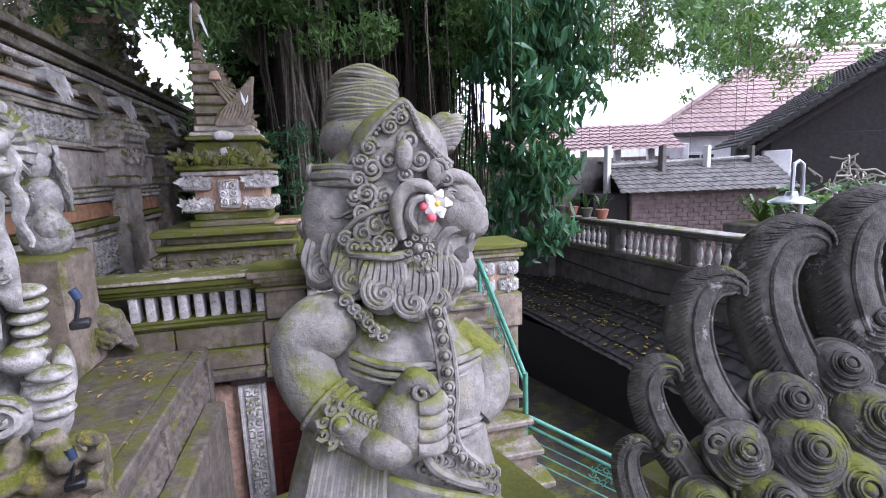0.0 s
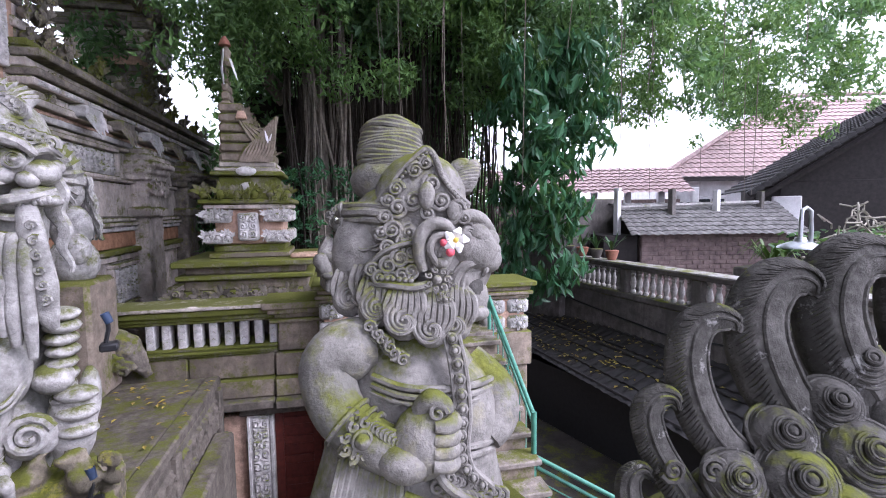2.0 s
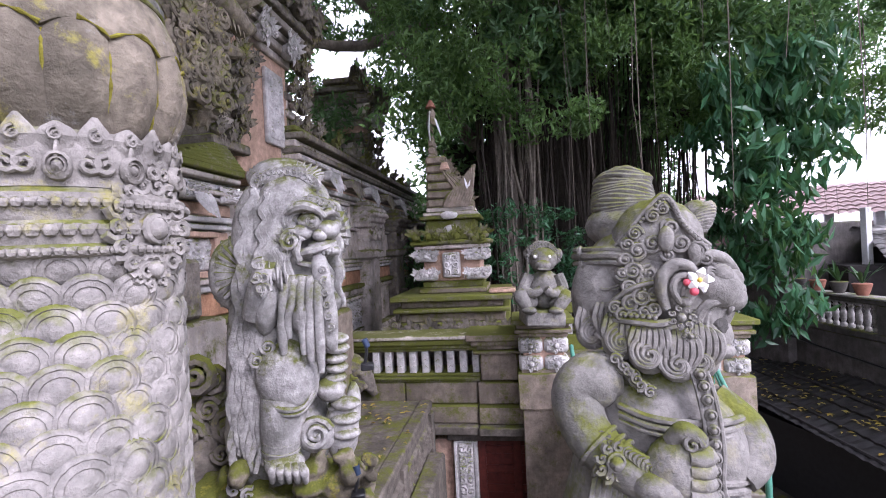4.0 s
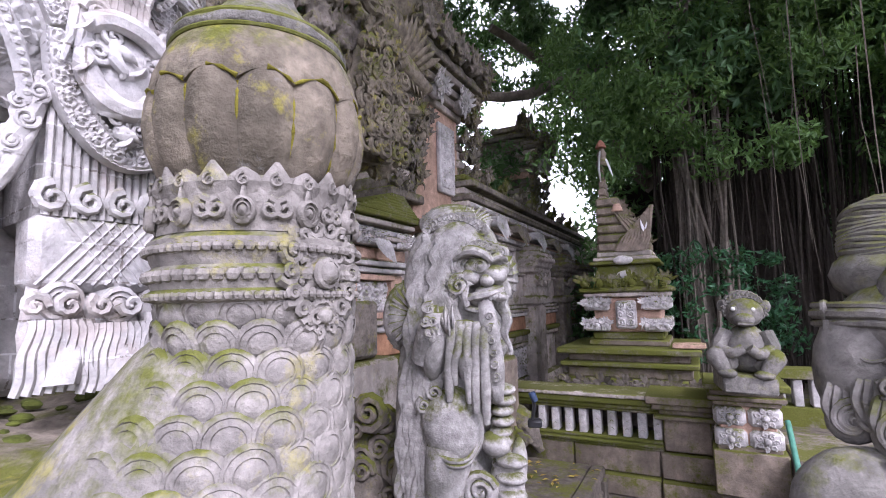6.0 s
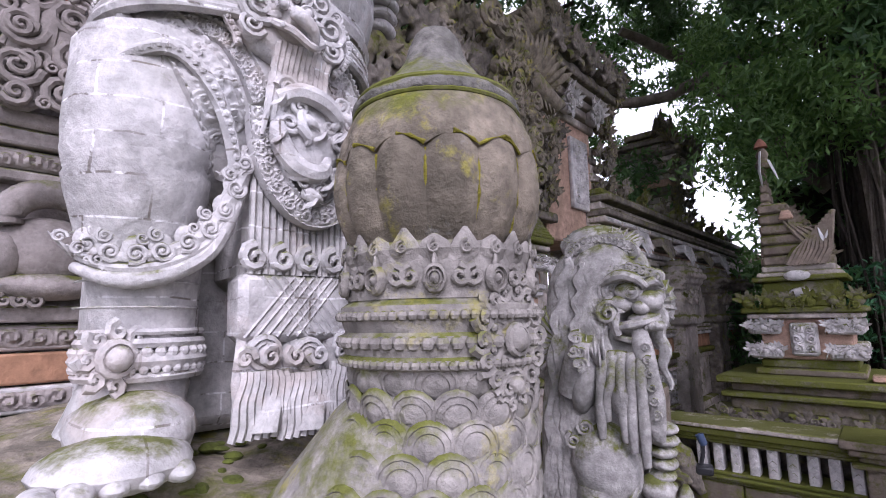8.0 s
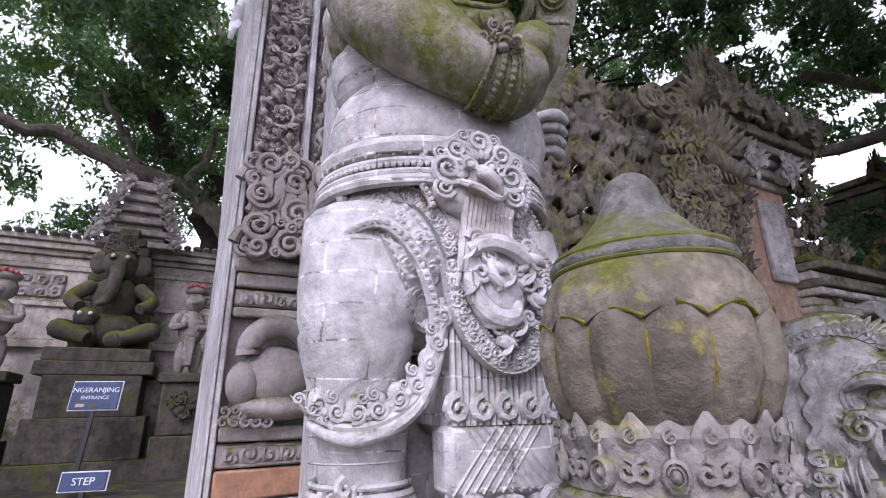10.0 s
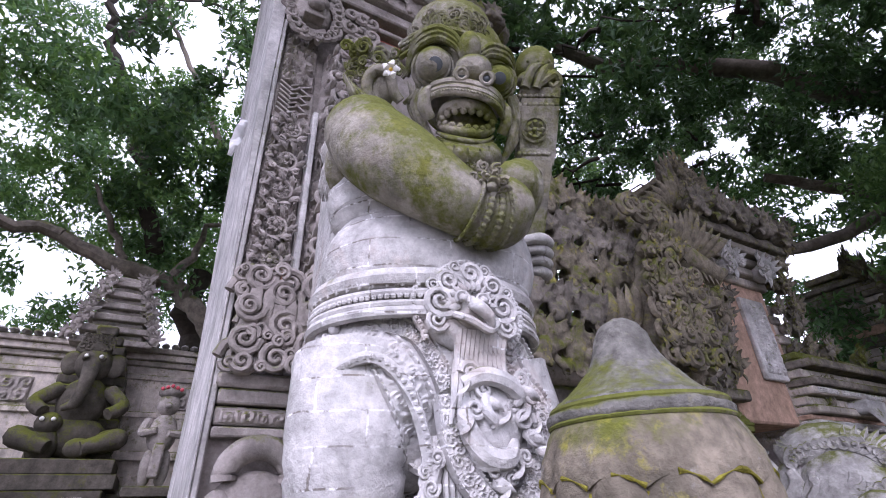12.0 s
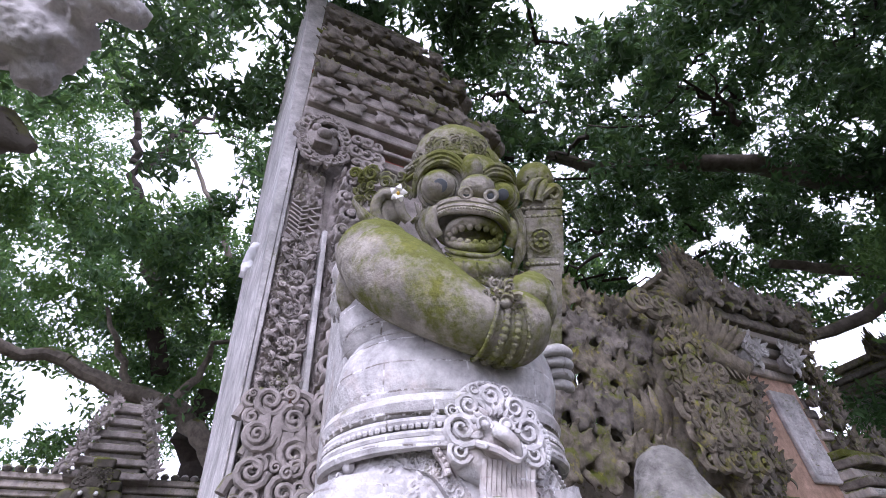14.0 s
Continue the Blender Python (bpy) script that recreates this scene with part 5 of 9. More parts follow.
# ---- far parapet with turned balusters ----
par = thing("parapet", (7.2, 6, -3.7), "sooty concrete parapet with turned balusters", "balustrade")
PA, PB = np.array((6.42, 1.2, 0.0)), np.array((8.0, 11.2, 0.0))
pu = (PB - PA) / np.linalg.norm(PB - PA)
PR = pose(*PA, 0, 0, np.degrees(np.arctan2(pu[1], pu[0])))
PL = float(np.linalg.norm(PB - PA))
part("top_rail", Mesh().box((0, -0.16, -0.09), (PL, 0.16, 0.0), 0.02), S_FAR, par, frm=PR)
part("top_slab", Mesh().box((0, -0.2, 0.004), (PL, 0.2, 0.04), 0.01), S_BALU, par, frm=PR)
part("bottom_rail", Mesh().box((0, -0.14, -0.75), (PL, 0.14, -0.62), 0.02), S_FAR, par, frm=PR)
part("wall", Mesh().box((0, -0.1, -3.7), (PL, 0.1, -0.75), 0.02), S_FAR, par, frm=PR)
prof = [(0.045, -0.62), (0.06, -0.6), (0.06, -0.56), (0.035, -0.53), (0.06, -0.44), (0.068, -0.38), (0.05, -0.3), (0.035, -0.24), (0.055, -0.2), (0.035, -0.17), (0.06, -0.13), (0.06, -0.09)]
bal = mesh_of("baluster", Mesh().lathe(prof, 9), S_BALU)
x, k = 0.1, 0
while x < PL:
    if k % 10 == 0:
        part("post", Mesh().box((x - 0.1, -0.13, -0.62), (x + 0.12, 0.13, -0.09), 0.02), S_FAR, par, frm=PR)
        x += 0.26
    else:
        ob = new("baluster", bal)
        ob.parent = par
        ob.matrix_basis = world_of(par).inverted() @ PR @ Matrix.Translation((x, 0, 0))
        x += 0.185
    k += 1
cab = Mesh().tube([PR @ Vector((9, 0.3, -0.9)), PR @ Vector((7, 0.35, -1.05)), PR @ Vector((4.5, 0.35, -1.2)), PR @ Vector((2.6, 0.5, -1.0))], 0.025, 6)
solo("cable_pipe", cab, M_BLACK, "black pipe sagging along the parapet", "pipe")

# ---- shed, pots and houses across the street ----
shed = thing("brick_shed", (11, 7, -3.7), "small brick shed with a grey tiled roof", "shed")
SH = pose(8.7, 7.75, 0.0, 0, 0, -30)
part("brick_wall", Mesh().box((0, 0, -3.7), (3.6, 2.4, 0.62), 0.02), M_BRICKFAR, shed, frm=SH)
brick = mesh_of("brick", Mesh().box((0, -0.02, 0), (0.26, 0.012, 0.09), 0.006), M_BRICKFAR, 0)
for j in range(10):
    for i in range(13):
        ob = new("brick", brick)
        ob.parent = shed
        ob.matrix_basis = world_of(shed).inverted() @ SH @ Matrix.Translation((0.02 + 0.28 * i - 0.14 * (j % 2) * (i > 0), 0.0, -0.5 + 0.11 * j))
part("tile_slope", Mesh().add(*corrugated((-0.35, -0.35, 0.55), (1, 0, 0), np.array((0, 0.86, 0.5)), 4.3, 1.75, 0.2, 0.2, 0.03, 0.03)), M_TILE, shed, smooth=60, frm=SH)
part("tile_slope", Mesh().add(*corrugated((3.95, 2.75, 0.55), (-1, 0, 0), np.array((0, -0.86, 0.5)), 4.3, 1.75, 0.2, 0.2, 0.03, 0.03)), M_TILE, shed, smooth=60, frm=SH)
part("gable", Mesh().add([(-0.02, 0, 0.5), (-0.02, 2.4, 0.5), (-0.02, 1.2, 1.35), (0.1, 0, 0.5), (0.1, 2.4, 0.5), (0.1, 1.2, 1.35)], [(0, 2, 1), (3, 4, 5), (0, 1, 4, 3), (1, 2, 5, 4), (2, 0, 3, 5)]), M_DARKWOOD, shed, frm=SH)
# a solid dark block stands in for the shaded opening beside the wall
part("opening_shade_block", Mesh().box((-0.9, 0.1, -1.0), (-0.03, 2.0, 0.55), 0.02), M_DARKWOOD, shed, frm=SH)

house = thing("house", (24, 14, -3.7), "white plastered house with a red tiled hip roof", "house")
HM = pose(18.6, 13.9, 0.0, 0, 0, -33)
part("wall", Mesh().box((0, 0, -3.7), (16, 6, 2.7), 0.02), M_WHITE, house, frm=HM)
part("roof", Mesh().add(*corrugated((-0.9, -0.9, 2.5), (1, 0, 0), np.array((0, 0.76, 0.65)), 18, 6.8, 0.3, 0.34, 0.05, 0.05, 1.22)), M_TILERED, house, "faded red clay tile roof", smooth=60, frm=HM)
part("ridge", Mesh().tube([(-0.9, -0.9, 2.6), (7.4, 4.25, 7.0), (17, 4.25, 7.0)], 0.13, 6), M_TILERED, house, frm=HM)
part("eave_board", Mesh().box((-0.9, -0.92, 2.35), (17, -0.84, 2.52), 0.01), M_DARKWOOD, house, frm=HM)
for i in range(5):
    w = part("window", Mesh().box((1.0 + 2.6 * i, -0.06, 0.3), (2.4 + 2.6 * i, 0.02, 1.7), 0.02), M_WHITE, house, frm=HM)
    part("pane", Mesh().box((1.12 + 2.6 * i, -0.075, 0.42), (1.66 + 2.6 * i, -0.05, 1.58), 0.01), M_GLASS, w, frm=HM)
    part("pane", Mesh().box((1.74 + 2.6 * i, -0.075, 0.42), (2.28 + 2.6 * i, -0.05, 1.58), 0.01), M_GLASS, w, frm=HM)
for i in range(6):
    part("column", Mesh().box((-7.0 + 1.3 * i, -3.2, -3.7), (-6.75 + 1.3 * i, -2.95, 2.0), 0.02), M_WHITE, house, frm=HM)
part("balcony_rail", Mesh().box((-7.2, -3.25, 0.75), (4.5, -3.1, 0.88), 0.02), M_WHITE, house, frm=HM)
part("balcony_rail", Mesh().box((-7.2, -3.25, 0.2), (4.5, -3.1, 0.3), 0.02), M_WHITE, house, frm=HM)
part("veranda_roof", Mesh().add(*corrugated((-10.2, -3.8, 1.75), (1, 0, 0), np.array((0, 0.9, 0.43)), 9.6, 3.0, 0.3, 0.34, 0.05, 0.05)), M_TILERED, house, smooth=60, frm=HM)
part("veranda_wall", Mesh().box((-10, -0.4, -3.7), (0.2, 0.1, 1.6), 0.02), M_BRICKFAR, house, frm=HM)

barn = thing("gabled_house", (17, 6, -3.7), "dark timber house with a steep black tiled gable", "house")
BM = pose(12.9, 6.95, 0.0, 0, 0, -52)
part("wall", Mesh().box((0.3, 0.2, -3.7), (7, 6, 1.9), 0.02), M_DARKWOOD, barn, frm=BM)
part("gable", Mesh().add([(0, 0.3, 1.8), (7.2, 0.3, 1.8), (3.6, 0.3, 4.2), (0, 0.5, 1.8), (7.2, 0.5, 1.8), (3.6, 0.5, 4.2)], [(0, 1, 2), (3, 5, 4), (0, 3, 4, 1), (1, 4, 5, 2), (2, 5, 3, 0)]), M_DARKWOOD, barn, frm=BM)
d1 = np.array((4.1, 0, 2.7)) / np.linalg.norm((4.1, 0, 2.7))
part("roof", Mesh().add(*corrugated((-0.5, -0.5, 1.6), (0, 1, 0), d1, 6.0, 4.9, 0.24, 0.26, 0.05, 0.06)), M_TILEBLACK, barn, "rough black tiles", smooth=60, frm=BM)
for i in range(26):
    p = np.array((-0.5, -0.5, 1.62)) + d1 * 0.19 * i
    part("verge_tile", Mesh().box(p + (-0.11, -0.12, -0.09), p + (0.12, 0.12, 0.07), 0.03, rot=(0, -33 + 7 * (i % 3), 0)), M_TILEBLACK, barn, frm=BM)
part("rafter", Mesh().tube([(-0.4, -0.42, 1.4), (3.6, -0.42, 4.05)], 0.08, 6), M_DARKWOOD, barn, frm=BM)
part("window", Mesh().box((0.1, -0.05, 0.45), (0.75, 0.18, 1.5), 0.02), M_WHITE, barn, "white shutter", frm=BM)
part("window", Mesh().box((4.3, 0.1, 1.75), (4.95, 0.28, 2.2), 0.02), M_WHITE, barn, frm=BM)

# beams and posts of the half-built veranda
fr = thing("timber_frame", (9, 8, -3.7), "grey timber posts and beams beside the shed", "frame")
for i, (x, y) in enumerate(((8.6, 8.4), (9.8, 7.7), (10.9, 7.2), (12.0, 6.7))):
    part("post", Mesh().box((x - 0.07, y - 0.07, -3.7), (x + 0.07, y + 0.07, 1.75 - 0.04 * i), 0.01), S_FAR if i % 2 else M_WHITE, fr)
part("beam", Mesh().tube([(8.6, 8.4, 1.25), (12.0, 6.7, 1.35)], 0.05, 6).tube([(8.6, 8.4, 0.95), (12.0, 6.7, 1.05)], 0.04, 6), S_BALU, fr)
blk = thing("dark_outbuilding", (9, 10, -3.7), "dark weathered outbuilding wall with hanging pots", "wall")
part("wall", Mesh().box((7.4, 9.2, -3.7), (9.6, 10.6, 1.5), 0.04), S_FAR, blk)
for i in range(4):
    pot = thing("flower_pot", (7.6 + 0.3 * i, 8.7 - 0.5 * i, 0.0), "terracotta flower pot with a straggly plant", "plant pot", "pots on the parapet")
    part("pot", Mesh().lathe([(0.09, 0), (0.13, 0.1), (0.16, 0.22), (0.14, 0.23)], 12, (7.72 - 0.09 * i, 9.2 - 0.55 * i, 0.04)), M_ORANGE if i % 2 else S_FAR, pot)
    q = Mesh()
    for k in range(10):
        a, r = rg.uniform(0, 6.28), rg.uniform(0.15, 0.35)
        c0 = np.array((7.72 - 0.09 * i, 9.2 - 0.55 * i, 0.25))
        q.tube([c0, c0 + (r * 0.5 * np.cos(a), r * 0.5 * np.sin(a), 0.22), c0 + (r * np.cos(a), r * np.sin(a), rg.uniform(0.2, 0.45))], [0.012, 0.03, 0.003], 4, 0.3)
    part("foliage", q, M_LEAF, pot)

# spiky plant and vines by the lamp
q = Mesh()
rg = random.Random(9)
c0 = np.array((9.3, 5.0, -0.05))
for i in range(46):
    a, r = rg.uniform(0, 6.28), rg.uniform(0.35, 0.8)
    q.tube([c0, c0 + (0.55 * r * np.cos(a), 0.55 * r * np.sin(a), rg.uniform(0.35, 0.6)), c0 + (r * np.cos(a), r * np.sin(a), rg.uniform(0.1, 0.55))], [0.02, 0.035, 0.002], 5, 0.25)
sp = thing("spiky_plant", (9.3, 5.0, -0.5), "bright green spiky plant in a planter", "plant")
part("leaves", q, M_LEAFLIGHT, sp)
part("planter", Mesh().box((8.7, 4.5, -3.7), (10.6, 5.5, 0.0), 0.04), S_FAR, sp)
vine = thing("dry_vine", (10, 3.6, -0.3), "tangle of pale dry vine stems and leaves", "vine")
q, q2 = Mesh(), Mesh()
for i in range(120):
    p = np.array((rg.uniform(8.6, 12.2), rg.uniform(2.2, 4.6), rg.uniform(-0.2, 0.7)))
    p[2] += 0.25 * np.sin(p[0] * 2)
    pts = [p]
    for k in range(4):
        pts.append(pts[-1] + np.array((rg.uniform(-0.25, 0.25), rg.uniform(-0.25, 0.25), rg.uniform(-0.12, 0.2))))
    q.tube(pts, 0.018, 4)
for i in range(1500):
    p = np.array((rg.uniform(8.5, 12.3), rg.uniform(2.0, 4.7), rg.uniform(-0.5, 0.75)))
    a, r = rg.uniform(0, 6.28), rg.uniform(0.04, 0.1)
    c, d = np.cos(a) * r, np.sin(a) * r
    q2.add([p + (-c, -d, 0), p + (d * 0.5, -c * 0.5, r * 0.6), p + (c, d, r * 0.4), p + (-d * 0.5, c * 0.5, -r * 0.3)], [(0, 1, 2), (0, 2, 3)])
tagged(part("stem_tangle", q, M_TWIG, vine), kind="stuff")
part("foliage", q2, M_LEAF, vine, smooth=0)
part("trellis", Mesh().box((8.6, 2.0, -3.7), (12.3, 4.6, -0.25), 0.05), S_FAR, vine)

lamp = thing("street_lamp", (6.9, 3.2, 0), "galvanised gooseneck lamp with a wide enamel shade", "lamp")
LP = Vector((6.72, 3.4, 0.62))
part("shade", Mesh().lathe([(0.30, 0.0), (0.29, 0.02), (0.16, 0.085), (0.09, 0.10), (0.07, 0.16), (0.02, 0.17)], 24, LP), M_STEEL, lamp)
part("neck", Mesh().tube([LP + Vector((0, 0, 0.15)), LP + Vector((0, 0, 0.45)), LP + Vector((0.02, 0, 0.56)), LP + Vector((0.08, -0.03, 0.6)), LP + Vector((0.14, -0.06, 0.55)), LP + Vector((0.15, -0.07, 0.3)), LP + Vector((0.15, -0.07, -0.7))], 0.03, 8), M_STEEL, lamp)


# ---- trees ----
def leaf_mesh(centres, radii, per, size, rg, flat=0.75, droop=0.0):
    """Clumps of small pointed leaves: two triangles each."""
    n = len(centres) * per
    c = np.repeat(np.asarray(centres), per, 0)
    r = np.repeat(np.asarray(radii), per, 0)
    d = rg.normal(size=(n, 3))
    d /= np.linalg.norm(d, axis=1)[:, None]
    p = c + d * (rg.uniform(0.15, 1, (n, 1)) ** 0.5) * r[:, None] * (1, 1, flat)
    ax = rg.normal(size=(n, 3)) + (0, 0, -droop)
    ax /= np.linalg.norm(ax, axis=1)[:, None]
    sd = np.cross(ax, rg.normal(size=(n, 3)))
    sd /= np.linalg.norm(sd, axis=1)[:, None]
    s = size * rg.uniform(0.6, 1.25, (n, 1))
    up = np.cross(ax, sd)
    v = np.stack([p - ax * s, p + sd * s * 0.36 + up * s * 0.12, p + ax * s, p - sd * s * 0.36 + up * s * 0.12], 1).reshape(-1, 3)
    i = np.arange(n) * 4
    f = np.concatenate([np.stack([i, i + 1, i + 2], 1), np.stack([i, i + 2, i + 3], 1)])
    return v, f.tolist()


def crown(name, centres, radii, per, size, mat, parent, seed, label="", **kw):
    v, f = leaf_mesh(centres, radii, per, size, np.random.default_rng(seed), **kw)
    m = Mesh()
    m.add(v, f)
    return part(name, m, mat, parent, label, smooth=0)


def limb(m, a, b, r0, r1, rg, wob=0.12, k=9):
    a, b = np.asarray(a, float), np.asarray(b, float)
    L = np.linalg.norm(b - a)
    s = np.linspace(0, 1, k)[:, None]
    w = np.array([[rg.gauss(0, 1) for _ in range(3)] for _ in range(k)]) * wob * L * 0.12
    w[0] = w[-1] = 0
    m.tube(a + (b - a) * s + w, [r0, (r0 + r1) / 2, r1], 9)


rg = random.Random(21)
ban = thing("banyan_tree", (3.0, 12.5, -0.62), "huge old banyan tree with hanging aerial roots", "tree")
m = Mesh()
for i in range(16):
    a = i / 16 * 6.28
    x, y = 3.4 + 1.5 * np.cos(a), 13.2 + 1.1 * np.sin(a)
    m.tube([(x * 1.02, y, -0.7), (x + rg.uniform(-0.2, 0.2), y, 2.5), (3.4 + (x - 3.4) * 0.75, 13.2 + (y - 13.2) * 0.75, 5.5), (3.4 + (x - 3.4) * 0.9, y, 9)], [0.55, 0.4, 0.42, 0.3], 9)
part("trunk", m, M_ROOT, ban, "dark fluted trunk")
m = Mesh()
m.tube([(1.5, 10.5, -0.7), (1.52, 10.5, 1.5), (1.5, 10.7, 3.5), (1.7, 11.2, 6), (2.2, 12, 9)], [0.34, 0.24, 0.2, 0.22, 0.25], 10)
part("trunk", m, M_BARK, ban, "grey fluted trunk")
m = Mesh()
for i in range(150):
    x, y = rg.uniform(0.9, 6.6), rg.uniform(10.2, 12.4)
    top = rg.uniform(4.5, 9)
    m.tube([(x + rg.gauss(0, 0.12), y, -0.7), (x + rg.gauss(0, 0.1), y + rg.gauss(0, 0.1), 1.5), (x + rg.gauss(0, 0.1), y, 3.4), (x + rg.gauss(0, 0.15), y, top)], [rg.uniform(0.008, 0.034)] * 2, 5)
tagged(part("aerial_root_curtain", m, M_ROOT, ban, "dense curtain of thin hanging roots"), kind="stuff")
m = Mesh()
for i in range(26):
    x, y = rg.uniform(1.2, 2.0), rg.uniform(9.9, 10.6)
    m.tube([(x, y, -0.7), (x + rg.gauss(0, 0.08), y, 2), (x + rg.gauss(0, 0.12), y, 4), (x + rg.gauss(0, 0.2), y + 0.4, 7)], [rg.uniform(0.015, 0.045)] * 2, 5)
for i in range(70):
    x, y, z = rg.uniform(1, 16), rg.uniform(5, 13), rg.uniform(5, 9)
    m.tube([(x, y, z), (x + rg.gauss(0, 0.1), y, z - rg.uniform(1, 2.5)), (x + rg.gauss(0, 0.1), y, z - rg.uniform(2.5, 4.5))], [0.012, 0.009, 0.004], 4)
tagged(part("hanging_root_growth", m, M_BARK, ban, "pale grey hanging roots"), kind="stuff")
# an added dark slab gives the shade of the hollow behind the roots
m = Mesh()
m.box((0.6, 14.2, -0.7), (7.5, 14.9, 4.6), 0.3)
part("inner_trunk", m, M_ROOT, ban, "dark slab standing in for the shaded hollow behind the roots")
m = Mesh()
for a, b, r0, r1 in (((0.8, 12.4, 7.6), (-3.2, 9.5, 5.2), 0.16, 0.1), ((1.2, 12.2, 4.0), (-1.2, 12, 7.4), 0.22, 0.14), ((-1.2, 12, 7.4), (-2.6, 11, 8.0), 0.14, 0.1), ((2.6, 12.6, 5.0), (3.8, 11.6, 8.2), 0.3, 0.2), ((3.5, 13, 7), (9, 9, 8.5), 0.3, 0.12), ((4, 13, 7), (12, 12, 8.0), 0.3, 0.12),
                 ((3, 13, 8), (2, 5, 10.5), 0.3, 0.14), ((2, 13, 8), (-5, 7, 11), 0.3, 0.14), ((2, 5, 10.5), (-3, 2, 11), 0.14, 0.07), ((9, 9, 8.5), (15, 6, 8.5), 0.12, 0.05)):
    m = Mesh()
    limb(m, a, b, r0, r1, rg)
    part("limb", m, M_BARK, ban)


def clumps(count, lo, hi, keep, rg, r=(0.5, 0.9)):
    c, q = [], []
    while len(c) < count:
        p = np.array([rg.uniform(lo[i], hi[i]) for i in range(3)])
        if keep(p):
            c.append(p)
            q.append(rg.uniform(*r))
    return c, q


def in_gap(p, spots):
    """Whether a clump would close one of the openings in the leaves through which the sky shows over the wall."""
    az, el = np.degrees(np.arctan2(p[0] + 1.7, p[1] + 0.25)), np.degrees(np.arctan2(p[2] - 1.4, np.hypot(p[0] + 1.7, p[1] + 0.25)))
    return any(abs(az - a) < w and abs(el - e) < h for a, e, w, h in spots)


# bearing and height of the openings in the leaves, with half their width and height
GAPS = ((3.6, 10.8, 3.0, 3.2), (-7.5, 16.5, 2.2, 2.0), (0.0, 22.5, 1.5, 1.4), (-0.5, 26.2, 1.0, 1.5), (-4.6, 21.8, 1.5, 1.3), (-17.5, 33.0, 2.0, 2.0))
COURT_GAPS = ((-84.6, 60.3, 2.6, 3), (-74.4, 55.6, 2, 2.2), (-80.1, 47.3, 3, 3), (-86.9, 22.3, 3, 2.2), (-75.1, 43.5, 2.5, 3), (-84.0, 45.5, 2.0, 2.5), (-85.2, 26.5, 1.2, 1.2))


def gap_noise(p, s):
    return noise.noise(Vector((p[0] * s, p[1] * s, p[2] * s)))


c, q = clumps(410, (-1.5, 9.0, 3.0), (9.5, 15, 9.5), lambda p: p[2] > 4.6 - 0.9 * np.sin(p[0] * 1.3) + (1.0 if p[0] < 2.2 else 0) and gap_noise(p, 0.45) > (0.08 if p[0] < 2.5 else -0.12) and gap_noise(p + 3.0, 1.0) > -0.2, rg)
crown("crown", c, q, 105, 0.125, M_LEAF, ban, 1, "dense dark green leaves", droop=0.5)
c, q = clumps(560, (5.5, 5.0, 3.2), (24, 15, 10.5), lambda p: p[2] > 3.6 + 0.9 * np.sin(p[0] * 0.8) + 0.10 * (p[0] - 6) + 0.16 * max(0, p[1] - 8) and gap_noise(p, 0.4) > 0.02 and gap_noise(p + 4.0, 1.0) > -0.12, rg, (0.3, 0.6))
crown("crown", c, q, 70, 0.11, M_LEAF, ban, 2, "lighter outer leaves over the street", droop=0.5)
c, q = clumps(80, (4.4, 6.8, -0.5), (6.6, 8.6, 4.6), lambda p: abs(p[0] - 5.3 - 0.1 * (p[2] - 1)) < 0.45 + 0.12 * p[2], rg, (0.3, 0.55))
crown("hanging_foliage", c, q, 46, 0.17, M_LEAFDEEP, ban, 3, "drooping long deep green leaves", droop=1.8)
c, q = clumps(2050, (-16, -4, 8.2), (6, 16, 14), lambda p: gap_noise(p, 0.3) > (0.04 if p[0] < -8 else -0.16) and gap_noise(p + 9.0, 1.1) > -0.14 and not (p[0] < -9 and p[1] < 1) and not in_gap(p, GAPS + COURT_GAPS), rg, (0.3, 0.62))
crown("crown", c, q, 125, 0.115, M_LEAFHIGH, ban, 4, "high canopy over the temple, leaves darkened for its shade", droop=0.4)
m = Mesh()
for i in range(90):   # dark branches that carry the canopy
    p = np.array((rg.uniform(-9, 5), rg.uniform(3, 14), rg.uniform(8.5, 12)))
    limb(m, p, p + np.array((rg.uniform(-2.4, 1.0), rg.uniform(-2.4, 0.6), rg.uniform(-0.3, 1.0))), rg.uniform(0.03, 0.07), 0.012, rg, 0.4)
tagged(part("branch_work", m, M_ROOT, ban, "dark twisting branches in the canopy"), kind="stuff")
m = Mesh()
c, q = clumps(330, (-3.5, 13, -0.3), (9, 16.5, 8), lambda p: p[1] > 13.5 + 0.2 * p[2] and not (-3.5 < p[0] < 0.4 and p[2] > 2 + 1.2 * (p[0] > -0.9)), rg, (0.8, 1.3))
crown("backdrop_foliage", c, q, 80, 0.16, M_LEAF, ban, 5, "dark foliage behind the roots")
c, q = clumps(260, (-1.4, 8.6, 3.2), (7.0, 10.2, 7.2), lambda p: p[2] > 3.9 + 0.5 * np.sin(p[0] * 2.1) and gap_noise(p, 0.6) > -0.1, rg, (0.3, 0.55))
crown("crown", c, q, 85, 0.085, M_LEAFMID, ban, 9, "leafy sprigs hanging before the roots", droop=0.8)
c, q = clumps(150, (7.5, 5.5, 3.0), (17, 9.5, 5.6), lambda p: p[2] > 3.3 + 0.6 * np.sin(p[0] * 1.4) + 0.05 * (p[0] - 7) and gap_noise(p, 0.55) > 0.08, rg, (0.3, 0.55))
crown("crown", c, q, 60, 0.085, M_LEAFMID, ban, 10, "light sprigs over the street", droop=0.8)
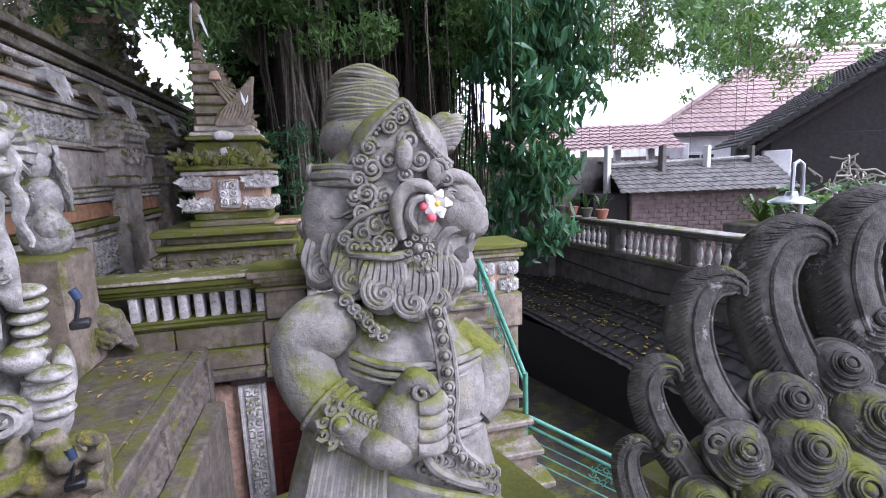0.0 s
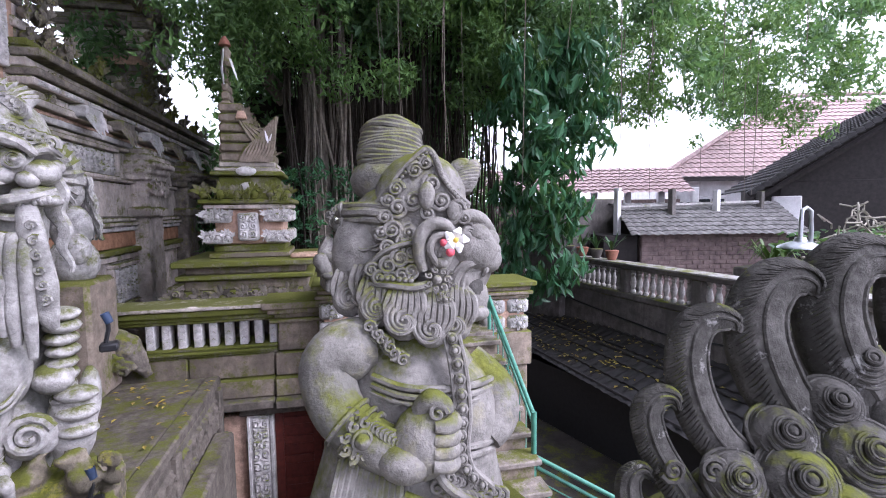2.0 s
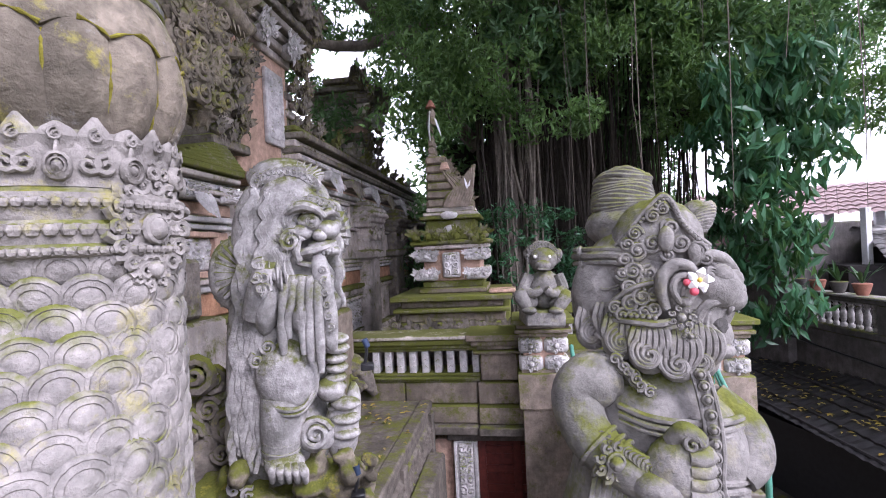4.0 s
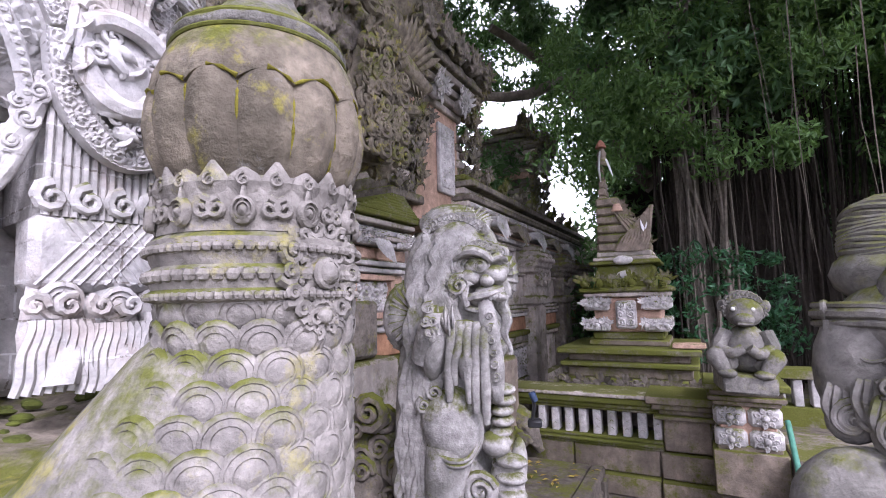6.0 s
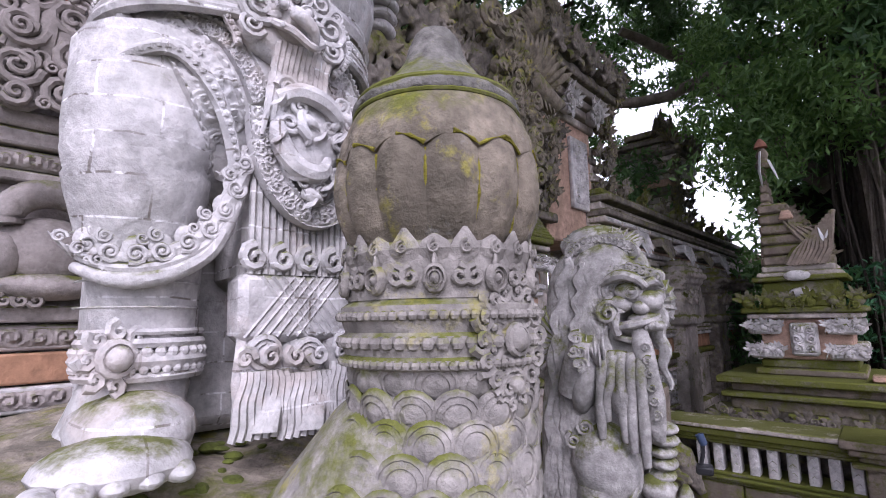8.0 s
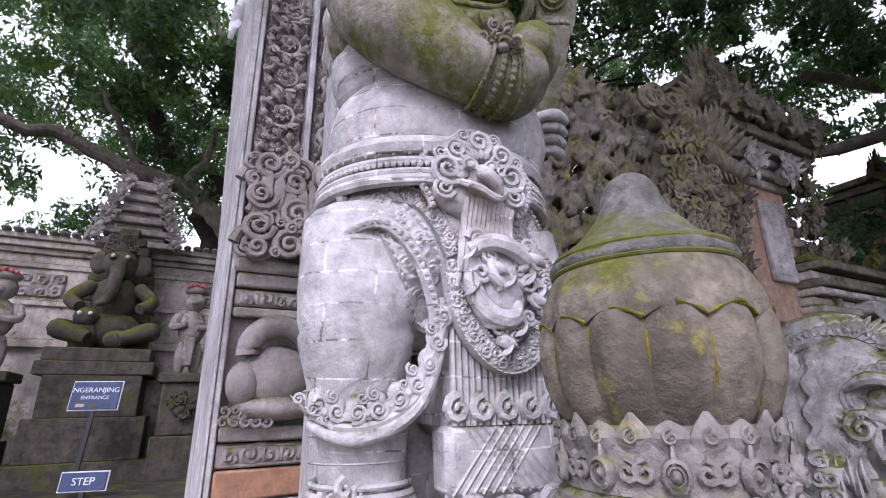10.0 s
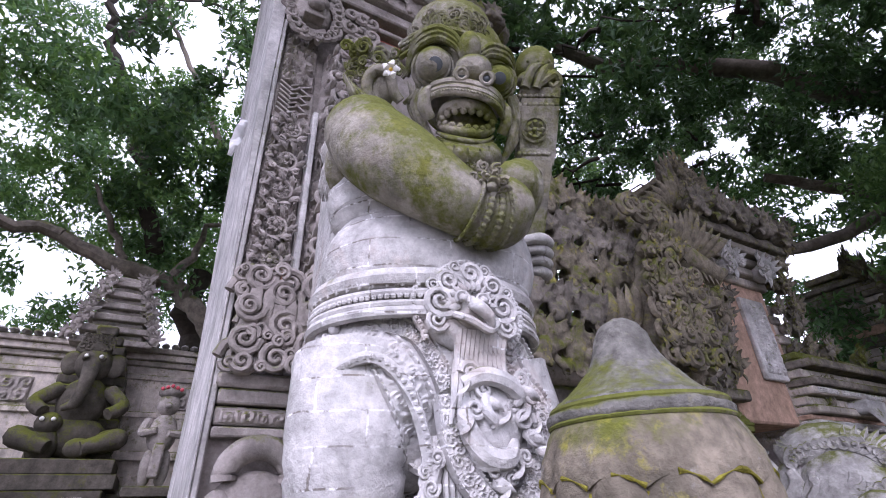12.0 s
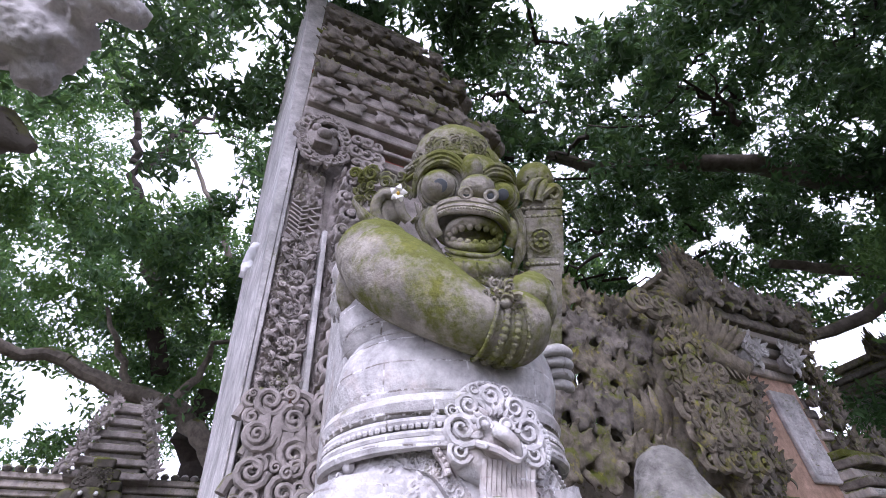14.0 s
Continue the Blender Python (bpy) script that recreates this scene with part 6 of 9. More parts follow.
c, q = clumps(190, (-6.0, 11.0, 4.0), (0.8, 18, 11), lambda p: gap_noise(p, 0.5) > -0.1 and gap_noise(p, 1.1) > -0.2 and not in_gap(p, GAPS), rg, (0.4, 0.75))
crown("crown", c, q, 85, 0.11, M_LEAF, ban, 12, "leaves that reach over the temple wall", droop=0.5)
c, q = clumps(70, (0.6, 9.6, 0.0), (3.0, 11.0, 2.2), lambda p: True, rg, (0.2, 0.4))
crown("undergrowth", c, q, 50, 0.08, M_LEAFDEEP, ban, 6, "small shrubs at the roots")

lt = thing("courtyard_tree", (-14, 3.0, -0.6), "tall courtyard tree with light green leaves", "tree")
m = Mesh()
limb(m, (-15, 4.2, -0.5), (-14.5, 3.6, 7.5), 0.4, 0.28, rg, 0.2)
for a, b, r0, r1 in (((-13.8, 2.2, 7.4), (-13.76, 0.99, 10.45), 0.2, 0.17), ((-13.76, 0.99, 10.45), (-13.83, 0.0, 12.5), 0.17, 0.15), ((-13.83, 0.0, 12.5), (-13.83, -0.76, 15.0), 0.13, 0.1), ((-13.83, -0.76, 15.0), (-13.7, -2.2, 17.3), 0.1, 0.06),
                     ((-13.83, 0.06, 13.2), (-13.8, 0.4, 15.5), 0.1, 0.08), ((-13.8, 0.4, 15.5), (-13.7, 1.4, 17.7), 0.08, 0.05), ((-13.8, 0.4, 15.5), (-13.6, 2.2, 16.4), 0.05, 0.03)):
    limb(m, a, b, r0, r1, rg, 0.25)
part("trunk", m, M_ROOT, lt, "dark forked upper trunk")
m = Mesh()
for a, b, r0, r1 in (((-13.2, 3.5, 9.4), (-13.45, 2.7, 11.4), 0.1, 0.09), ((-13.45, 2.7, 11.4), (-13.7, 1.5, 13.7), 0.09, 0.07), ((-13.7, 1.5, 13.7), (-13.8, 0.4, 15.4), 0.07, 0.04), ((-13.5, 2.5, 11.8), (-13.5, 2.6, 14.5), 0.05, 0.03)):
    limb(m, a, b, r0, r1, rg, 0.12)
part("stem", m, M_BARK, lt, "pale slender stem")
m = Mesh()
for a, b, r0, r1 in (((-13.1, 4.0, 5.2), (-13.4, 2.9, 6.4), 0.24, 0.22), ((-13.4, 2.9, 6.4), (-13.8, 0.4, 7.15), 0.22, 0.15), ((-13.8, 0.4, 7.15), (-14.2, -2.6, 7.4), 0.15, 0.08), ((-13.6, 1.6, 6.9), (-13.4, 0.6, 8.4), 0.09, 0.04), ((-13.4, 2.6, 6.6), (-13.2, 3.4, 8.6), 0.12, 0.05)):
    limb(m, a, b, r0, r1, rg, 0.2)
part("limb", m, M_BARK, lt, "heavy grey limb")
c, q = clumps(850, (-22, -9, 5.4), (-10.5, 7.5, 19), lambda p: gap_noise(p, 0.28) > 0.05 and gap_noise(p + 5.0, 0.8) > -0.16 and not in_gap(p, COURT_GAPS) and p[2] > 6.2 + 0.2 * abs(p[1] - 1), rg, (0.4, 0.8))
# shade and sun are put in as two leaf colours on alternate clumps
crown("crown", c[::2], q[::2], 150, 0.11, M_LEAF, lt, 11, "leaves in the darker green that stands for shade", droop=0.5)
crown("crown", c[1::2], q[1::2], 150, 0.11, M_LEAFMID, lt, 7, "leaves in the lighter green that stands for sun", droop=0.5)
c, q = clumps(620, (-24, 6, 1.5), (-5.5, 20, 14), lambda p: gap_noise(p, 0.35) > -0.06 and gap_noise(p, 0.9) > -0.2 and not in_gap(p, GAPS), rg, (0.5, 0.9))
crown("crown", c, q, 60, 0.14, M_LEAFMID, lt, 8, "leaves behind the wall")


# ---- statues ----
def wavy(a, b, amp, waves, k=22, side=(1, 0, 0), ph=0.0):
    a, b = np.asarray(a, float), np.asarray(b, float)
    s = np.linspace(0, 1, k)[:, None]
    return a + (b - a) * s + np.asarray(side) * (amp * np.sin(s * waves * 2 * np.pi + ph))


def arc(pts, k=24):
    """A smooth curve through points."""
    p = np.asarray(pts, float)
    t = np.linspace(0, len(p) - 1, k)
    out = []
    for x in t:
        i = int(min(x, len(p) - 2))
        f = x - i
        p0, p1, p2, p3 = p[max(i - 1, 0)], p[i], p[i + 1], p[min(i + 2, len(p) - 1)]
        out.append(0.5 * (2 * p1 + (p2 - p0) * f + (2 * p0 - 5 * p1 + 4 * p2 - p3) * f * f + (3 * p1 - p0 - 3 * p2 + p3) * f ** 3))
    return np.array(out)


def ring(c, rx, ry, k=30, a0=0, a1=360):
    a = np.radians(np.linspace(a0, a1, k))
    return np.asarray(c) + np.stack([rx * np.cos(a), ry * np.sin(a), 0 * a], -1)


# The tall guardian: x to its viewers' right, -y to its front, z up from its feet.
G = Mesh()
X3, Z3 = (1, 0, 0), (0, 0, 1)


def gp(r, z, n):
    return (r, -n, z)


# legs
G.tube(arc([gp(-0.24, -0.06, 0.02), gp(-0.2, 0.1, 0.02), gp(-0.2, 0.28, 0.03), gp(-0.22, 0.45, 0.05), gp(-0.235, 0.62, 0.08), gp(-0.2, 0.85, 0.02)]), [0.125, 0.112, 0.118, 0.14, 0.165, 0.2], 18)
G.ell(gp(-0.24, 0.66, 0.1), (0.15, 0.13, 0.15))
G.tube(arc([gp(0.34, -0.06, -0.04), gp(0.32, 0.28, -0.02), gp(0.32, 0.62, 0.02), gp(0.25, 0.85, 0)]), [0.12, 0.12, 0.16, 0.2], 14)
G.ell(gp(-0.22, -0.02, 0.10), (0.125, 0.17, 0.09), (0, 0, 15)).ell(gp(-0.26, -0.06, 0.24), (0.14, 0.13, 0.055))
for i in range(5):
    G.ell(gp(-0.38 + 0.055 * i, -0.075, 0.35 - 0.012 * i), (0.03, 0.06, 0.022))
for z, r in ((0.095, 0.012), (0.13, 0.02), (0.17, 0.012), (0.195, 0.008)):
    G.tube(ring(gp(-0.2, z, 0.02), 0.128, 0.128), r, 6)
G.beads(ring(gp(-0.2, 0.15, 0.02), 0.135, 0.135), 0.013).beads(ring(gp(-0.2, 0.112, 0.02), 0.135, 0.135), 0.011)
G.rosette(gp(-0.265, 0.14, 0.15), 0.085, (0.9, 0.3, 0), Z3, 8).boss(gp(-0.265, 0.14, 0.16), (0.9, 0.3, 0), Z3, 0.045, 0.02)
# stone joints across the leg
for z in (0.25, 0.31, 0.42, 0.52):
    G.tube(ring(gp(-0.215, z, 0.04), 0.128 + 0.02 * (z > 0.4), 0.128, 20, 180, 350), 0.003, 4)
# hem band sweeping round the knee
hem = arc([gp(-0.02, 0.62, 0.2), gp(-0.055, 0.5, 0.22), gp(-0.10, 0.40, 0.21), gp(-0.19, 0.34, 0.2), gp(-0.28, 0.33, 0.17), gp(-0.35, 0.36, 0.1)], 30)
G.tube(hem - (0, 0, 0.02), [0.012, 0.017, 0.02, 0.02, 0.012], 9).tube(hem + (0, -0.004, 0.004), [0.01, 0.012, 0.013, 0.012, 0.008], 8).tube(hem + (0, 0.004, 0.03), [0.02, 0.024, 0.02, 0.016, 0.01], 8)
for i in range(3, 29, 3):
    sg = 1 if i % 2 else -1
    c = hem[i] + np.array((0, -0.014, 0.036))
    G.curl(c, 0.024, (sg, 0, 0), Z3, 1.7, 0.27, 40 * sg + 200, 7, 18, 0.3 * sg).ell(c + (0, -0.004, 0), 0.007)
    G.curl(hem[i] + (0.012 * sg, -0.008, 0.072), 0.017, (-sg, 0, 0), Z3, 1.6, 0.28, 120, 6, 15, -0.3 * sg).ell(hem[i] + (0, 0.004, 0.05), (0.026, 0.014, 0.03), None, 10, 7)
for i in range(5):   # leaf tips at its lower end
    e = hem[-1] + np.array((0.02 * i, -0.012 * i, 0.0))
    G.flame(e, e + np.array((-0.05 + 0.012 * i, -0.03, 0.05 - 0.028 * i)), 0.013, (0, -0.02, 0)).curl(e + np.array((-0.03 + 0.014 * i, -0.034, 0.04 - 0.024 * i)), 0.015, X3, Z3, 1.5, 0.3, 50 * i, 6, 14, 0.3)
rim = arc([gp(-0.37, 0.66, 0.0), gp(-0.33, 0.78, 0.14), gp(-0.22, 0.84, 0.24), gp(-0.12, 0.76, 0.25), gp(-0.06, 0.62, 0.22), gp(-0.06, 0.5, 0.21)], 30)
G.tube(rim, 0.018, 6).beads(rim + (0, -0.012, 0), 0.01)
# hips, belly, chest
G.ell(gp(-0.08, 0.74, -0.02), (0.22, 0.22, 0.22), None, 20, 12)
G.ell(gp(0.03, 0.86, -0.04), (0.37, 0.28, 0.27), None, 26, 14).ell(gp(0.03, 1.22, -0.04), (0.365, 0.29, 0.29), None, 26, 14).ell(gp(0.02, 1.5, -0.05), (0.36, 0.25, 0.26), None, 26, 14)
G.box((-0.3, 0.1, -0.1), (0.36, 0.75, 2.0), 0.05)
for z in (1.17, 1.25, 1.34, 1.42):
    G.tube(ring(gp(0.03, z, -0.04), 0.355 - 0.05 * abs(z - 1.24), 0.28 - 0.05 * abs(z - 1.24), 28, 185, 340), 0.003, 4)
# belt
for z, r, q in ((1.085, 0.035, 0.36), (1.035, 0.014, 0.375), (1.0, 0.012, 0.38), (0.975, 0.018, 0.38)):
    G.tube(ring(gp(0.03, z, -0.03), q, q * 0.8, 36, 170, 370), r, 8)
for i in range(28):
    a = np.radians(175 + i * 7)
    c = np.array(gp(0.03, 1.085, -0.03)) + (0.37 * np.cos(a), 0.30 * np.sin(a), 0)
    G.ell(c, (0.014, 0.014, 0.036), (0, 20, 0), 6, 5)
G.beads(ring(gp(0.03, 1.02, -0.03), 0.385, 0.31, 40, 175, 365), 0.009)
# low relief laid on the body
def front(x, z):
    k = 1 - ((x - 0.03) / 0.37) ** 2 - ((z - 0.86) / 0.28) ** 2
    n1 = -0.04 + 0.27 * np.sqrt(k) if k > 0 else -0.1
    g2 = 0.18 ** 2 - (x + 0.22) ** 2
    n2 = 0.07 + np.sqrt(g2) if g2 > 0 and z < 0.82 else -0.1
    return max(n1, n2, 0.21 if -0.02 < x < 0.3 and z < 0.8 else 0.0)


def laid(pts, k=30, up=0.012):
    q = arc([(x, 0, z) for x, z in pts], k)
    d = np.array([front(x, z) for x, _, z in q])
    d = np.convolve(np.r_[d[0], d[0], d, d[-1], d[-1]], np.ones(5) / 5, "valid")
    q[:, 1] = -d - up
    return q


def side_of(q):
    t = np.gradient(q, axis=0)
    a = np.stack([-t[:, 2], 0 * t[:, 0], t[:, 0]], -1)
    return a / (np.linalg.norm(a, axis=1)[:, None] + 1e-9)


def band(q, hw, th=0.3, curls=0.6, beads_=(1, -1), seed=0):
    """A flat ornamental band with scrolls along its middle and beaded edges."""
    a = side_of(q)
    G.tube(q + (0, 0.012, 0), hw * 0.96, 10, th, (0, -1, 0))
    G.ribbon(q + (0, -0.006, 0), a, (0, -1, 0), hw, 0.014, hw * 0.62, seed, 26, bool(beads_))


for z in (0.93, 0.9, 0.865, 0.83):
    q = laid([(-0.345, z), (-0.28, z + 0.02), (-0.18, z + 0.0), (-0.08, z - 0.06)], 16, 0.0)
    G.tube(q, 0.006, 5)
band(laid([(-0.32, 0.955), (-0.24, 0.935), (-0.17, 0.86), (-0.11, 0.75), (-0.05, 0.65), (-0.01, 0.60)], 34, 0.014), 0.066, 0.3)
band(laid([(-0.2, 0.965), (-0.1, 0.93), (-0.04, 0.85), (0.0, 0.77)], 26, 0.004), 0.03, 0.3, 0.7, (1,), 40)
band(laid([(0.2, 0.95), (0.27, 0.87), (0.345, 0.83), (0.385, 0.82)], 26, 0.012), 0.05, 0.3, 0.6, (1, -1), 90)
band(laid([(0.2, 0.86), (0.27, 0.75), (0.34, 0.7)], 22, 0.01), 0.045, 0.3, 0.6, (1, -1), 20)
G.rosette(np.array(gp(-0.29, 0.955, front(-0.29, 0.955) + 0.03)), 0.055, (0.8, -0.6, 0), Z3, 7)
# fine filigree over the hips
for k, (x0, x1, zt) in enumerate(((-0.08, 0.37, 0.975), (-0.06, 0.37, 0.945), (-0.05, 0.37, 0.915), (-0.05, 0.37, 0.885), (-0.05, 0.37, 0.855), (-0.06, 0.37, 0.825), (0.2, 0.37, 0.795), (0.22, 0.36, 0.765), (0.24, 0.35, 0.735))):
    q = laid([(x0, zt), ((x0 + x1) / 2, zt - 0.012), (x1, zt)], 24, 0.0)
    G.ribbon(q, side_of(q), (0, -1, 0), 0.0165, 0.009, 0.012, 31 + k, 12, False)
# buckle: fan plate with a bird-like face
bc = np.array(gp(0.06, 0.985, 0.272))
G.ell(bc + (0, 0.03, 0.0), (0.155, 0.045, 0.115), None, 24, 10).ell(bc + (0.01, 0.03, 0.09), (0.085, 0.035, 0.08), None, 18, 10)
oa = np.radians(np.linspace(-35, 215, 50))
orad = 0.15 + 0.022 * np.abs(np.cos(oa * 2.2))
edge_ = bc + np.stack([orad * np.cos(oa), 0.02 + 0 * oa, orad * 0.98 * np.sin(oa)], -1)
G.tube(edge_, 0.011, 6).beads(edge_ + (0, -0.008, 0), 0.008, 1.9)
for a, q, R_c in ((170, 0.1, 0.05), (10, 0.1, 0.05), (130, 0.11, 0.04), (50, 0.11, 0.04), (90, 0.115, 0.045), (200, 0.115, 0.034), (-20, 0.115, 0.034), (150, 0.135, 0.024), (30, 0.135, 0.024), (110, 0.14, 0.024), (70, 0.14, 0.024)):
    sg = 1 if np.cos(np.radians(a)) > 0 else -1
    G.curl(bc + (q * np.cos(np.radians(a)), -0.012, q * np.sin(np.radians(a))), R_c, (sg, 0, 0), Z3, 1.9, 0.24, 200, 6, 20, 0.2 * sg)
for i in range(13):
    a = np.radians(-10 + 200 * i / 12)
    G.flame(bc + (0.045 * np.cos(a), -0.03, 0.01 + 0.045 * np.sin(a)), bc + (0.082 * np.cos(a), -0.02, 0.01 + 0.085 * np.sin(a)), 0.012)
G.ell(bc + (0, -0.005, -0.005), (0.055, 0.038, 0.052), None, 16, 10)
for sg in (-1, 1):
    e = bc + (-0.012 + 0.032 * sg, -0.05, 0.018)
    G.ell(e, 0.013, None, 10, 7).tube(e + np.stack([0.02 * np.cos(oa), 0 * oa, 0.019 * np.sin(oa)], -1), 0.005, 5)
G.tube(arc([bc + (-0.02, -0.055, 0.005), bc + (0.0, -0.066, -0.012), bc + (0.03, -0.062, -0.035), bc + (0.045, -0.05, -0.062)]), [0.018, 0.02, 0.016, 0.005], 9)
G.tube(arc([bc + (-0.06, -0.02, -0.02), bc + (-0.02, -0.05, -0.045), bc + (0.03, -0.05, -0.07), bc + (0.07, -0.03, -0.04)]), 0.011, 7)
for i in range(6):
    G.ell(bc + (-0.045 + 0.016 * i, -0.048, -0.036 - 0.005 * i), (0.007, 0.006, 0.008), None, 7, 5)
# flowing strands under the buckle and the open beak in the apron
for i in range(11):
    x0 = 0.025 + 0.014 * i
    G.tube(arc([gp(x0, 0.93, 0.275), gp(x0 - 0.01, 0.84, 0.262), gp(x0 - 0.02 + 0.004 * i, 0.74, 0.255), gp(x0 - 0.03 + 0.01 * i, 0.63 + 0.012 * abs(i - 4), 0.25)], 16), [0.011, 0.011, 0.005], 6)
ap = arc([gp(-0.005, 0.76, 0.225), gp(0.012, 0.62, 0.235), gp(0.07, 0.52, 0.245), gp(0.14, 0.485, 0.245), gp(0.21, 0.52, 0.24), gp(0.26, 0.63, 0.23), gp(0.29, 0.77, 0.215)], 44)
G.ell(gp(0.14, 0.66, 0.19), (0.13, 0.055, 0.18), None, 22, 14)
band(ap, 0.034, 0.35, 0.7, (-1, 1), 10)
G.tube(arc([gp(0.035, 0.78, 0.26), gp(0.08, 0.80, 0.285), gp(0.14, 0.785, 0.295), gp(0.185, 0.75, 0.285), gp(0.17, 0.725, 0.28)]), [0.024, 0.026, 0.026, 0.02, 0.008], 8)
G.tube(arc([gp(0.045, 0.74, 0.25), gp(0.035, 0.67, 0.265), gp(0.08, 0.60, 0.28), gp(0.14, 0.595, 0.28), gp(0.165, 0.64, 0.275)]), [0.02, 0.026, 0.03, 0.026, 0.01], 8)
G.tube(arc([gp(0.09, 0.755, 0.27), gp(0.085, 0.71, 0.285), gp(0.105, 0.68, 0.285), gp(0.1, 0.665, 0.28)]), [0.014, 0.016, 0.012, 0.004], 7)
for i, (x, z, R_) in enumerate(((0.05, 0.81, 0.03), (0.085, 0.765, 0.026), (0.055, 0.715, 0.03), (0.2, 0.8, 0.028), (0.225, 0.75, 0.03), (0.2, 0.69, 0.03), (0.165, 0.73, 0.024), (0.23, 0.65, 0.026), (0.19, 0.6, 0.024), (0.1, 0.565, 0.024), (0.145, 0.55, 0.024), (0.06, 0.61, 0.022), (0.255, 0.7, 0.022))):
    sg = 1 if i % 2 else -1
    G.curl(gp(x, z, 0.272), R_, (sg, 0, 0), Z3, 1.6, 0.34, 70 * i, 7, 18, 0.35 * sg)
    G.flame(gp(x, z - R_, 0.262), gp(x + 0.05 * sg, z - R_ * 2.2, 0.285), 0.018, (0, -0.03, 0))
G.ell(gp(0.13, 0.72, 0.23), (0.1, 0.05, 0.13), None, 18, 12)
# pleated cloth, crossed patch, tassels
G.box((-0.02, -0.2, 0.3), (0.29, 0.1, 0.7), 0.03)
for i in range(17):
    G.tube([gp(-0.005 + 0.0175 * i, 0.66, 0.205), gp(-0.008 + 0.018 * i, 0.33, 0.215)], 0.0085, 6)
G.box((-0.03, -0.226, 0.16), (0.30, -0.1, 0.335), 0.02, -0.03)
for i in range(12):
    for s in (-1, 1):
        x0 = -0.02 + 0.026 * i
        x1 = min(0.3, max(-0.03, x0 + s * 0.12))
        if (i < 6) == (s > 0):
            G.tube([gp(x0, 0.175, 0.228), gp(x1, 0.325, 0.228)], 0.0045, 4)
for i in range(5):
    G.curl(gp(0.0 + 0.07 * i, 0.37, 0.22), 0.035, X3, Z3, 1.3, 0.4, 90, 6, 12, 0.4)
for j, (x, w, z0) in enumerate(((0.02, 0.1, 0.16), (0.13, 0.1, 0.15), (0.24, 0.09, 0.17))):
    G.tube([gp(x, z0 + 0.02, 0.19), gp(x - 0.005, z0 - 0.09, 0.235), gp(x - 0.01, z0 - 0.2, 0.25)], [w * 0.45, w * 0.62, w * 0.72], 10, 0.5)
    G.boss(gp(x, z0 - 0.02, 0.25), X3, Z3, 0.045, 0.02)
    for i in range(8):
        G.tube(wavy(gp(x - 0.05 + 0.014 * i, z0 - 0.06, 0.27), gp(x - 0.075 + 0.019 * i, z0 - 0.21, 0.275), 0.003, 1.5, 10), 0.01, 5)
for i in range(6):
    G.curl(gp(-0.03 + 0.06 * i, 0.13, 0.27), 0.026, X3, Z3, 1.3, 0.4, 60 * i, 5, 11, 0.4)
# long ribbon at the right edge of the skirt
for i in range(9):
    G.curl(gp(0.31 + 0.01 * i, 0.72 - 0.045 * i, 0.16), 0.03, X3, Z3, 1.3, 0.4, 40 * i, 5, 11, 0.4)
# chest, arm, club and head, laid out in the camera's view at 13 s
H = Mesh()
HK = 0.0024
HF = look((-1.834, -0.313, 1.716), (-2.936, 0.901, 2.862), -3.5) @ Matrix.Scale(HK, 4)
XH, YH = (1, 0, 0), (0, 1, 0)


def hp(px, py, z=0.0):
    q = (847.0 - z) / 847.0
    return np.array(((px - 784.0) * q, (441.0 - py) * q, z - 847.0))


def ring_round(path, i, r, k=36):
    """A circle round a limb at its i-th point."""
    t = path[i + 1] - path[i]
    t = t / np.linalg.norm(t)
    a = np.cross(t, (0, 0, 1))
    a = a / np.linalg.norm(a)
    w = np.cross(a, t)
    return np.array([path[i] + r * (np.cos(q) * a + np.sin(q) * w) for q in np.linspace(0, 2 * np.pi, k)])


G.ell(gp(0.14, 1.27, -0.03), (0.31, 0.27, 0.3), None, 26, 14)
H.cur = 1
arm = arc([hp(628, 350, 118), hp(672, 385, 172), hp(726, 420, 205), hp(782, 455, 220), hp(830, 480, 218), hp(872, 488, 204), hp(906, 474, 182)], 40)
H.tube(arm[:28], [50, 61, 60, 55, 49, 44, 42], 28)
H.ell(hp(640, 352, 128), (60, 58, 60), None, 24, 16).ell(hp(602, 410, 100), (30, 48, 40), None, 16, 10)
H.tube(arm[26:], [43, 47, 50, 44, 30], 24).ell(hp(876, 480, 204), (50, 46, 44), None, 22, 14).ell(hp(910, 446, 168), (36, 46, 36), None, 18, 12)
H.tube(arc([hp(884, 418, 176), hp(915, 430, 190), hp(930, 465, 178)]), [20, 24, 14], 10)
H.cur = 1
for i, r, br in ((25, 47, 4.2), (27, 45.5, 7.0), (29, 46.5, 7.0), (31, 49, 4.2)):   # beaded bracelet
    lp = ring_round(arm, i, r)
    H.tube(lp, br * 0.62, 6)
    for q in range(0, 36):
        H.ell(lp[q], (br * 0.8, br * 0.8, br * 0.8), None, 7, 5)
c = arm[28] + np.array((14, 34, 34))
H.rosette(c, 24, (0.9, -0.3, 0.2), (0.2, 0.75, 0.5), 8).boss(c + (0, 4, 6), (0.9, -0.3, 0.2), (0.2, 0.75, 0.5), 9, 5)
for k in range(16):
    a = k * 0.9
    H.curl(c + np.array((20 * np.cos(a) - 8, 22 * np.sin(a) + 2, -6 + 4 * np.sin(a * 1.7))), 7.5, XH, YH, 1.6, 0.3, 55 * k, 6, 15, 0.4)
for k in range(12):   # armpit beads
    H.ell(hp(594 + 0.9 * k + 14 * np.sin(k / 11 * 2.2), 366 + 7.2 * k, 150 - 3 * k), 4.6, None, 8, 6)
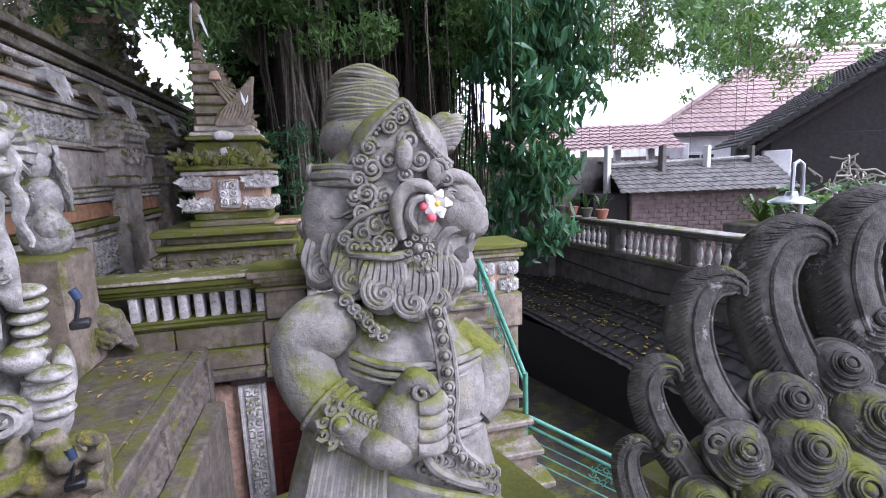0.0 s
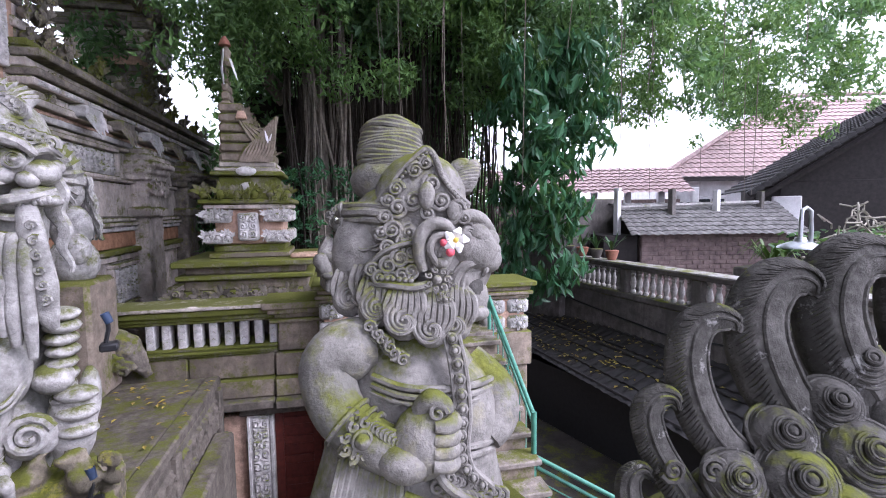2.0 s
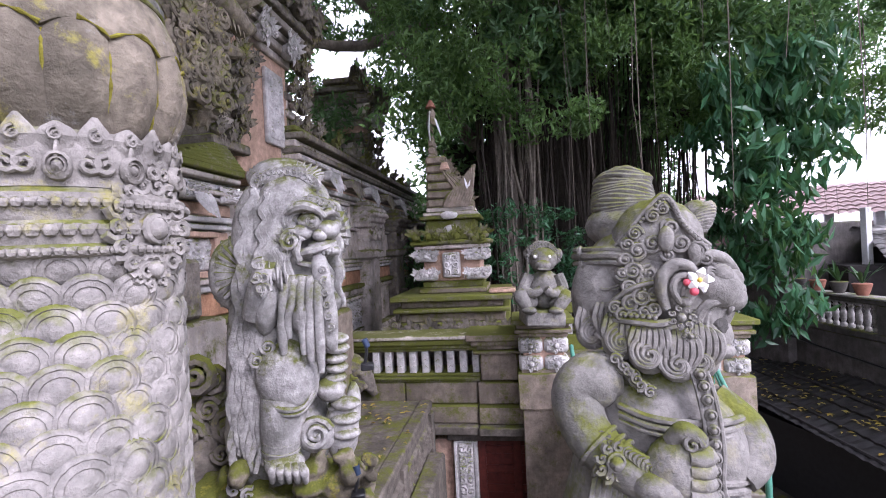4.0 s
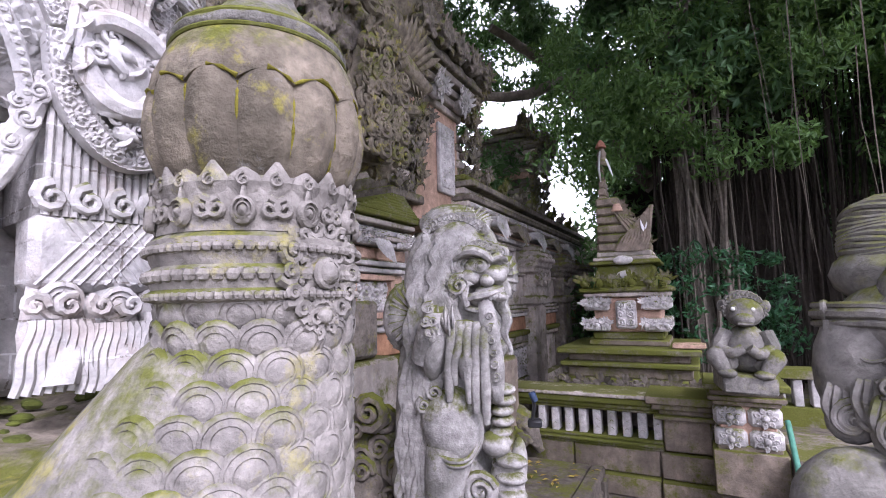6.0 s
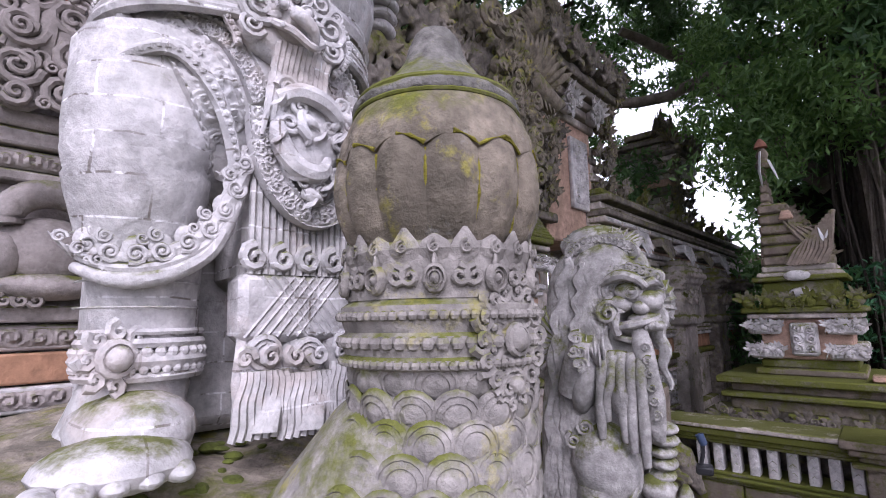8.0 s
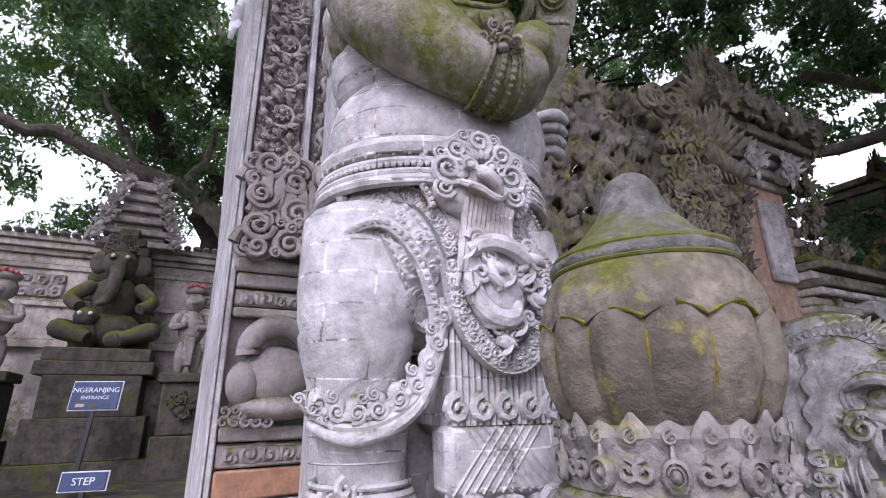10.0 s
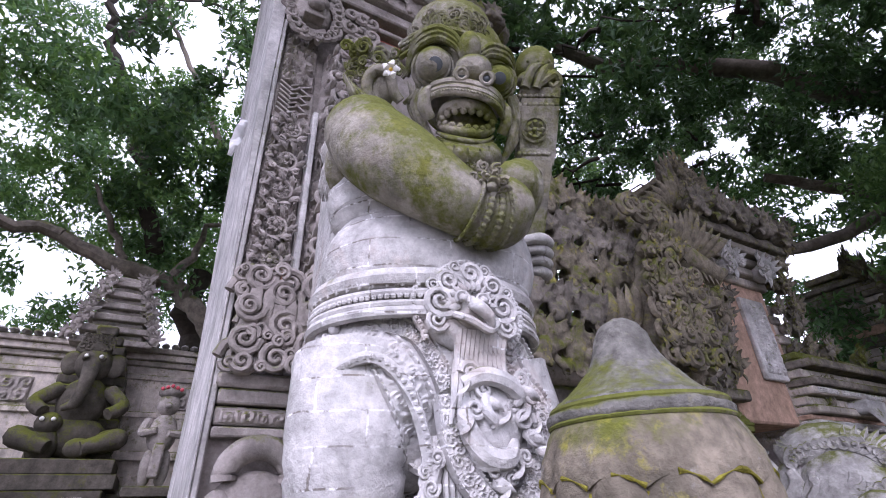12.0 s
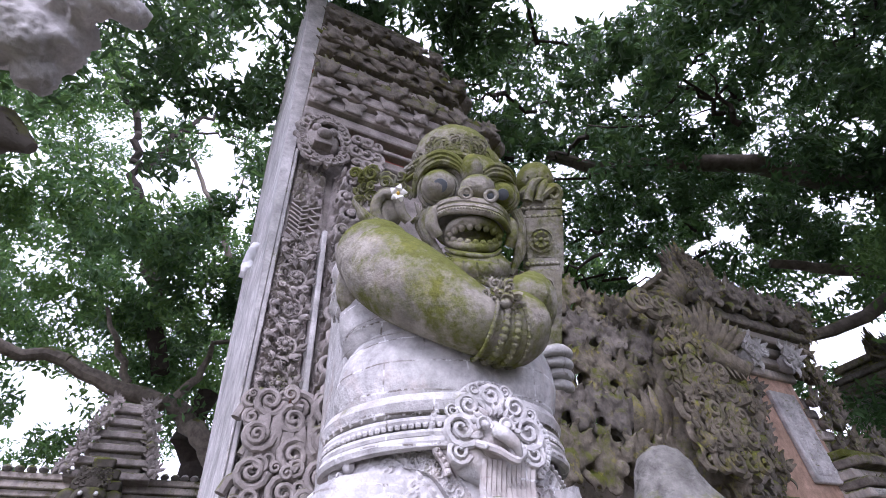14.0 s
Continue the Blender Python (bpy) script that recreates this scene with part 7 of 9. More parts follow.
H.tube(arc([hp(590, 362, 140), hp(606, 400, 138), hp(622, 436, 120)]), [3, 4, 3], 6)
# club: carved shaft in the fist
H.cur = 0
for k in range(4):
    H.tube(arc([hp(925, 532 + 19 * k, 70 - 4 * k), hp(950, 528 + 19 * k, 78 - 4 * k), hp(966, 536 + 19 * k, 56 - 4 * k), hp(962, 540 + 19 * k, 34)]), [8, 10, 9.5, 6], 10)
H.cur = 1


def club_block(y0, y1, w0, w1, z, d=30):
    """One block of the club, from one height to another, with its half widths."""
    lo, hi = hp(934 + (420 - y1) * 0.02, y1, z), hp(934 + (420 - y0) * 0.02, y0, z)
    v = []
    for c_, w_ in ((lo, w1), (hi, w0)):
        v += [c_ + np.array(o) for o in ((-w_, 0, -d), (w_, 0, -d), (w_, 0, d), (-w_, 0, d))]
        v += [c_ + np.array(o) for o in ((-w_ + 4, 0, -d - 3), (w_ - 4, 0, -d - 3), (w_ - 4, 0, d + 3), (-w_ + 4, 0, d + 3))]
    order = [4, 5, 1, 2, 6, 7, 3, 0]
    f = [(order[i], order[(i + 1) % 8], order[(i + 1) % 8] + 8, order[i] + 8) for i in range(8)] + [tuple(order[::-1]), tuple(o + 8 for o in order)]
    H.add(v, f)


club_block(392, 530, 27, 20, 18, 24)
for y0, y1, w, z in ((372, 386, 31, -16), (386, 400, 29, -12), (290, 300, 33, -46), (272, 288, 34, -50)):
    club_block(y0, y1, w, w, z, 33)
    for k in range(7):
        H.ell(hp(934 - w + 5 + k * (2 * w - 10) / 6.0, (y0 + y1) / 2, z + 36), (4.4, 4.4, 4), None, 8, 6)
club_block(302, 371, 34, 32, -32, 30)
for c, R in ((hp(934, 337, 2), 21), (hp(936, 418, 46), 14)):
    H.boss(c, XH, YH, R * 1.08, 4, ((1, 0), (1, 0.9), (0.86, 1.0), (0.84, 0.2), (0.0, 0.2)), 20)
    for k in range(8):
        a = 2 * np.pi * k / 8
        d = np.array((np.cos(a), np.sin(a), 0))
        H.tube([c + d * R * 0.2, c + d * R * 0.6 + (0, 0, 4), c + d * R * 0.82], [R * 0.08, R * 0.24, R * 0.12], 6, 0.5)
    H.ell(c + (0, 0, 3), R * 0.22, None, 10, 7)
H.ell(hp(930, 232, -62), (36, 38, 34), None, 20, 14).ell(hp(936, 255, -50), (40, 22, 36), None, 18, 10)
H.tube(arc([hp(938, 262, -14), hp(962, 244, -20), hp(972, 256, -24), hp(962, 264, -18), hp(956, 256, -14)]), [7, 9, 8, 6, 2], 8)
H.tube(arc([hp(915, 266, -14), hp(926, 236, -18), hp(944, 226, -24)]), [9, 9, 2], 8).tube(arc([hp(934, 268, -12), hp(944, 240, -18), hp(952, 228, -24)]), [8, 8, 2], 8)
for k in range(5):
    H.ell(hp(918 + 9 * k, 222 + 6 * (k % 2), -26), 3.4, None, 7, 5)
# head: skull, brow, eyes, snout
H.ell(hp(806, 262, -34), (84, 96, 70), None, 28, 18).ell(hp(800, 210, -58), (80, 62, 62), None, 24, 14)
for ex, ey, R, z, ir in ((757, 232, 38, 32, 12.5), (868, 254, 30, 20, 10.5)):
    H.ell(hp(ex, ey, z), (R * 0.8, R * 0.8, R * 0.72), None, 22, 14)
    c = hp(ex + 2, ey - 1, z + R * 0.56)
    for q, rr in ((0.46, 2.6), (0.62, 2.8), (0.8, 3.2), (0.98, 3.6)):
        a = np.linspace(0, 2 * np.pi, 40)
        H.tube(c + np.stack([R * q * np.cos(a), R * q * 0.96 * np.sin(a), -R * 0.72 * q * q + 0 * a], -1), rr, 7, 1.0, (0, 0, 1))
    H.cur = 2
    H.boss(c + (1, 1, 1), XH, (0, 0.97, 0.2), ir, 4, ((1, 0), (0.96, 0.8), (0.6, 1.0), (0.0, 1.1)), 18)
    H.cur = 1
for k in range(3):   # brow folds
    H.tube(arc([hp(712, 250 - 9 * k, 4), hp(728, 205 - 9 * k, 26), hp(762, 186 - 8 * k, 38), hp(792, 198 - 8 * k, 42), hp(806, 218 - 7 * k, 44)]), [4, 7, 7, 6, 3], 8)
    H.tube(arc([hp(838, 222 - 7 * k, 40), hp(856, 214 - 8 * k, 34), hp(882, 222 - 8 * k, 20), hp(896, 244 - 8 * k, 0)]), [3, 6, 6, 3], 8)
H.ell(hp(826, 238, 52), (30, 24, 26), None, 18, 12).ell(hp(806, 246, 58), (15, 14, 16)).ell(hp(850, 252, 54), (14, 13, 15)).ell(hp(818, 206, 36), (20, 30, 24), None, 16, 10)
for nx_, ny_ in ((806, 246), (849, 253)):   # nostrils: a rim round a dark disc that paints the hole's shade
    c = hp(nx_, ny_, 72)
    a = np.linspace(0, 2 * np.pi, 22)
    H.tube(c + np.stack([9 * np.cos(a), 9 * np.sin(a), 0 * a], -1), 3.4, 7, 1.0, (0, 0, 1))
    H.cur = 2
    H.ell(c + (0, 0, -2), (7, 7, 3), None, 12, 6)
    H.cur = 1
# upper jaw, gums and teeth over the open mouth
lipu = arc([hp(744, 312, 34), hp(752, 286, 52), hp(784, 276, 72), hp(826, 280, 80), hp(862, 294, 70), hp(878, 318, 44), hp(880, 340, 26)], 40)
H.tube(lipu, [4, 5, 6, 6, 6, 5, 4], 9).tube(lipu + (0, 8, -3), [4, 5, 6, 6, 5, 4], 8).tube(lipu + (0, 17, -12), [4, 8, 9, 9, 8, 5], 8).beads(lipu + (0, 3, 5), 2.6, 2.0)
gum = arc([hp(768, 326, 40), hp(780, 304, 56), hp(812, 296, 66), hp(846, 304, 60), hp(864, 326, 42)], 30)
H.tube(gum, [6, 9, 10, 9, 6], 9)
for k in range(2, 29, 3):
    H.ell(gum[k] + (0, -9, 2), (6.4, 8, 5.4), None, 10, 8)
low_ = arc([hp(764, 336, 36), hp(784, 344, 62), hp(816, 350, 76), hp(846, 352, 64), hp(862, 342, 44)], 30)
H.tube(low_ + (0, 6, -4), [5, 8, 9, 8, 5], 9)
for k in range(3, 28, 3):
    H.ell(low_[k] + (0, 13, -2), (6, 6.5, 5), None, 10, 8)
for k, (dy, r) in enumerate(((-8, 5), (-16, 4), (-30, 15), (-44, 12))):
    H.tube(low_ + (0, dy, 2 - 5 * (k > 2)), [r * 0.5, r, r, r, r * 0.5], 10)
for k in range(5):   # joints of the chin plates
    H.tube([low_[5 + 5 * k] + (0, -20, 17), low_[5 + 5 * k] + (0, -42, 14)], 1.8, 5)
H.ell(hp(812, 336, 22), (48, 26, 30), None, 18, 10).ell(hp(818, 385, 36), (58, 36, 48), None, 20, 12)
for k in range(17):   # beard curls
    t = k / 16
    c = hp(772 + 122 * t, 372 + 44 * t - 14 * np.sin(np.pi * t) + 22 * np.sin(np.pi * t), 70 + 26 * np.sin(np.pi * t) - 30 * t)
    H.curl(c, 9.5, XH, YH, 1.4, 0.36, 90, 6, 14, 0.4)
    H.ell(c + (0, -4, -3), (8, 6, 8), None, 9, 6)
# fangs, cheek folds, side leaves
H.tube(arc([hp(752, 322, 52), hp(742, 302, 56), hp(744, 278, 54), hp(752, 266, 50)]), [10, 12, 9, 2], 9)
H.tube(arc([hp(876, 346, 36), hp(884, 326, 38), hp(884, 304, 34), hp(876, 292, 32)]), [9, 10, 8, 2], 9)
for k in range(3):
    H.tube(arc([hp(742 - 9 * k, 268 + 4 * k, 40 - 10 * k), hp(730 - 6 * k, 300, 34 - 8 * k), hp(744 - 4 * k, 336, 38 - 8 * k), hp(768 - 4 * k, 372, 50 - 8 * k)]), [5, 7, 7, 3], 8)
    H.tube(arc([hp(886 + 5 * k, 280, 14 - 8 * k), hp(898 + 4 * k, 316, 8 - 8 * k), hp(892 + 4 * k, 356, 14 - 8 * k), hp(878, 396, 30)]), [5, 7, 7, 3], 8)
for k in range(6):
    H.flame(hp(726 - 4 * k, 296, 22), hp(712 + 6 * k, 258 + 3 * k, 18), 6, (0, 0, 8))
    H.flame(hp(624 + 8 * k, 300, 70), hp(602 + 8 * k, 244 + 9 * k, 60), 8, (0, 0, 12))
H.tube(arc([hp(648, 296, 50), hp(642, 262, 48), hp(658, 240, 46), hp(680, 248, 44), hp(688, 276, 42), hp(700, 292, 40)]), [9, 10, 10, 10, 9, 8], 10)
H.tube(arc([hp(660, 290, 46), hp(658, 268, 44), hp(668, 256, 42), hp(676, 272, 42)]), [5, 6, 6, 4], 8)
H.ell(hp(668, 272, 30), (24, 30, 18), None, 14, 10)
# crown: banded dome with scrolls and a leaf comb
H.ell(hp(786, 176, -66), (74, 56, 66), None, 24, 14).ell(hp(784, 152, -92), (46, 34, 46), None, 20, 12)
for k, (y, r) in enumerate(((206, 5), (197, 4), (186, 6))):
    H.tube(arc([hp(700, y + 12, -30), hp(730, y - 6, 6), hp(772, y - 14, 22), hp(812, y - 6, 20), hp(850, y + 14, -6)]), r, 8)
for k in range(24):
    t = k / 23
    H.ell(hp(706 + 140 * t, 196 + 8 * t - 22 * np.sin(np.pi * t), 4 + 26 * np.sin(np.pi * t) - 30 * abs(t - 0.5)), 4, None, 7, 5)
rg = random.Random(5)
for k in range(110):
    a, q = rg.uniform(0.0, 3.1), rg.uniform(0.1, 1.0)
    x_, y_ = 786 + 66 * q * np.cos(a), 184 - 46 * q * np.sin(a)
    zz = -66 + 66 * np.sqrt(max(0.02, 1 - ((x_ - 786) / 76) ** 2 - ((y_ - 176) / 58) ** 2))
    H.curl(hp(x_, y_, zz + 9), rg.uniform(7, 12), XH, YH, 1.6, 0.3, rg.uniform(0, 360), 6, 14, 0.3)
for k in range(9):
    H.flame(hp(838 + 4 * k, 196 + 5 * k, -20 - 4 * k), hp(852 + 4.5 * k, 160 + 7 * k, -34 - 4 * k), 6.5, (0, 0, 8))
H.boss(hp(798, 178, 0), XH, (0, 0.9, 0.3), 14, 5)
# foliage and hanging hair behind the ear
for k in range(34):
    H.curl(hp(rg.uniform(606, 704), rg.uniform(196, 262), rg.uniform(-30, 10)), rg.uniform(8, 14), XH, YH, 1.4, 0.36, rg.uniform(0, 360), 5, 12, 0.5)
H.cur = 0
for k in range(16):
    H.tube(wavy(hp(612 - 2.4 * k, 306 + 2 * k, 80 - 3 * k), hp(584 - 1.6 * k, 440 + 9 * (k % 4), 86 - 4 * k), 4, 2.2, 20), [5, 6.5, 6, 2], 7)
GF = pose(-2.95, 0.75, 1.2, 0, 0, 65.8)
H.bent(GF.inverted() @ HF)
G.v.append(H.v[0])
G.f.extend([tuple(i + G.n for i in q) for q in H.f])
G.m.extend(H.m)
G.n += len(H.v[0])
solo("guardian_statue", G, (S_GUARD, S_HEAD, M_EYE_NOSTRIL), "tall pale carved stone guardian holding a club, mossy head", "statue", frm=GF)


def frangipani(at, R, u, w, name_label, pinkish=False):
    t = thing("flower", at, name_label, "flower", "flowers behind statue ears")
    u, w = np.asarray(u, float), np.asarray(w, float)
    nr = np.cross(u, w)
    for i in range(5):
        a = 2 * np.pi * i / 5
        d = np.cos(a) * u + np.sin(a) * w
        s = np.cross(nr, d)
        m = Mesh().tube([np.asarray(at) + d * R * 0.1, np.asarray(at) + d * R * 0.55 + nr * R * 0.25 + s * R * 0.1, np.asarray(at) + d * R + nr * R * 0.12], [R * 0.12, R * 0.36, R * 0.1], 8, 0.3, nr)
        part("petal", m, M_PETAL, t)
    part("heart", Mesh().ell(np.asarray(at) + nr * R * 0.1, R * 0.2), M_YELLOW, t)
    if pinkish:
        part("red_petal", Mesh().ell(np.asarray(at) + (-0.4 * u - 0.9 * w) * R, R * 0.35).ell(np.asarray(at) + (-0.9 * u - 0.2 * w) * R, R * 0.3), M_PINKPETAL, t)


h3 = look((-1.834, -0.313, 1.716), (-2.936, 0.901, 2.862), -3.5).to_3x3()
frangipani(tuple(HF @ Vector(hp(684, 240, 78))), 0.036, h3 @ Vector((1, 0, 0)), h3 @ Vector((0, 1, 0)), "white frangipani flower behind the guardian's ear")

# ---- serpent tail with a lotus-bud finial ----
TX, TY = -2.25, 0.68
tail = thing("serpent_tail", (TX, TY, -0.38), "scaly stone serpent tail ending in a ribbed bud finial", "statue")
K = 64
prof = [(0.155, 1.53, 0), (0.178, 1.565, 1), (0.196, 1.61, 1), (0.203, 1.655, 1), (0.2, 1.70, 1), (0.188, 1.75, 1), (0.165, 1.80, 0.6)]
part("bud", Mesh().lathe(prof, 156, (TX, TY, 0), 13, 0.09), S_BULB, tail, "ribbed brown bud with yellow lichen")
m = Mesh()
for i in range(13):
    a = 2 * np.pi * i / 13
    d = np.array((np.cos(a), np.sin(a), 0))
    m.tube(arc([np.array((TX, TY, z)) + d * (r * 0.985) for r, z in ((0.172, 1.555), (0.196, 1.61), (0.203, 1.655), (0.199, 1.70))]), [0.004, 0.006, 0.004], 5)
part("rib_band", m, S_BULB, tail)
m = Mesh()
g = np.arange(104) * 2 * np.pi / 104
sc = np.abs(np.cos(g * 13 / 2))
lob = 1 + 0.07 * (sc - 0.5)
rows_ = [(0.190 * lob, 1.702 + 0.018 * sc), ((0.2045 - 0.008 * sc) * lob, 1.705 + 0.018 * sc), ((0.2045 - 0.009 * sc) * lob, 1.716 + 0.016 * sc), (0.196 * (0.3 * lob + 0.7), 1.745 + 0.014 * sc), (0.190 + 0 * sc, 1.772 + 0 * sc), (0.179 + 0 * sc, 1.80 + 0 * sc), (0.166 + 0 * sc, 1.822 + 0 * sc)]
v = np.concatenate([np.stack([TX + r * np.cos(g), TY + r * np.sin(g), z], -1) for r, z in rows_])
m.add(v, [(j * 104 + i, j * 104 + (i + 1) % 104, (j + 1) * 104 + (i + 1) % 104, (j + 1) * 104 + i) for j in range(6) for i in range(104)])
part("petal_collar", m, S_BULB, tail, "scalloped mossy petal rim", smooth=70)
m = Mesh()
rl = random.Random(3)
eg = np.stack([TX + (0.2045 - 0.008 * sc) * lob * np.cos(g), TY + (0.2045 - 0.008 * sc) * lob * np.sin(g), 1.707 + 0.018 * sc], -1)
for i in range(0, 104, 4):
    if rl.random() < 0.6:
        w = [rl.uniform(0.0005, 0.006) for _ in range(5)]
        m.tube(np.concatenate([eg, eg])[i:i + 5], w, 6)
for i in range(13):
    a = 2 * np.pi * (i + 0.5) / 13
    d = np.array((np.cos(a), np.sin(a), 0))
    z = np.linspace(1.70, 1.70 - rl.uniform(0.04, 0.15), 9)
    r = np.interp(z, [1.53, 1.565, 1.61, 1.655, 1.70], [0.155, 0.178, 0.196, 0.203, 0.2]) * 0.944
    m.tube(np.stack([TX + r * d[0], TY + r * d[1], z], -1), [rl.uniform(0.001, 0.006) for _ in range(9)], 6)
tagged(part("lichen_growth", m, M_LICHEN, tail, "yellow-green lichen along the petal edges"), kind="stuff")
m = Mesh().tube(ring((TX, TY, 1.846), 0.163, 0.163, 48), 0.0075, 7).tube(ring((TX, TY, 1.818), 0.171, 0.171, 48), 0.005, 6)
part("moss_ring", m, S_MOSSY, tail, "mossy ring under the cap")
part("cap", Mesh().lathe([(0.172, 1.818), (0.176, 1.825), (0.176, 1.838), (0.165, 1.844), (0.158, 1.846), (0.158, 1.858), (0.146, 1.866), (0.122, 1.882), (0.102, 1.905), (0.08, 1.93), (0.066, 1.96), (0.055, 1.995), (0.042, 2.02), (0.02, 2.033), (0.0, 2.035)], 48, (TX, TY, 0)), S_CAP, tail, "smooth grey bell-shaped cap", voxel=0.004, worn=0.012, grit=0.005)
m = Mesh()
for i in range(22):
    a = 2 * np.pi * i / 22
    d = np.array((np.cos(a), np.sin(a), 0))
    s = np.array((-np.sin(a), np.cos(a), 0))
    c0 = np.array((TX, TY, 0)) + d * 0.186
    if i % 2 == 0:
        m.boss(c0 + (0, 0, 1.478), s, (0, 0, 1.25), 0.021, 0.016).flame(c0 + (0, 0, 1.485), c0 + d * 0.004 + (0, 0, 1.528), 0.012, (0, 0, 0), 0.6)
    else:
        m.curl(c0 + s * 0.013 + (0, 0, 1.482), 0.019, s, Z3, 1.3, 0.4, 90, 6, 12, 0.3).curl(c0 - s * 0.013 + (0, 0, 1.482), 0.019, -s, Z3, 1.3, 0.4, 90, 6, 12, -0.3)
    m.tube([c0 - d * 0.014 + (0, 0, 1.505), c0 - d * 0.004 + (0, 0, 1.53), c0 - d * 0.006 + (0, 0, 1.543), c0 - d * 0.002 + (0, 0, 1.553 + 0.012 * (i % 2))], [0.026, 0.029, 0.021, 0.004], 9, 0.4, d)
    m.curl(c0 + d * 0.006 + (0, 0, 1.53), 0.013, s, Z3, 1.3, 0.26, 90, 5, 12, 0.2)
m.lathe([(0.165, 1.44), (0.182, 1.446), (0.184, 1.53), (0.168, 1.545)], 40, (TX, TY, 0))
tagged(part("lotus_band", m, S_TAIL, tail, "carved lotus petal band"), kind="stuff")
m = Mesh().lathe([(0.17, 1.325), (0.19, 1.33), (0.192, 1.345), (0.186, 1.35), (0.19, 1.362), (0.192, 1.384), (0.186, 1.39), (0.19, 1.40), (0.195, 1.42), (0.195, 1.435), (0.18, 1.445)], 48, (TX, TY, 0))
m.beads(ring((TX, TY, 1.373), 0.192, 0.192, 60), 0.0125, 1.9).beads(ring((TX, TY, 1.338), 0.193, 0.193, 60), 0.008, 1.9).beads(ring((TX, TY, 1.418), 0.197, 0.197, 60), 0.009, 1.9)
tagged(part("bead_band", m, S_TAIL, tail, "ring of carved stone beads"), kind="stuff")
m = Mesh()
fd = np.array((0.42, -0.72, 0)) / np.linalg.norm((0.42, -0.72, 0))
fa = np.radians(-22)
fd = np.array((np.cos(fa), np.sin(fa), 0))
fs = np.array((-fd[1], fd[0], 0))
fc = np.array((TX, TY, 1.375)) + fd * 0.192
m.rosette(fc - fd * 0.012, 0.07, fs, Z3, 9).boss(fc + fd * 0.004, fs, Z3, 0.03, 0.012)
m.rosette(fc + (0, 0, -0.075) - fd * 0.01, 0.045, fs, Z3, 7)
for i in range(14):
    a = 2 * np.pi * i / 14
    m.curl(fc + 0.072 * np.cos(a) * fs + np.array((0, 0, 0.082 * np.sin(a))) - fd * 0.012, 0.022, fs, Z3, 1.3, 0.4, 30 * i, 5, 11, 0.5)
part("flower_boss", m, S_TAIL, tail, "carved flower ornament")
# tapered scaly body
cz = np.linspace(1.37, -0.38, 16)
cz = np.r_[np.linspace(1.37, 0.62, 16), -0.38]
flare = np.clip(1.24 - cz, 0, 0.5)
cx, cy = TX - 0.33 * flare, TY + 0.01 - 0.16 * flare
rr = 0.176 + 0.36 * flare
m = Mesh().tube(np.stack([cx, cy, cz], -1), rr, 36)
part("body", m, S_TAIL, tail, "serpent body")
m = Mesh()
ss = ((1, 0), (0.95, 0.35), (0.82, 0.6), (0.78, 0.42), (0.56, 0.75), (0.52, 0.55), (0.3, 0.95), (0.0, 1.0))
for j in range(18):
    z = 1.305 - 0.048 * j
    x, y, r = np.interp(-z, -cz, cx), np.interp(-z, -cz, cy), np.interp(-z, -cz, rr)
    n = round(2 * np.pi * r / (0.07 + 0.0012 * j))
    for i in range(n):
        a = 2 * np.pi * (i + 0.5 * (j % 2)) / n
        d = np.array((np.cos(a), np.sin(a), 0))
        s = np.array((-np.sin(a), np.cos(a), 0))
        w = np.array((0, 0, 0.96)) + d * (0.26 if j < 2 else -0.05)
        m.boss(np.array((x, y, z)) + d * (r - 0.004), s, w, 0.043 + 0.0012 * j, 0.013 + 0.003 * ((i * 7 + j * 3) % 3), ss, 16)
tagged(part("scale_cover", m, S_TAIL, tail, "overlapping grooved scales"), kind="stuff")
# ---- demon guardian with a topknot ----
B = Mesh()


def bp(px, py, z=0.0):
    s = 1 - z / 847.0
    return np.array(((px - 784.0) * s + 104.0, (441.0 - py) * s + 9.0, z))


XB, YB = (1, 0, 0), (0, 1, 0)
# topknots of wound hair
for i in range(18):
    y = 250 - 7.6 * i
    s = i / 17
    r = 52 + 12 * np.sin(np.pi * min(1, s * 1.15)) if s < 0.8 else 60 * np.sqrt(max(0.05, 1 - ((s - 0.78) / 0.24) ** 2))
    a = np.linspace(0, 2 * np.pi, 30)
    B.tube(np.stack([642 - 680 + r * np.cos(a), 450 - y + 3 * np.sin(3 * a + i), r * 0.9 * np.sin(a) - 20], -1), 5.2, 6, 1.0, YB)
B.ell(bp(642, 190, -20), (58, 76, 52), None, 18, 12)
for i in range(10):
    s = i / 9
    r = 34 * np.sqrt(max(0.06, 1 - (s - 0.35) ** 2 * 1.8))
    a = np.linspace(0, 2 * np.pi, 22)
    B.tube(np.stack([775 - 680 + 24 * s + r * np.cos(a) * 0.95, 450 - 268 + 62 * s + r * 0.35 * np.cos(a), r * np.sin(a) - 25], -1), 5, 6, 1.0, YB)
B.ell(bp(787, 235, -25), (33, 38, 30))
# skull, neck and jaw
B.ell(bp(690, 345, -10), (125, 105, 92), None, 24, 16).ell(bp(610, 400, -15), (72, 110, 85), None, 20, 12).ell(bp(640, 250, -20), (75, 50, 65))
B.ell(bp(760, 400, 0), (90, 95, 72), None, 22, 14).ell(bp(795, 470, 10), (48, 45, 48)).ell(bp(720, 490, -10), (100, 80, 80))
# head band and back of the head
for y, r in ((296, 6), (310, 9), (326, 6)):
    B.tube(arc([bp(548, y + 5, -30), bp(562, y + 2, 40), bp(605, y, 72), bp(650, y + 6, 84)]), r, 7)
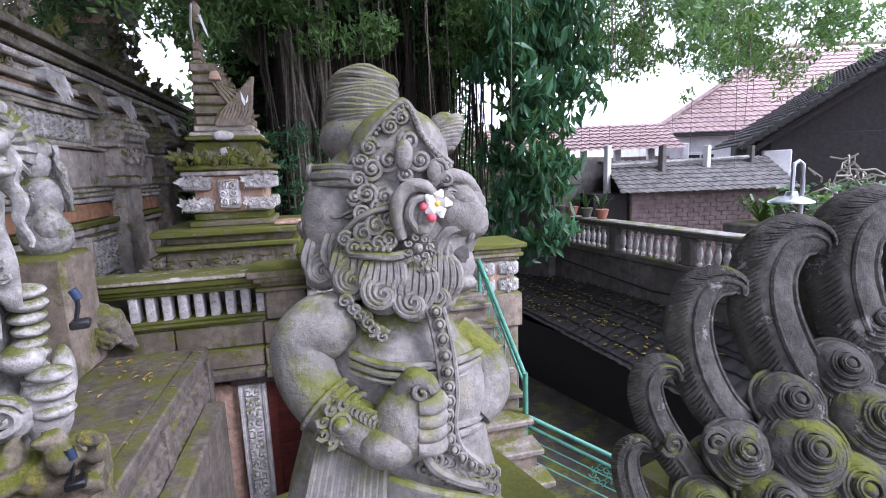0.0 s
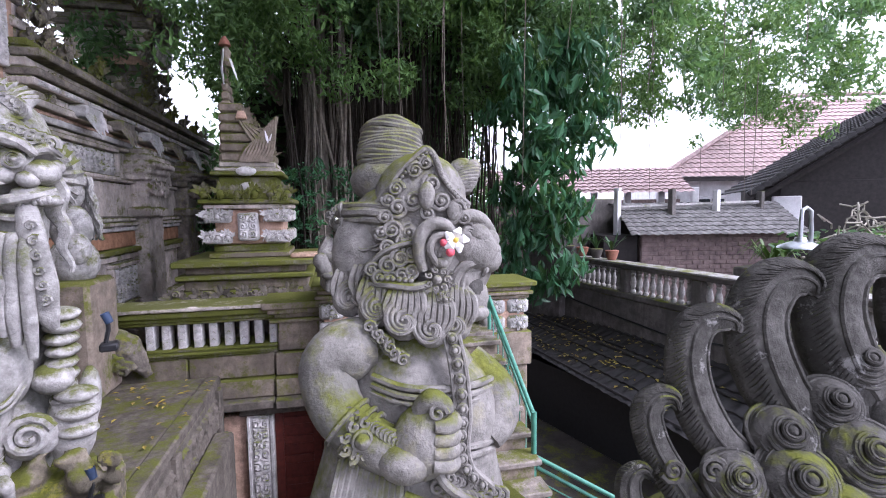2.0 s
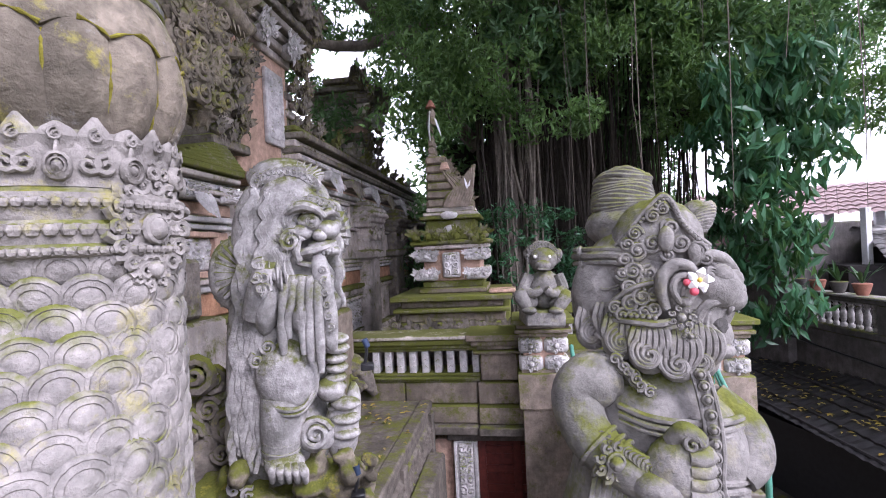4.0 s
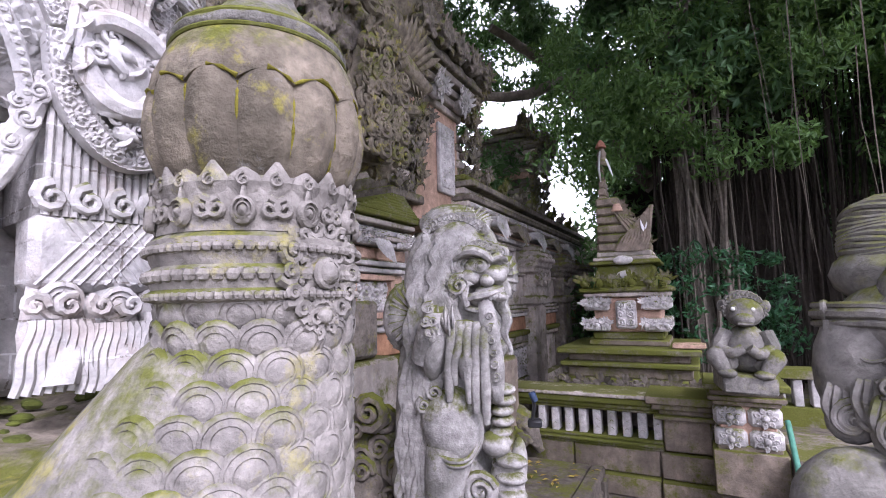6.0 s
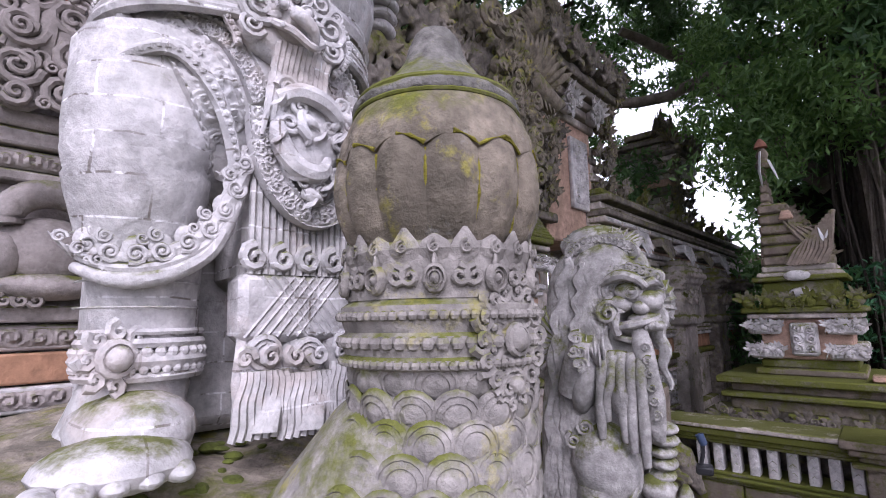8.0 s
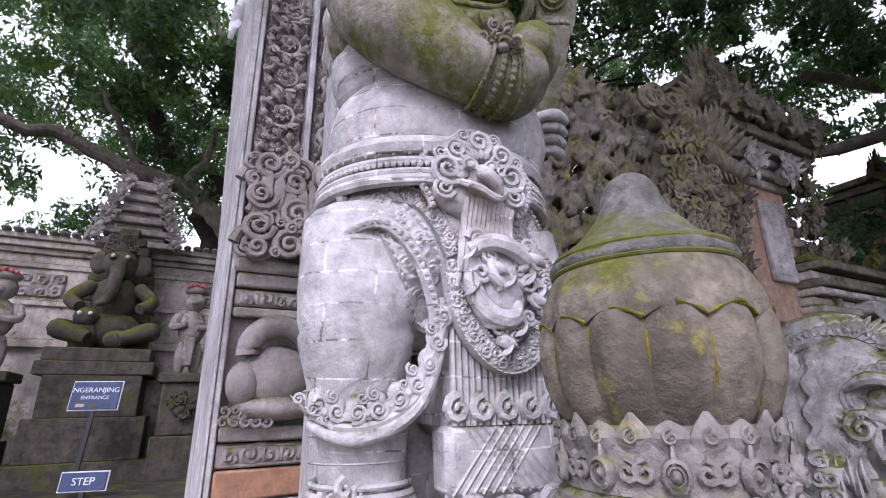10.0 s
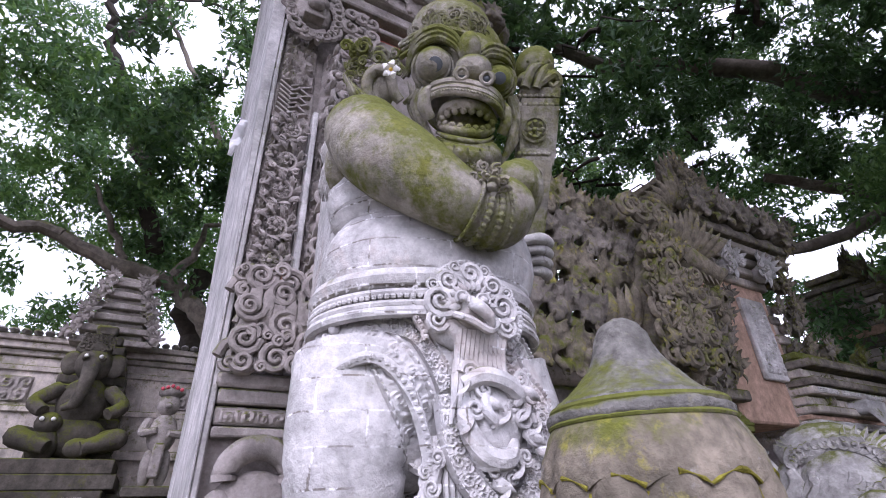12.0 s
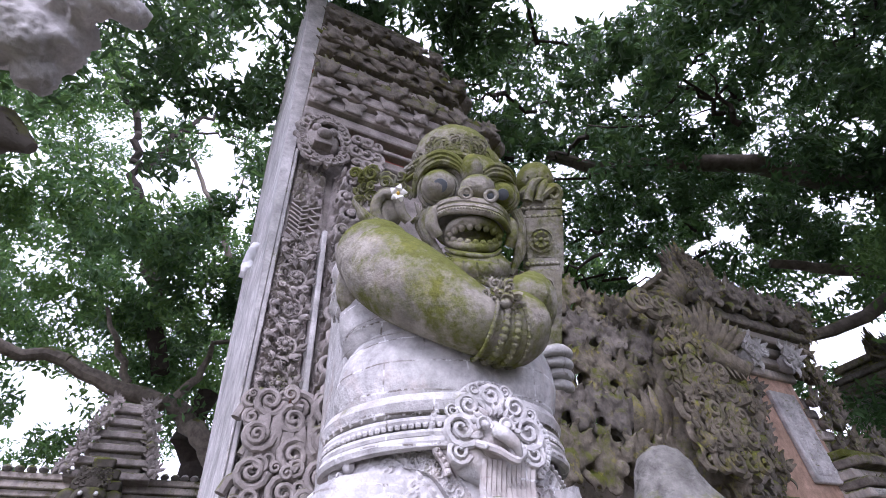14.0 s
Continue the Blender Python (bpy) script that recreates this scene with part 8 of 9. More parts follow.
for i in range(6):
    B.curl(bp(552 + 4 * (i % 2), 310 + 26 * i, 20), 15, YB, (0, 0, 1), 1.3, 0.4, 50 * i, 6, 12)
# crown fan: rim, beads and scrolls over a domed shield
rim = [bp(618, 298, 58), bp(640, 262, 78), bp(668, 222, 82), bp(700, 188, 78), bp(716, 181, 74), bp(732, 200, 78), bp(748, 238, 84), bp(775, 270, 80), bp(800, 292, 66)]
B.tube(arc(rim, 40), 6.5, 7).beads(arc([p + (4, -9, 6) for p in rim], 40), 4.2)
B.ell(bp(705, 285, 30), (88, 92, 58), None, 20, 14)
rg = random.Random(3)
for i in range(64):
    u, w = rg.uniform(622, 800), rg.uniform(188, 372)
    lim = np.interp(u, [618, 668, 716, 748, 800], [296, 222, 186, 240, 292])
    if not (lim + 8 < w < 378 - 0.25 * abs(u - 660)) or (u > 692 and w > 316):
        continue
    B.curl(bp(u, w, 78 - 0.004 * (u - 705) ** 2 - 0.002 * (w - 285) ** 2), rg.uniform(9, 15), XB, YB, 1.7, 0.27, rg.uniform(0, 360), 6, 18, 0.35)
for i, (u, w, R) in enumerate(((655, 262, 15), (692, 225, 15), (712, 210, 12), (725, 250, 17), (690, 285, 20), (745, 285, 17), (660, 300, 18), (635, 320, 15), (650, 345, 18), (775, 300, 16), (720, 310, 15), (682, 350, 17), (792, 318, 12), (640, 285, 13), (630, 350, 14), (670, 368, 16))):
    B.ell(bp(u, w, 78), (R * 1.05, R * 1.05, 12), None, 12, 8).curl(bp(u, w, 88), R, XB, YB, 1.8, 0.25, 40 * i, 7, 22, 0.35)
    B.ell(bp(u, w, 94), R * 0.24)
B.ell(bp(716, 275, 96), (15, 26, 12)).ell(bp(770, 305, 90), (12, 18, 10))
# side wing of the crown above the hair
for i, (u, w, R) in enumerate(((628, 440, 15), (645, 415, 17), (668, 400, 18), (690, 390, 17), (690, 425, 15), (672, 432, 15), (650, 440, 14), (640, 380, 14), (612, 425, 13))):
    B.ell(bp(u, w, 84), (R, R, 12), None, 12, 8).curl(bp(u, w, 94), R, XB, YB, 1.7, 0.26, 50 * i, 7, 20, 0.35)
B.tube(arc([bp(605, 450, 80), bp(650, 452, 98), bp(695, 456, 100), bp(722, 450, 90)]), 8, 7).beads(arc([bp(605, 440, 84), bp(650, 441, 104), bp(700, 444, 104)]), 5)
B.tube(arc([bp(600, 420, 84), bp(640, 385, 98), bp(690, 368, 100), bp(715, 372, 96)]), 5, 6)
# ear
B.tube(arc([bp(722, 400, 88), bp(712, 370, 94), bp(722, 342, 94), bp(745, 332, 92), bp(766, 340, 90), bp(770, 356, 88)]), [7, 9, 9, 9, 8, 5], 8)
B.tube(arc([bp(735, 395, 90), bp(732, 370, 94), bp(742, 352, 94), bp(758, 354, 92), bp(752, 375, 92)]), [6, 7, 7, 4], 7)
B.ell(bp(738, 375, 80), (34, 48, 20), None, 20, 12)
B.tube(arc([bp(714, 424, 96), bp(703, 385, 104), bp(708, 350, 106), bp(732, 330, 106), bp(758, 334, 104), bp(772, 354, 98)]), [8, 11, 12, 12, 10, 5], 10)
B.tube(arc([bp(742, 412, 100), bp(726, 385, 106), bp(732, 360, 106), bp(752, 352, 104), bp(762, 364, 102), bp(748, 378, 102), bp(744, 396, 100)]), [5, 7, 7, 6, 5, 3], 8)
# smooth cloth over the back of the head, with two folds
B.ell(bp(604, 392, 10), (66, 92, 62), None, 24, 16)
for q0, q1 in ((0, 0), (22, 10)):
    B.tube(arc([bp(560 + q0, 345, 50), bp(590 + q0, 385, 72), bp(628 + q1, 372, 76)]), [2, 3, 2], 6)
# broad cheek, brow roll and heavy snout
B.ell(bp(806, 376, 34), (52, 48, 50), None, 22, 14).ell(bp(838, 396, 26), (28, 28, 32), None, 18, 12).tube(arc([bp(760, 330, 84), bp(790, 312, 80), bp(824, 318, 58), bp(848, 345, 34)]), [8, 12, 12, 8], 10)
B.ell(bp(818, 352, 62), (24, 22, 20), None, 16, 10)
# brow, eye, cheek, snout and gaping mouth
B.ell(bp(792, 355, 58), (30, 26, 22)).boss(bp(800, 352, 78), (0.85, 0, -0.5), YB, 17, 8)
for q in (22, 29, 36):
    a = np.radians(np.linspace(-30, 230, 18))
    B.tube(np.stack([112 + q * np.cos(a), 97 + q * 0.85 * np.sin(a), 72 - 0.35 * q * np.cos(a)], -1), 4, 6)
B.ell(bp(835, 360, 36), (26, 24, 26)).ell(bp(850, 380, 30), (15, 17, 17)).ell(bp(822, 392, 40), (34, 18, 28)).ell(bp(815, 330, 40), (30, 22, 26))
B.tube(arc([bp(832, 400, 52), bp(805, 405, 66), bp(785, 420, 66), bp(775, 450, 60), bp(785, 480, 52), bp(805, 500, 44)]), [8, 10, 10, 10, 9, 8], 8)
B.tube(arc([bp(828, 412, 50), bp(805, 418, 58), bp(793, 435, 58), bp(792, 460, 54), bp(805, 485, 46)]), [5, 6, 6, 5], 7)
B.ell(bp(812, 500, 26), (32, 18, 30)).tube(arc([bp(806, 488, 40), bp(812, 455, 44), bp(826, 440, 36)]), [9, 8, 3], 7)
B.tube(arc([bp(838, 405, 44), bp(836, 420, 46), bp(830, 432, 46)]), [7, 6, 1], 7)
# a lump in the darker stone paints the shade inside the mouth
B.cur = 1
B.ell(bp(812, 455, 30), (20, 30, 24))
B.cur = 0
for i in range(8):
    B.curl(bp(768 + 3 * i, 430 + 10 * i, 66), 10, XB, YB, 1.3, 0.4, 40 * i, 5, 12, 0.4)
# ear pendant
B.rosette(bp(742, 440, 100), 24, XB, YB, 7).rosette(bp(758, 478, 100), 15, XB, YB, 6).ell(bp(748, 408, 98), (12, 10, 8))
B.beads([bp(758, 490, 98), bp(768, 520, 92), bp(772, 545, 90)], 6)
# big hair scrolls on the neck with flowing grooves
for i, (u, w, R, z) in enumerate(((574, 482, 32, 60), (626, 498, 34, 92), (680, 520, 36, 104), (733, 536, 32, 104), (776, 524, 32, 90), (600, 470, 24, 76))):
    for k in range(3):
        B.curl(bp(u, w, z + 2 * k), R * (1 - 0.28 * k), XB, YB, 0.9, 0.17, 80 + 25 * i, 7, 18, 0.15)
    B.curl(bp(u, w, z), R * 0.45, XB, YB, 1.4, 0.34, 80, 7, 16, 0.4)
    B.ell(bp(u, w, z - 16), (R * 1.02, R * 1.02, 18))
    for k in range(7):
        x0 = u - R + 11 * k
        B.tube(arc([bp(x0 + 12 - 3 * k, w - 72 + 4 * abs(k - 3), z - 22), bp(x0 + 4, w - 48, z - 8), bp(x0 - 3 + 1.5 * k, w - 20, z - 2), bp(x0 + (3 - k) * 2, w + 4, z - 6)]), [5, 6.5, 6, 4], 6)
# chest collar scrolls
for i in range(16):
    s = i / 15
    B.curl(bp(612 + 62 * s + 6 * (i % 2), 535 + 62 * s, 100 - 6 * (i % 3)), 11, XB, YB, 1.4, 0.4, 50 * i, 5, 13, 0.5)
# trunk
B.ell(bp(700, 640, -5), (130, 120, 98), None, 26, 16).ell(bp(765, 690, 0), (98, 118, 88), None, 24, 16).ell(bp(640, 590, -20), (105, 80, 85), None, 20, 12)
B.ell(bp(690, 760, -10), (150, 110, 100), None, 24, 14)
for dy, r in ((0, 7), (16, 6), (30, 4)):
    B.tube(arc([bp(622, 628 + dy, 82), bp(680, 648 + dy, 100), bp(750, 650 + dy, 98), bp(810, 640 + dy, 78), bp(850, 622 + dy, 20)]), r, 7)
for y in (760, 776):
    B.tube(arc([bp(770, y, 92), bp(820, y - 8, 76), bp(856, y - 24, 20)]), 6, 6)
# near arm, elbow out, fist before the belly
arm = arc([bp(615, 562, 50), bp(566, 580, 70), bp(536, 618, 80), bp(556, 690, 92), bp(608, 742, 104), bp(660, 768, 116), bp(700, 768, 122)], 34)
B.tube(arm, [46, 54, 50, 46, 42, 40, 40], 20)
B.ell(bp(572, 588, 66), (52, 50, 52), None, 20, 12).ell(bp(525, 606, 80), (32, 34, 34))
B.ell(bp(724, 748, 128), (54, 66, 40), (0, 0, -20), 18, 12).ell(bp(690, 790, 140), (45, 34, 36))
for i in range(4):
    B.tube(arc([bp(742, 706 + 25 * i, 122), bp(768, 704 + 25 * i, 118), bp(778, 712 + 25 * i, 134), bp(764, 722 + 24 * i, 152), bp(742, 724 + 24 * i, 158)]), [13, 16, 15, 11], 9)
B.tube(arc([bp(712, 694, 136), bp(734, 672, 146), bp(760, 680, 150), bp(772, 694, 146)]), [16, 18, 14, 8], 9)
B.curl(bp(748, 697, 158), 16, XB, YB, 1.3, 0.34, 0, 6, 14, 0.3)
B.rosette(bp(604, 752, 142), 40, (0.9, 0.1, -0.3), YB, 9).boss(bp(604, 752, 148), (0.9, 0.1, -0.3), YB, 19, 8)
for k in (19, 21, 23):
    t = arm[k + 1] - arm[k]
    t = t / np.linalg.norm(t)
    a = np.cross(t, (0, 0, 1))
    a = a / np.linalg.norm(a)
    w = np.cross(a, t)
    lp = np.array([arm[k] + 46 * (np.cos(q) * a + np.sin(q) * w) for q in np.linspace(0, 2 * np.pi, 34)])
    B.tube(lp, 5, 6).beads(lp, 5.5, 2.0)
for i in range(12):
    B.curl(bp(578 + 9 * i, 700 + 5 * i, 126 + 2 * i), 12, XB, YB, 1.4, 0.4, 45 * i, 5, 13, 0.5)
# long chain of carved ovals
chain = arc([bp(771, 545, 96), bp(783, 590, 100), bp(793, 650, 102), bp(797, 705, 100), bp(794, 755, 102), bp(806, 795, 98), bp(838, 822, 84), bp(868, 842, 60)], 60)
B.tube(chain + (13, 0, 0), 4, 6).tube(chain - (13, 0, 0), 4, 6).tube(chain - (0, 0, 6), 13, 8, 0.6)
for i in range(2, 60, 4):
    B.boss(chain[i] + (0, 0, 2), XB, YB, 10.5, 9)
    B.ell(chain[i] + (0, 0, 8), (5, 6, 5))
# far arm seen behind the belly
B.tube(arc([bp(800, 590, -40), bp(850, 640, -30), bp(862, 690, -10), bp(840, 730, 10)]), [40, 46, 42, 34], 12)
# pleated loin cloth and hem ornaments
B.lathe([(150, -80), (165, -10), (185, 70), (196, 140), (205, 230)], 36, (0, 0, 0), 0, 0, 0.62)
v = B.v[-1]
B.v[-1] = np.stack([v[:, 0] + 20, 450 - 840 + 60 - v[:, 2], v[:, 1] - 10], -1)
for i in range(12):
    x = 556 + 11 * i
    B.tube(arc([bp(x + 16, 770, 112), bp(x + 4, 830, 124), bp(x - 6 - 4 * (6 - i) * 0.3, 920, 140)]), [6, 7.5, 8], 7)
for i in range(22):
    B.curl(bp(752 + 12 * (i % 11), 806 + 26 * (i // 11) + 3 * (i % 11), 104 - 3 * (i % 11)), 13, XB, YB, 1.5, 0.38, 65 * i, 6, 14, 0.4)
B.tube(arc([bp(745, 790, 110), bp(770, 830, 116), bp(820, 855, 100), bp(880, 866, 60)]), 8, 7).tube(arc([bp(690, 850, 122), bp(760, 872, 122), bp(840, 885, 96), bp(890, 890, 50)]), 8, 7)
B.ell(bp(720, 985, -10), (200, 70, 130), None, 24, 12)
BF = frame_at(-0.68, 1.34, 1.0, 80.8, 2.1, -30.7, 0.00183)
solo("demon_statue", B, (S_BUST, S_CURL), "grey stone demon guardian with wound topknot and fist", "statue", frm=BF)
b3 = BF.to_3x3()
frangipani(tuple(BF @ Vector(bp(776, 362, 108))), 0.042, (b3 @ Vector((1, 0, 0))).normalized(), (b3 @ Vector((0, 1, 0))).normalized(), "white and pink frangipani behind the demon's ear", True)
ped = thing("demon_pedestal", (-0.7, 1.35, -3.7), "square stone pedestal under the demon statue", "pedestal")
part("block", Mesh().box((-1.5, 0.75, -3.7), (0.0, 1.9, -0.06), 0.04), S_BASE, ped, frm=pose(0, 0, 0) )

# ---- shaggy lion ----
L = Mesh()


def lp_(px, py, z=0.0):
    s = 1 - z / 847.0
    return np.array(((px - 784.0) * s + 274.0, (441.0 - py) * s + 129.0, z))


L.ell(lp_(505, 470, -10), (75, 150, 65), None, 22, 16).ell(lp_(500, 620, -10), (85, 120, 70), None, 22, 14).ell(lp_(495, 760, -20), (95, 120, 75), None, 22, 14)
L.ell(lp_(520, 385, 0), (70, 85, 62), None, 20, 14).ell(lp_(500, 320, -10), (60, 40, 50))
rg = random.Random(6)
for i in range(16):
    a = np.pi * i / 15
    L.flame(lp_(505 - 45 * np.cos(a), 330 - 10 * np.sin(a), 20), lp_(505 - 70 * np.cos(a), 312 - 28 * np.sin(a), 6), 15, (0, 0, 14))
    L.curl(lp_(505 - 52 * np.cos(a), 328 - 22 * np.sin(a), 34), 11, XB, YB, 1.3, 0.42, 40 * i, 5, 12, 0.5)
# mane locks
for i in range(15):   # long flat locks that fall from the mane to the plinth
    t = (i * 0.618) % 1
    x0, x1, y0 = 430 + 56 * t, 408 + 62 * t, 430 + 90 * ((i * 0.37) % 1)
    L.tube(wavy(lp_(x0, y0, 44 + 22 * t), lp_(x1, 790 + 60 * ((i * 0.53) % 1), 50 + 18 * t), 5.5, 3.4, 40, ph=i * 1.9), [8, 12, 12.5, 11, 8, 4], 8, 0.55, (0, 0, 1))
for i in range(22):   # shorter locks over the head and shoulder
    t = (i * 0.618) % 1
    x0, y0 = 446 + 70 * t, 336 + 40 * ((i * 0.29) % 1)
    L.tube(wavy(lp_(x0, y0, 40 + 14 * t), lp_(x0 - 26 + 18 * t, y0 + 150 + 60 * ((i * 0.71) % 1), 54 + 12 * t), 6, 2.4, 26, ph=i), [7, 10, 10.5, 8, 3], 8, 0.6, (0, 0, 1))
for i in range(10):
    L.tube(wavy(lp_(560 + 4 * i, 340 + 6 * i, 30), lp_(588 + 2 * i, 470 + 8 * i, 24), 4, 3, 20, ph=i), [6, 6, 3], 6)
for i, (u, w) in enumerate(((414, 868), (440, 878), (455, 640), (475, 615), (500, 590))):
    L.curl(lp_(u, w, 72), 13, XB, YB, 1.5, 0.36, 60 * i, 6, 14, 0.4)
L.ell(lp_(446, 640, 6), (42, 200, 44), None, 20, 16).ell(lp_(462, 430, 6), (50, 110, 46), None, 18, 14)
# fan shells
for cx_, cy_, R, z in ((414, 486, 44, 12), (590, 412, 30, -10)):
    L.ell(lp_(cx_, cy_, z), (R, R * 1.45, 26), None, 22, 14)
    for i in range(9):
        a = np.radians(100 + 160 * i / 8) if cx_ < 500 else np.radians(-70 + 160 * i / 8)
        L.tube([lp_(cx_ + (25 if cx_ < 500 else -20), cy_, z + 26), lp_(cx_ + R * 0.7 * np.cos(a), cy_ - R * 1.1 * np.sin(a), z + 22), lp_(cx_ + R * np.cos(a), cy_ - R * 1.5 * np.sin(a), z)], [3, 5, 3], 5)
# face
L.ell(lp_(548, 395, 58), (22, 18, 14)).boss(lp_(552, 393, 70), XB, YB, 12, 7)
for q in (17, 23, 29):
    a = np.radians(np.linspace(-20, 210, 16))
    L.tube(np.stack([40 + q * np.cos(a), 175 + q * 0.8 * np.sin(a), np.full(16, 62.0)], -1), 3.2, 6)
L.ell(lp_(580, 408, 50), (20, 17, 22)).ell(lp_(594, 400, 40), (10, 10, 12)).ell(lp_(572, 438, 50), (26, 13, 20)).ell(lp_(556, 452, 46), (24, 12, 20))
L.tube(arc([lp_(522, 452, 62), lp_(545, 446, 72), lp_(570, 440, 70), lp_(594, 430, 52)]), [5, 7, 6, 4], 7).tube(arc([lp_(528, 466, 58), lp_(552, 470, 64), lp_(575, 462, 60)]), 5, 7)
L.tube(arc([lp_(530, 462, 66), lp_(526, 445, 72), lp_(532, 425, 70)]), [6, 6, 1.5], 7)
L.curl(lp_(515, 428, 66), 19, XB, YB, 1.7, 0.34, 0, 7, 18, 0.4)
for i in range(9):
    a = np.radians(80 + 200 * i / 8)
    L.flame(lp_(514 + 10 * np.cos(a), 428 - 10 * np.sin(a), 70), lp_(514 + 28 * np.cos(a), 428 - 26 * np.sin(a), 66), 5)
for i in range(5):
    L.ell(lp_(556 + 8 * i, 452 - 2 * i, 64), (3.6, 6, 4))
for i in range(10):
    L.curl(lp_(500 + 10 * i, 352 + 4 * abs(i - 5), 56), 10, XB, YB, 1.4, 0.4, 36 * i, 6, 13, 0.4)
L.tube(arc([lp_(505, 380, 64), lp_(530, 366, 74), lp_(556, 370, 76), lp_(575, 385, 66)]), [5, 9, 8, 4], 8).tube(arc([lp_(566, 386, 66), lp_(585, 376, 58), lp_(600, 384, 40)]), [4, 7, 3], 8)
L.ell(lp_(585, 445, 54), (18, 9, 14)).ell(lp_(536, 412, 62), (18, 14, 12)).ell(lp_(566, 418, 64), (13, 11, 12))
for i in range(16):
    L.tube(wavy(lp_(470 + 3 * i, 345 + 4 * (i % 3), 48), lp_(455 + 3.2 * i, 470 + 8 * (i % 4), 66), 5, 3.2, 22, ph=1.7 * i), [6, 7.5, 6, 3], 6)
# tongue
L.tube(arc([lp_(562, 452, 60), lp_(568, 485, 72), lp_(576, 520, 74), lp_(582, 560, 72), lp_(584, 600, 68), lp_(592, 622, 62)]), [11, 15, 13, 15, 14, 5], 11, 0.6)
for i in range(6):
    L.curl(lp_(570 + 3 * i, 480 + 20 * i, 84), 7, XB, YB, 1.2, 0.4, 50 * i, 5, 10, 0.4)
# raised paw with long claws
L.tube(arc([lp_(452, 560, 60), lp_(462, 510, 80), lp_(470, 470, 92)]), [22, 22, 16], 10)
for i in range(6):
    L.curl(lp_(455 + 6 * (i % 3), 470 + 22 * (i // 2), 104), 10, XB, YB, 1.3, 0.4, 70 * i, 5, 12, 0.4)
for x0, x1, y1, w in ((500, 499, 628, 8), (516, 508, 600, 7.5), (530, 536, 628, 8), (546, 548, 642, 8), (560, 566, 660, 7.5)):
    p = arc([lp_(x0 + 4, 492, 70), lp_(x0 + 2, 530, 84), lp_(x1, (530 + y1) / 2, 86), lp_(x1 + 3, y1, 80)], 24)
    L.tube(p, [w, w * 1.15, w, w * 1.05, w * 0.7], 9)
L.ell(lp_(540, 560, 74), (24, 34, 20), None, 16, 10).ell(lp_(528, 512, 66), (34, 24, 18), None, 16, 10)
L.ell(lp_(478, 530, 66), (24, 62, 26), (0, 0, -8), 16, 10)
for i in range(7):
    L.flame(lp_(468 + 6 * i, 500 + 8 * (i % 3), 84), lp_(462 + 7 * i, 462 + 12 * (i % 2), 92), 9, (0, 0, 12))
# round belly, ringed fore leg, broad foot with toes
L.ell(lp_(508, 668, 50), (52, 66, 42), (0, 0, 14), 26, 16)
rim_ = arc([lp_(460, 700, 62), lp_(480, 718, 82), lp_(508, 728, 90), lp_(538, 720, 80), lp_(556, 690, 62)], 24)
L.tube(rim_, [2, 4, 4.5, 4, 2], 7).tube(rim_ - (0, 8, 2), [2, 3.5, 4, 3, 2], 7)
leg = arc([lp_(504, 706, 50), lp_(500, 750, 56), lp_(498, 796, 54), lp_(500, 812, 52)], 26)
L.tube(leg, [40, 36, 30, 27], 20)
for k in range(7, 24, 3):
    L.tube(ring_round(leg, k, 36.5 - 0.42 * k, 26), 2.4, 6)
L.ell(lp_(504, 822, 62), (32, 22, 34), None, 18, 12)
for i in range(5):
    L.tube(arc([lp_(484 + 12 * i, 826, 84), lp_(482 + 14 * i, 838, 96), lp_(482 + 15 * i, 856, 90)]), [7, 8, 4], 9)
# hind leg rolls and spiral
for i in range(9):
    L.ell(lp_(594 + 2 * (i % 2), 600 + 17 * i, 22 - 2 * i), (23 - i, 10, 26))
L.ell(lp_(585, 690, 26), (25, 22, 24)).curl(lp_(560, 770, 56), 27, XB, YB, 2.0, 0.26, 20, 7, 24, 0.2).ell(lp_(560, 770, 34), (34, 32, 22)).ell(lp_(605, 760, 16), (30, 60, 24)).ell(lp_(625, 720, 0), (14, 45, 20))
for i in range(3):
    L.ell(lp_(612, 715 + 26 * i, 26), (26, 11, 22))
LF = frame_at(-2.37, 3.54, 0.81, 90.1, 2.9, -8.0, 0.00443)
solo("lion_statue", L, S_LION, "shaggy white-grey stone lion with a long hanging tongue", "statue", frm=LF)
R_ = Mesh()
for i in range(46):
    u, w = rg.uniform(395, 635), rg.uniform(825, 960)
    R_.ell(lp_(u, w, rg.uniform(-20, 70)), (rg.uniform(16, 34), rg.uniform(12, 24), rg.uniform(18, 34)), None, 10, 7)
for i in range(26):
    R_.curl(lp_(rg.uniform(560, 660), rg.uniform(800, 900), rg.uniform(30, 70)), rg.uniform(9, 16), XB, YB, 1.3, 0.42, rg.uniform(0, 360), 5, 12, 0.5)
R_.box(lp_(390, 1200, -90), lp_(640, 880, 60), 8)
rock = solo("lion_plinth", R_, S_WING, "mossy rock-carved plinth under the lion", "plinth", frm=LF, voxel=0.024, worn=0.05, grit=0.014)
Q = Mesh()
for i in range(30):
    Q.curl(lp_(rg.uniform(300, 410), rg.uniform(660, 860), rg.uniform(-60, -10)), rg.uniform(14, 34), XB, YB, 1.7, 0.34, rg.uniform(0, 360), 6, 16, 0.4)
Q.ell(lp_(350, 790, -70), (80, 130, 60)).ell(lp_(330, 700, -80), (60, 60, 50))
solo("scroll_carving", Q, S_DARK, "dark carved stone scrolls beside the lion", "carving", frm=LF)

# ---- stone crest of curling plumes and rosettes ----
C = Mesh()


def cp(px, py, z=0.0):
    s = 1 - z / 847.0
    return np.array(((px - 784.0) * s + -516.0, (441.0 - py) * s + 209.0, z))


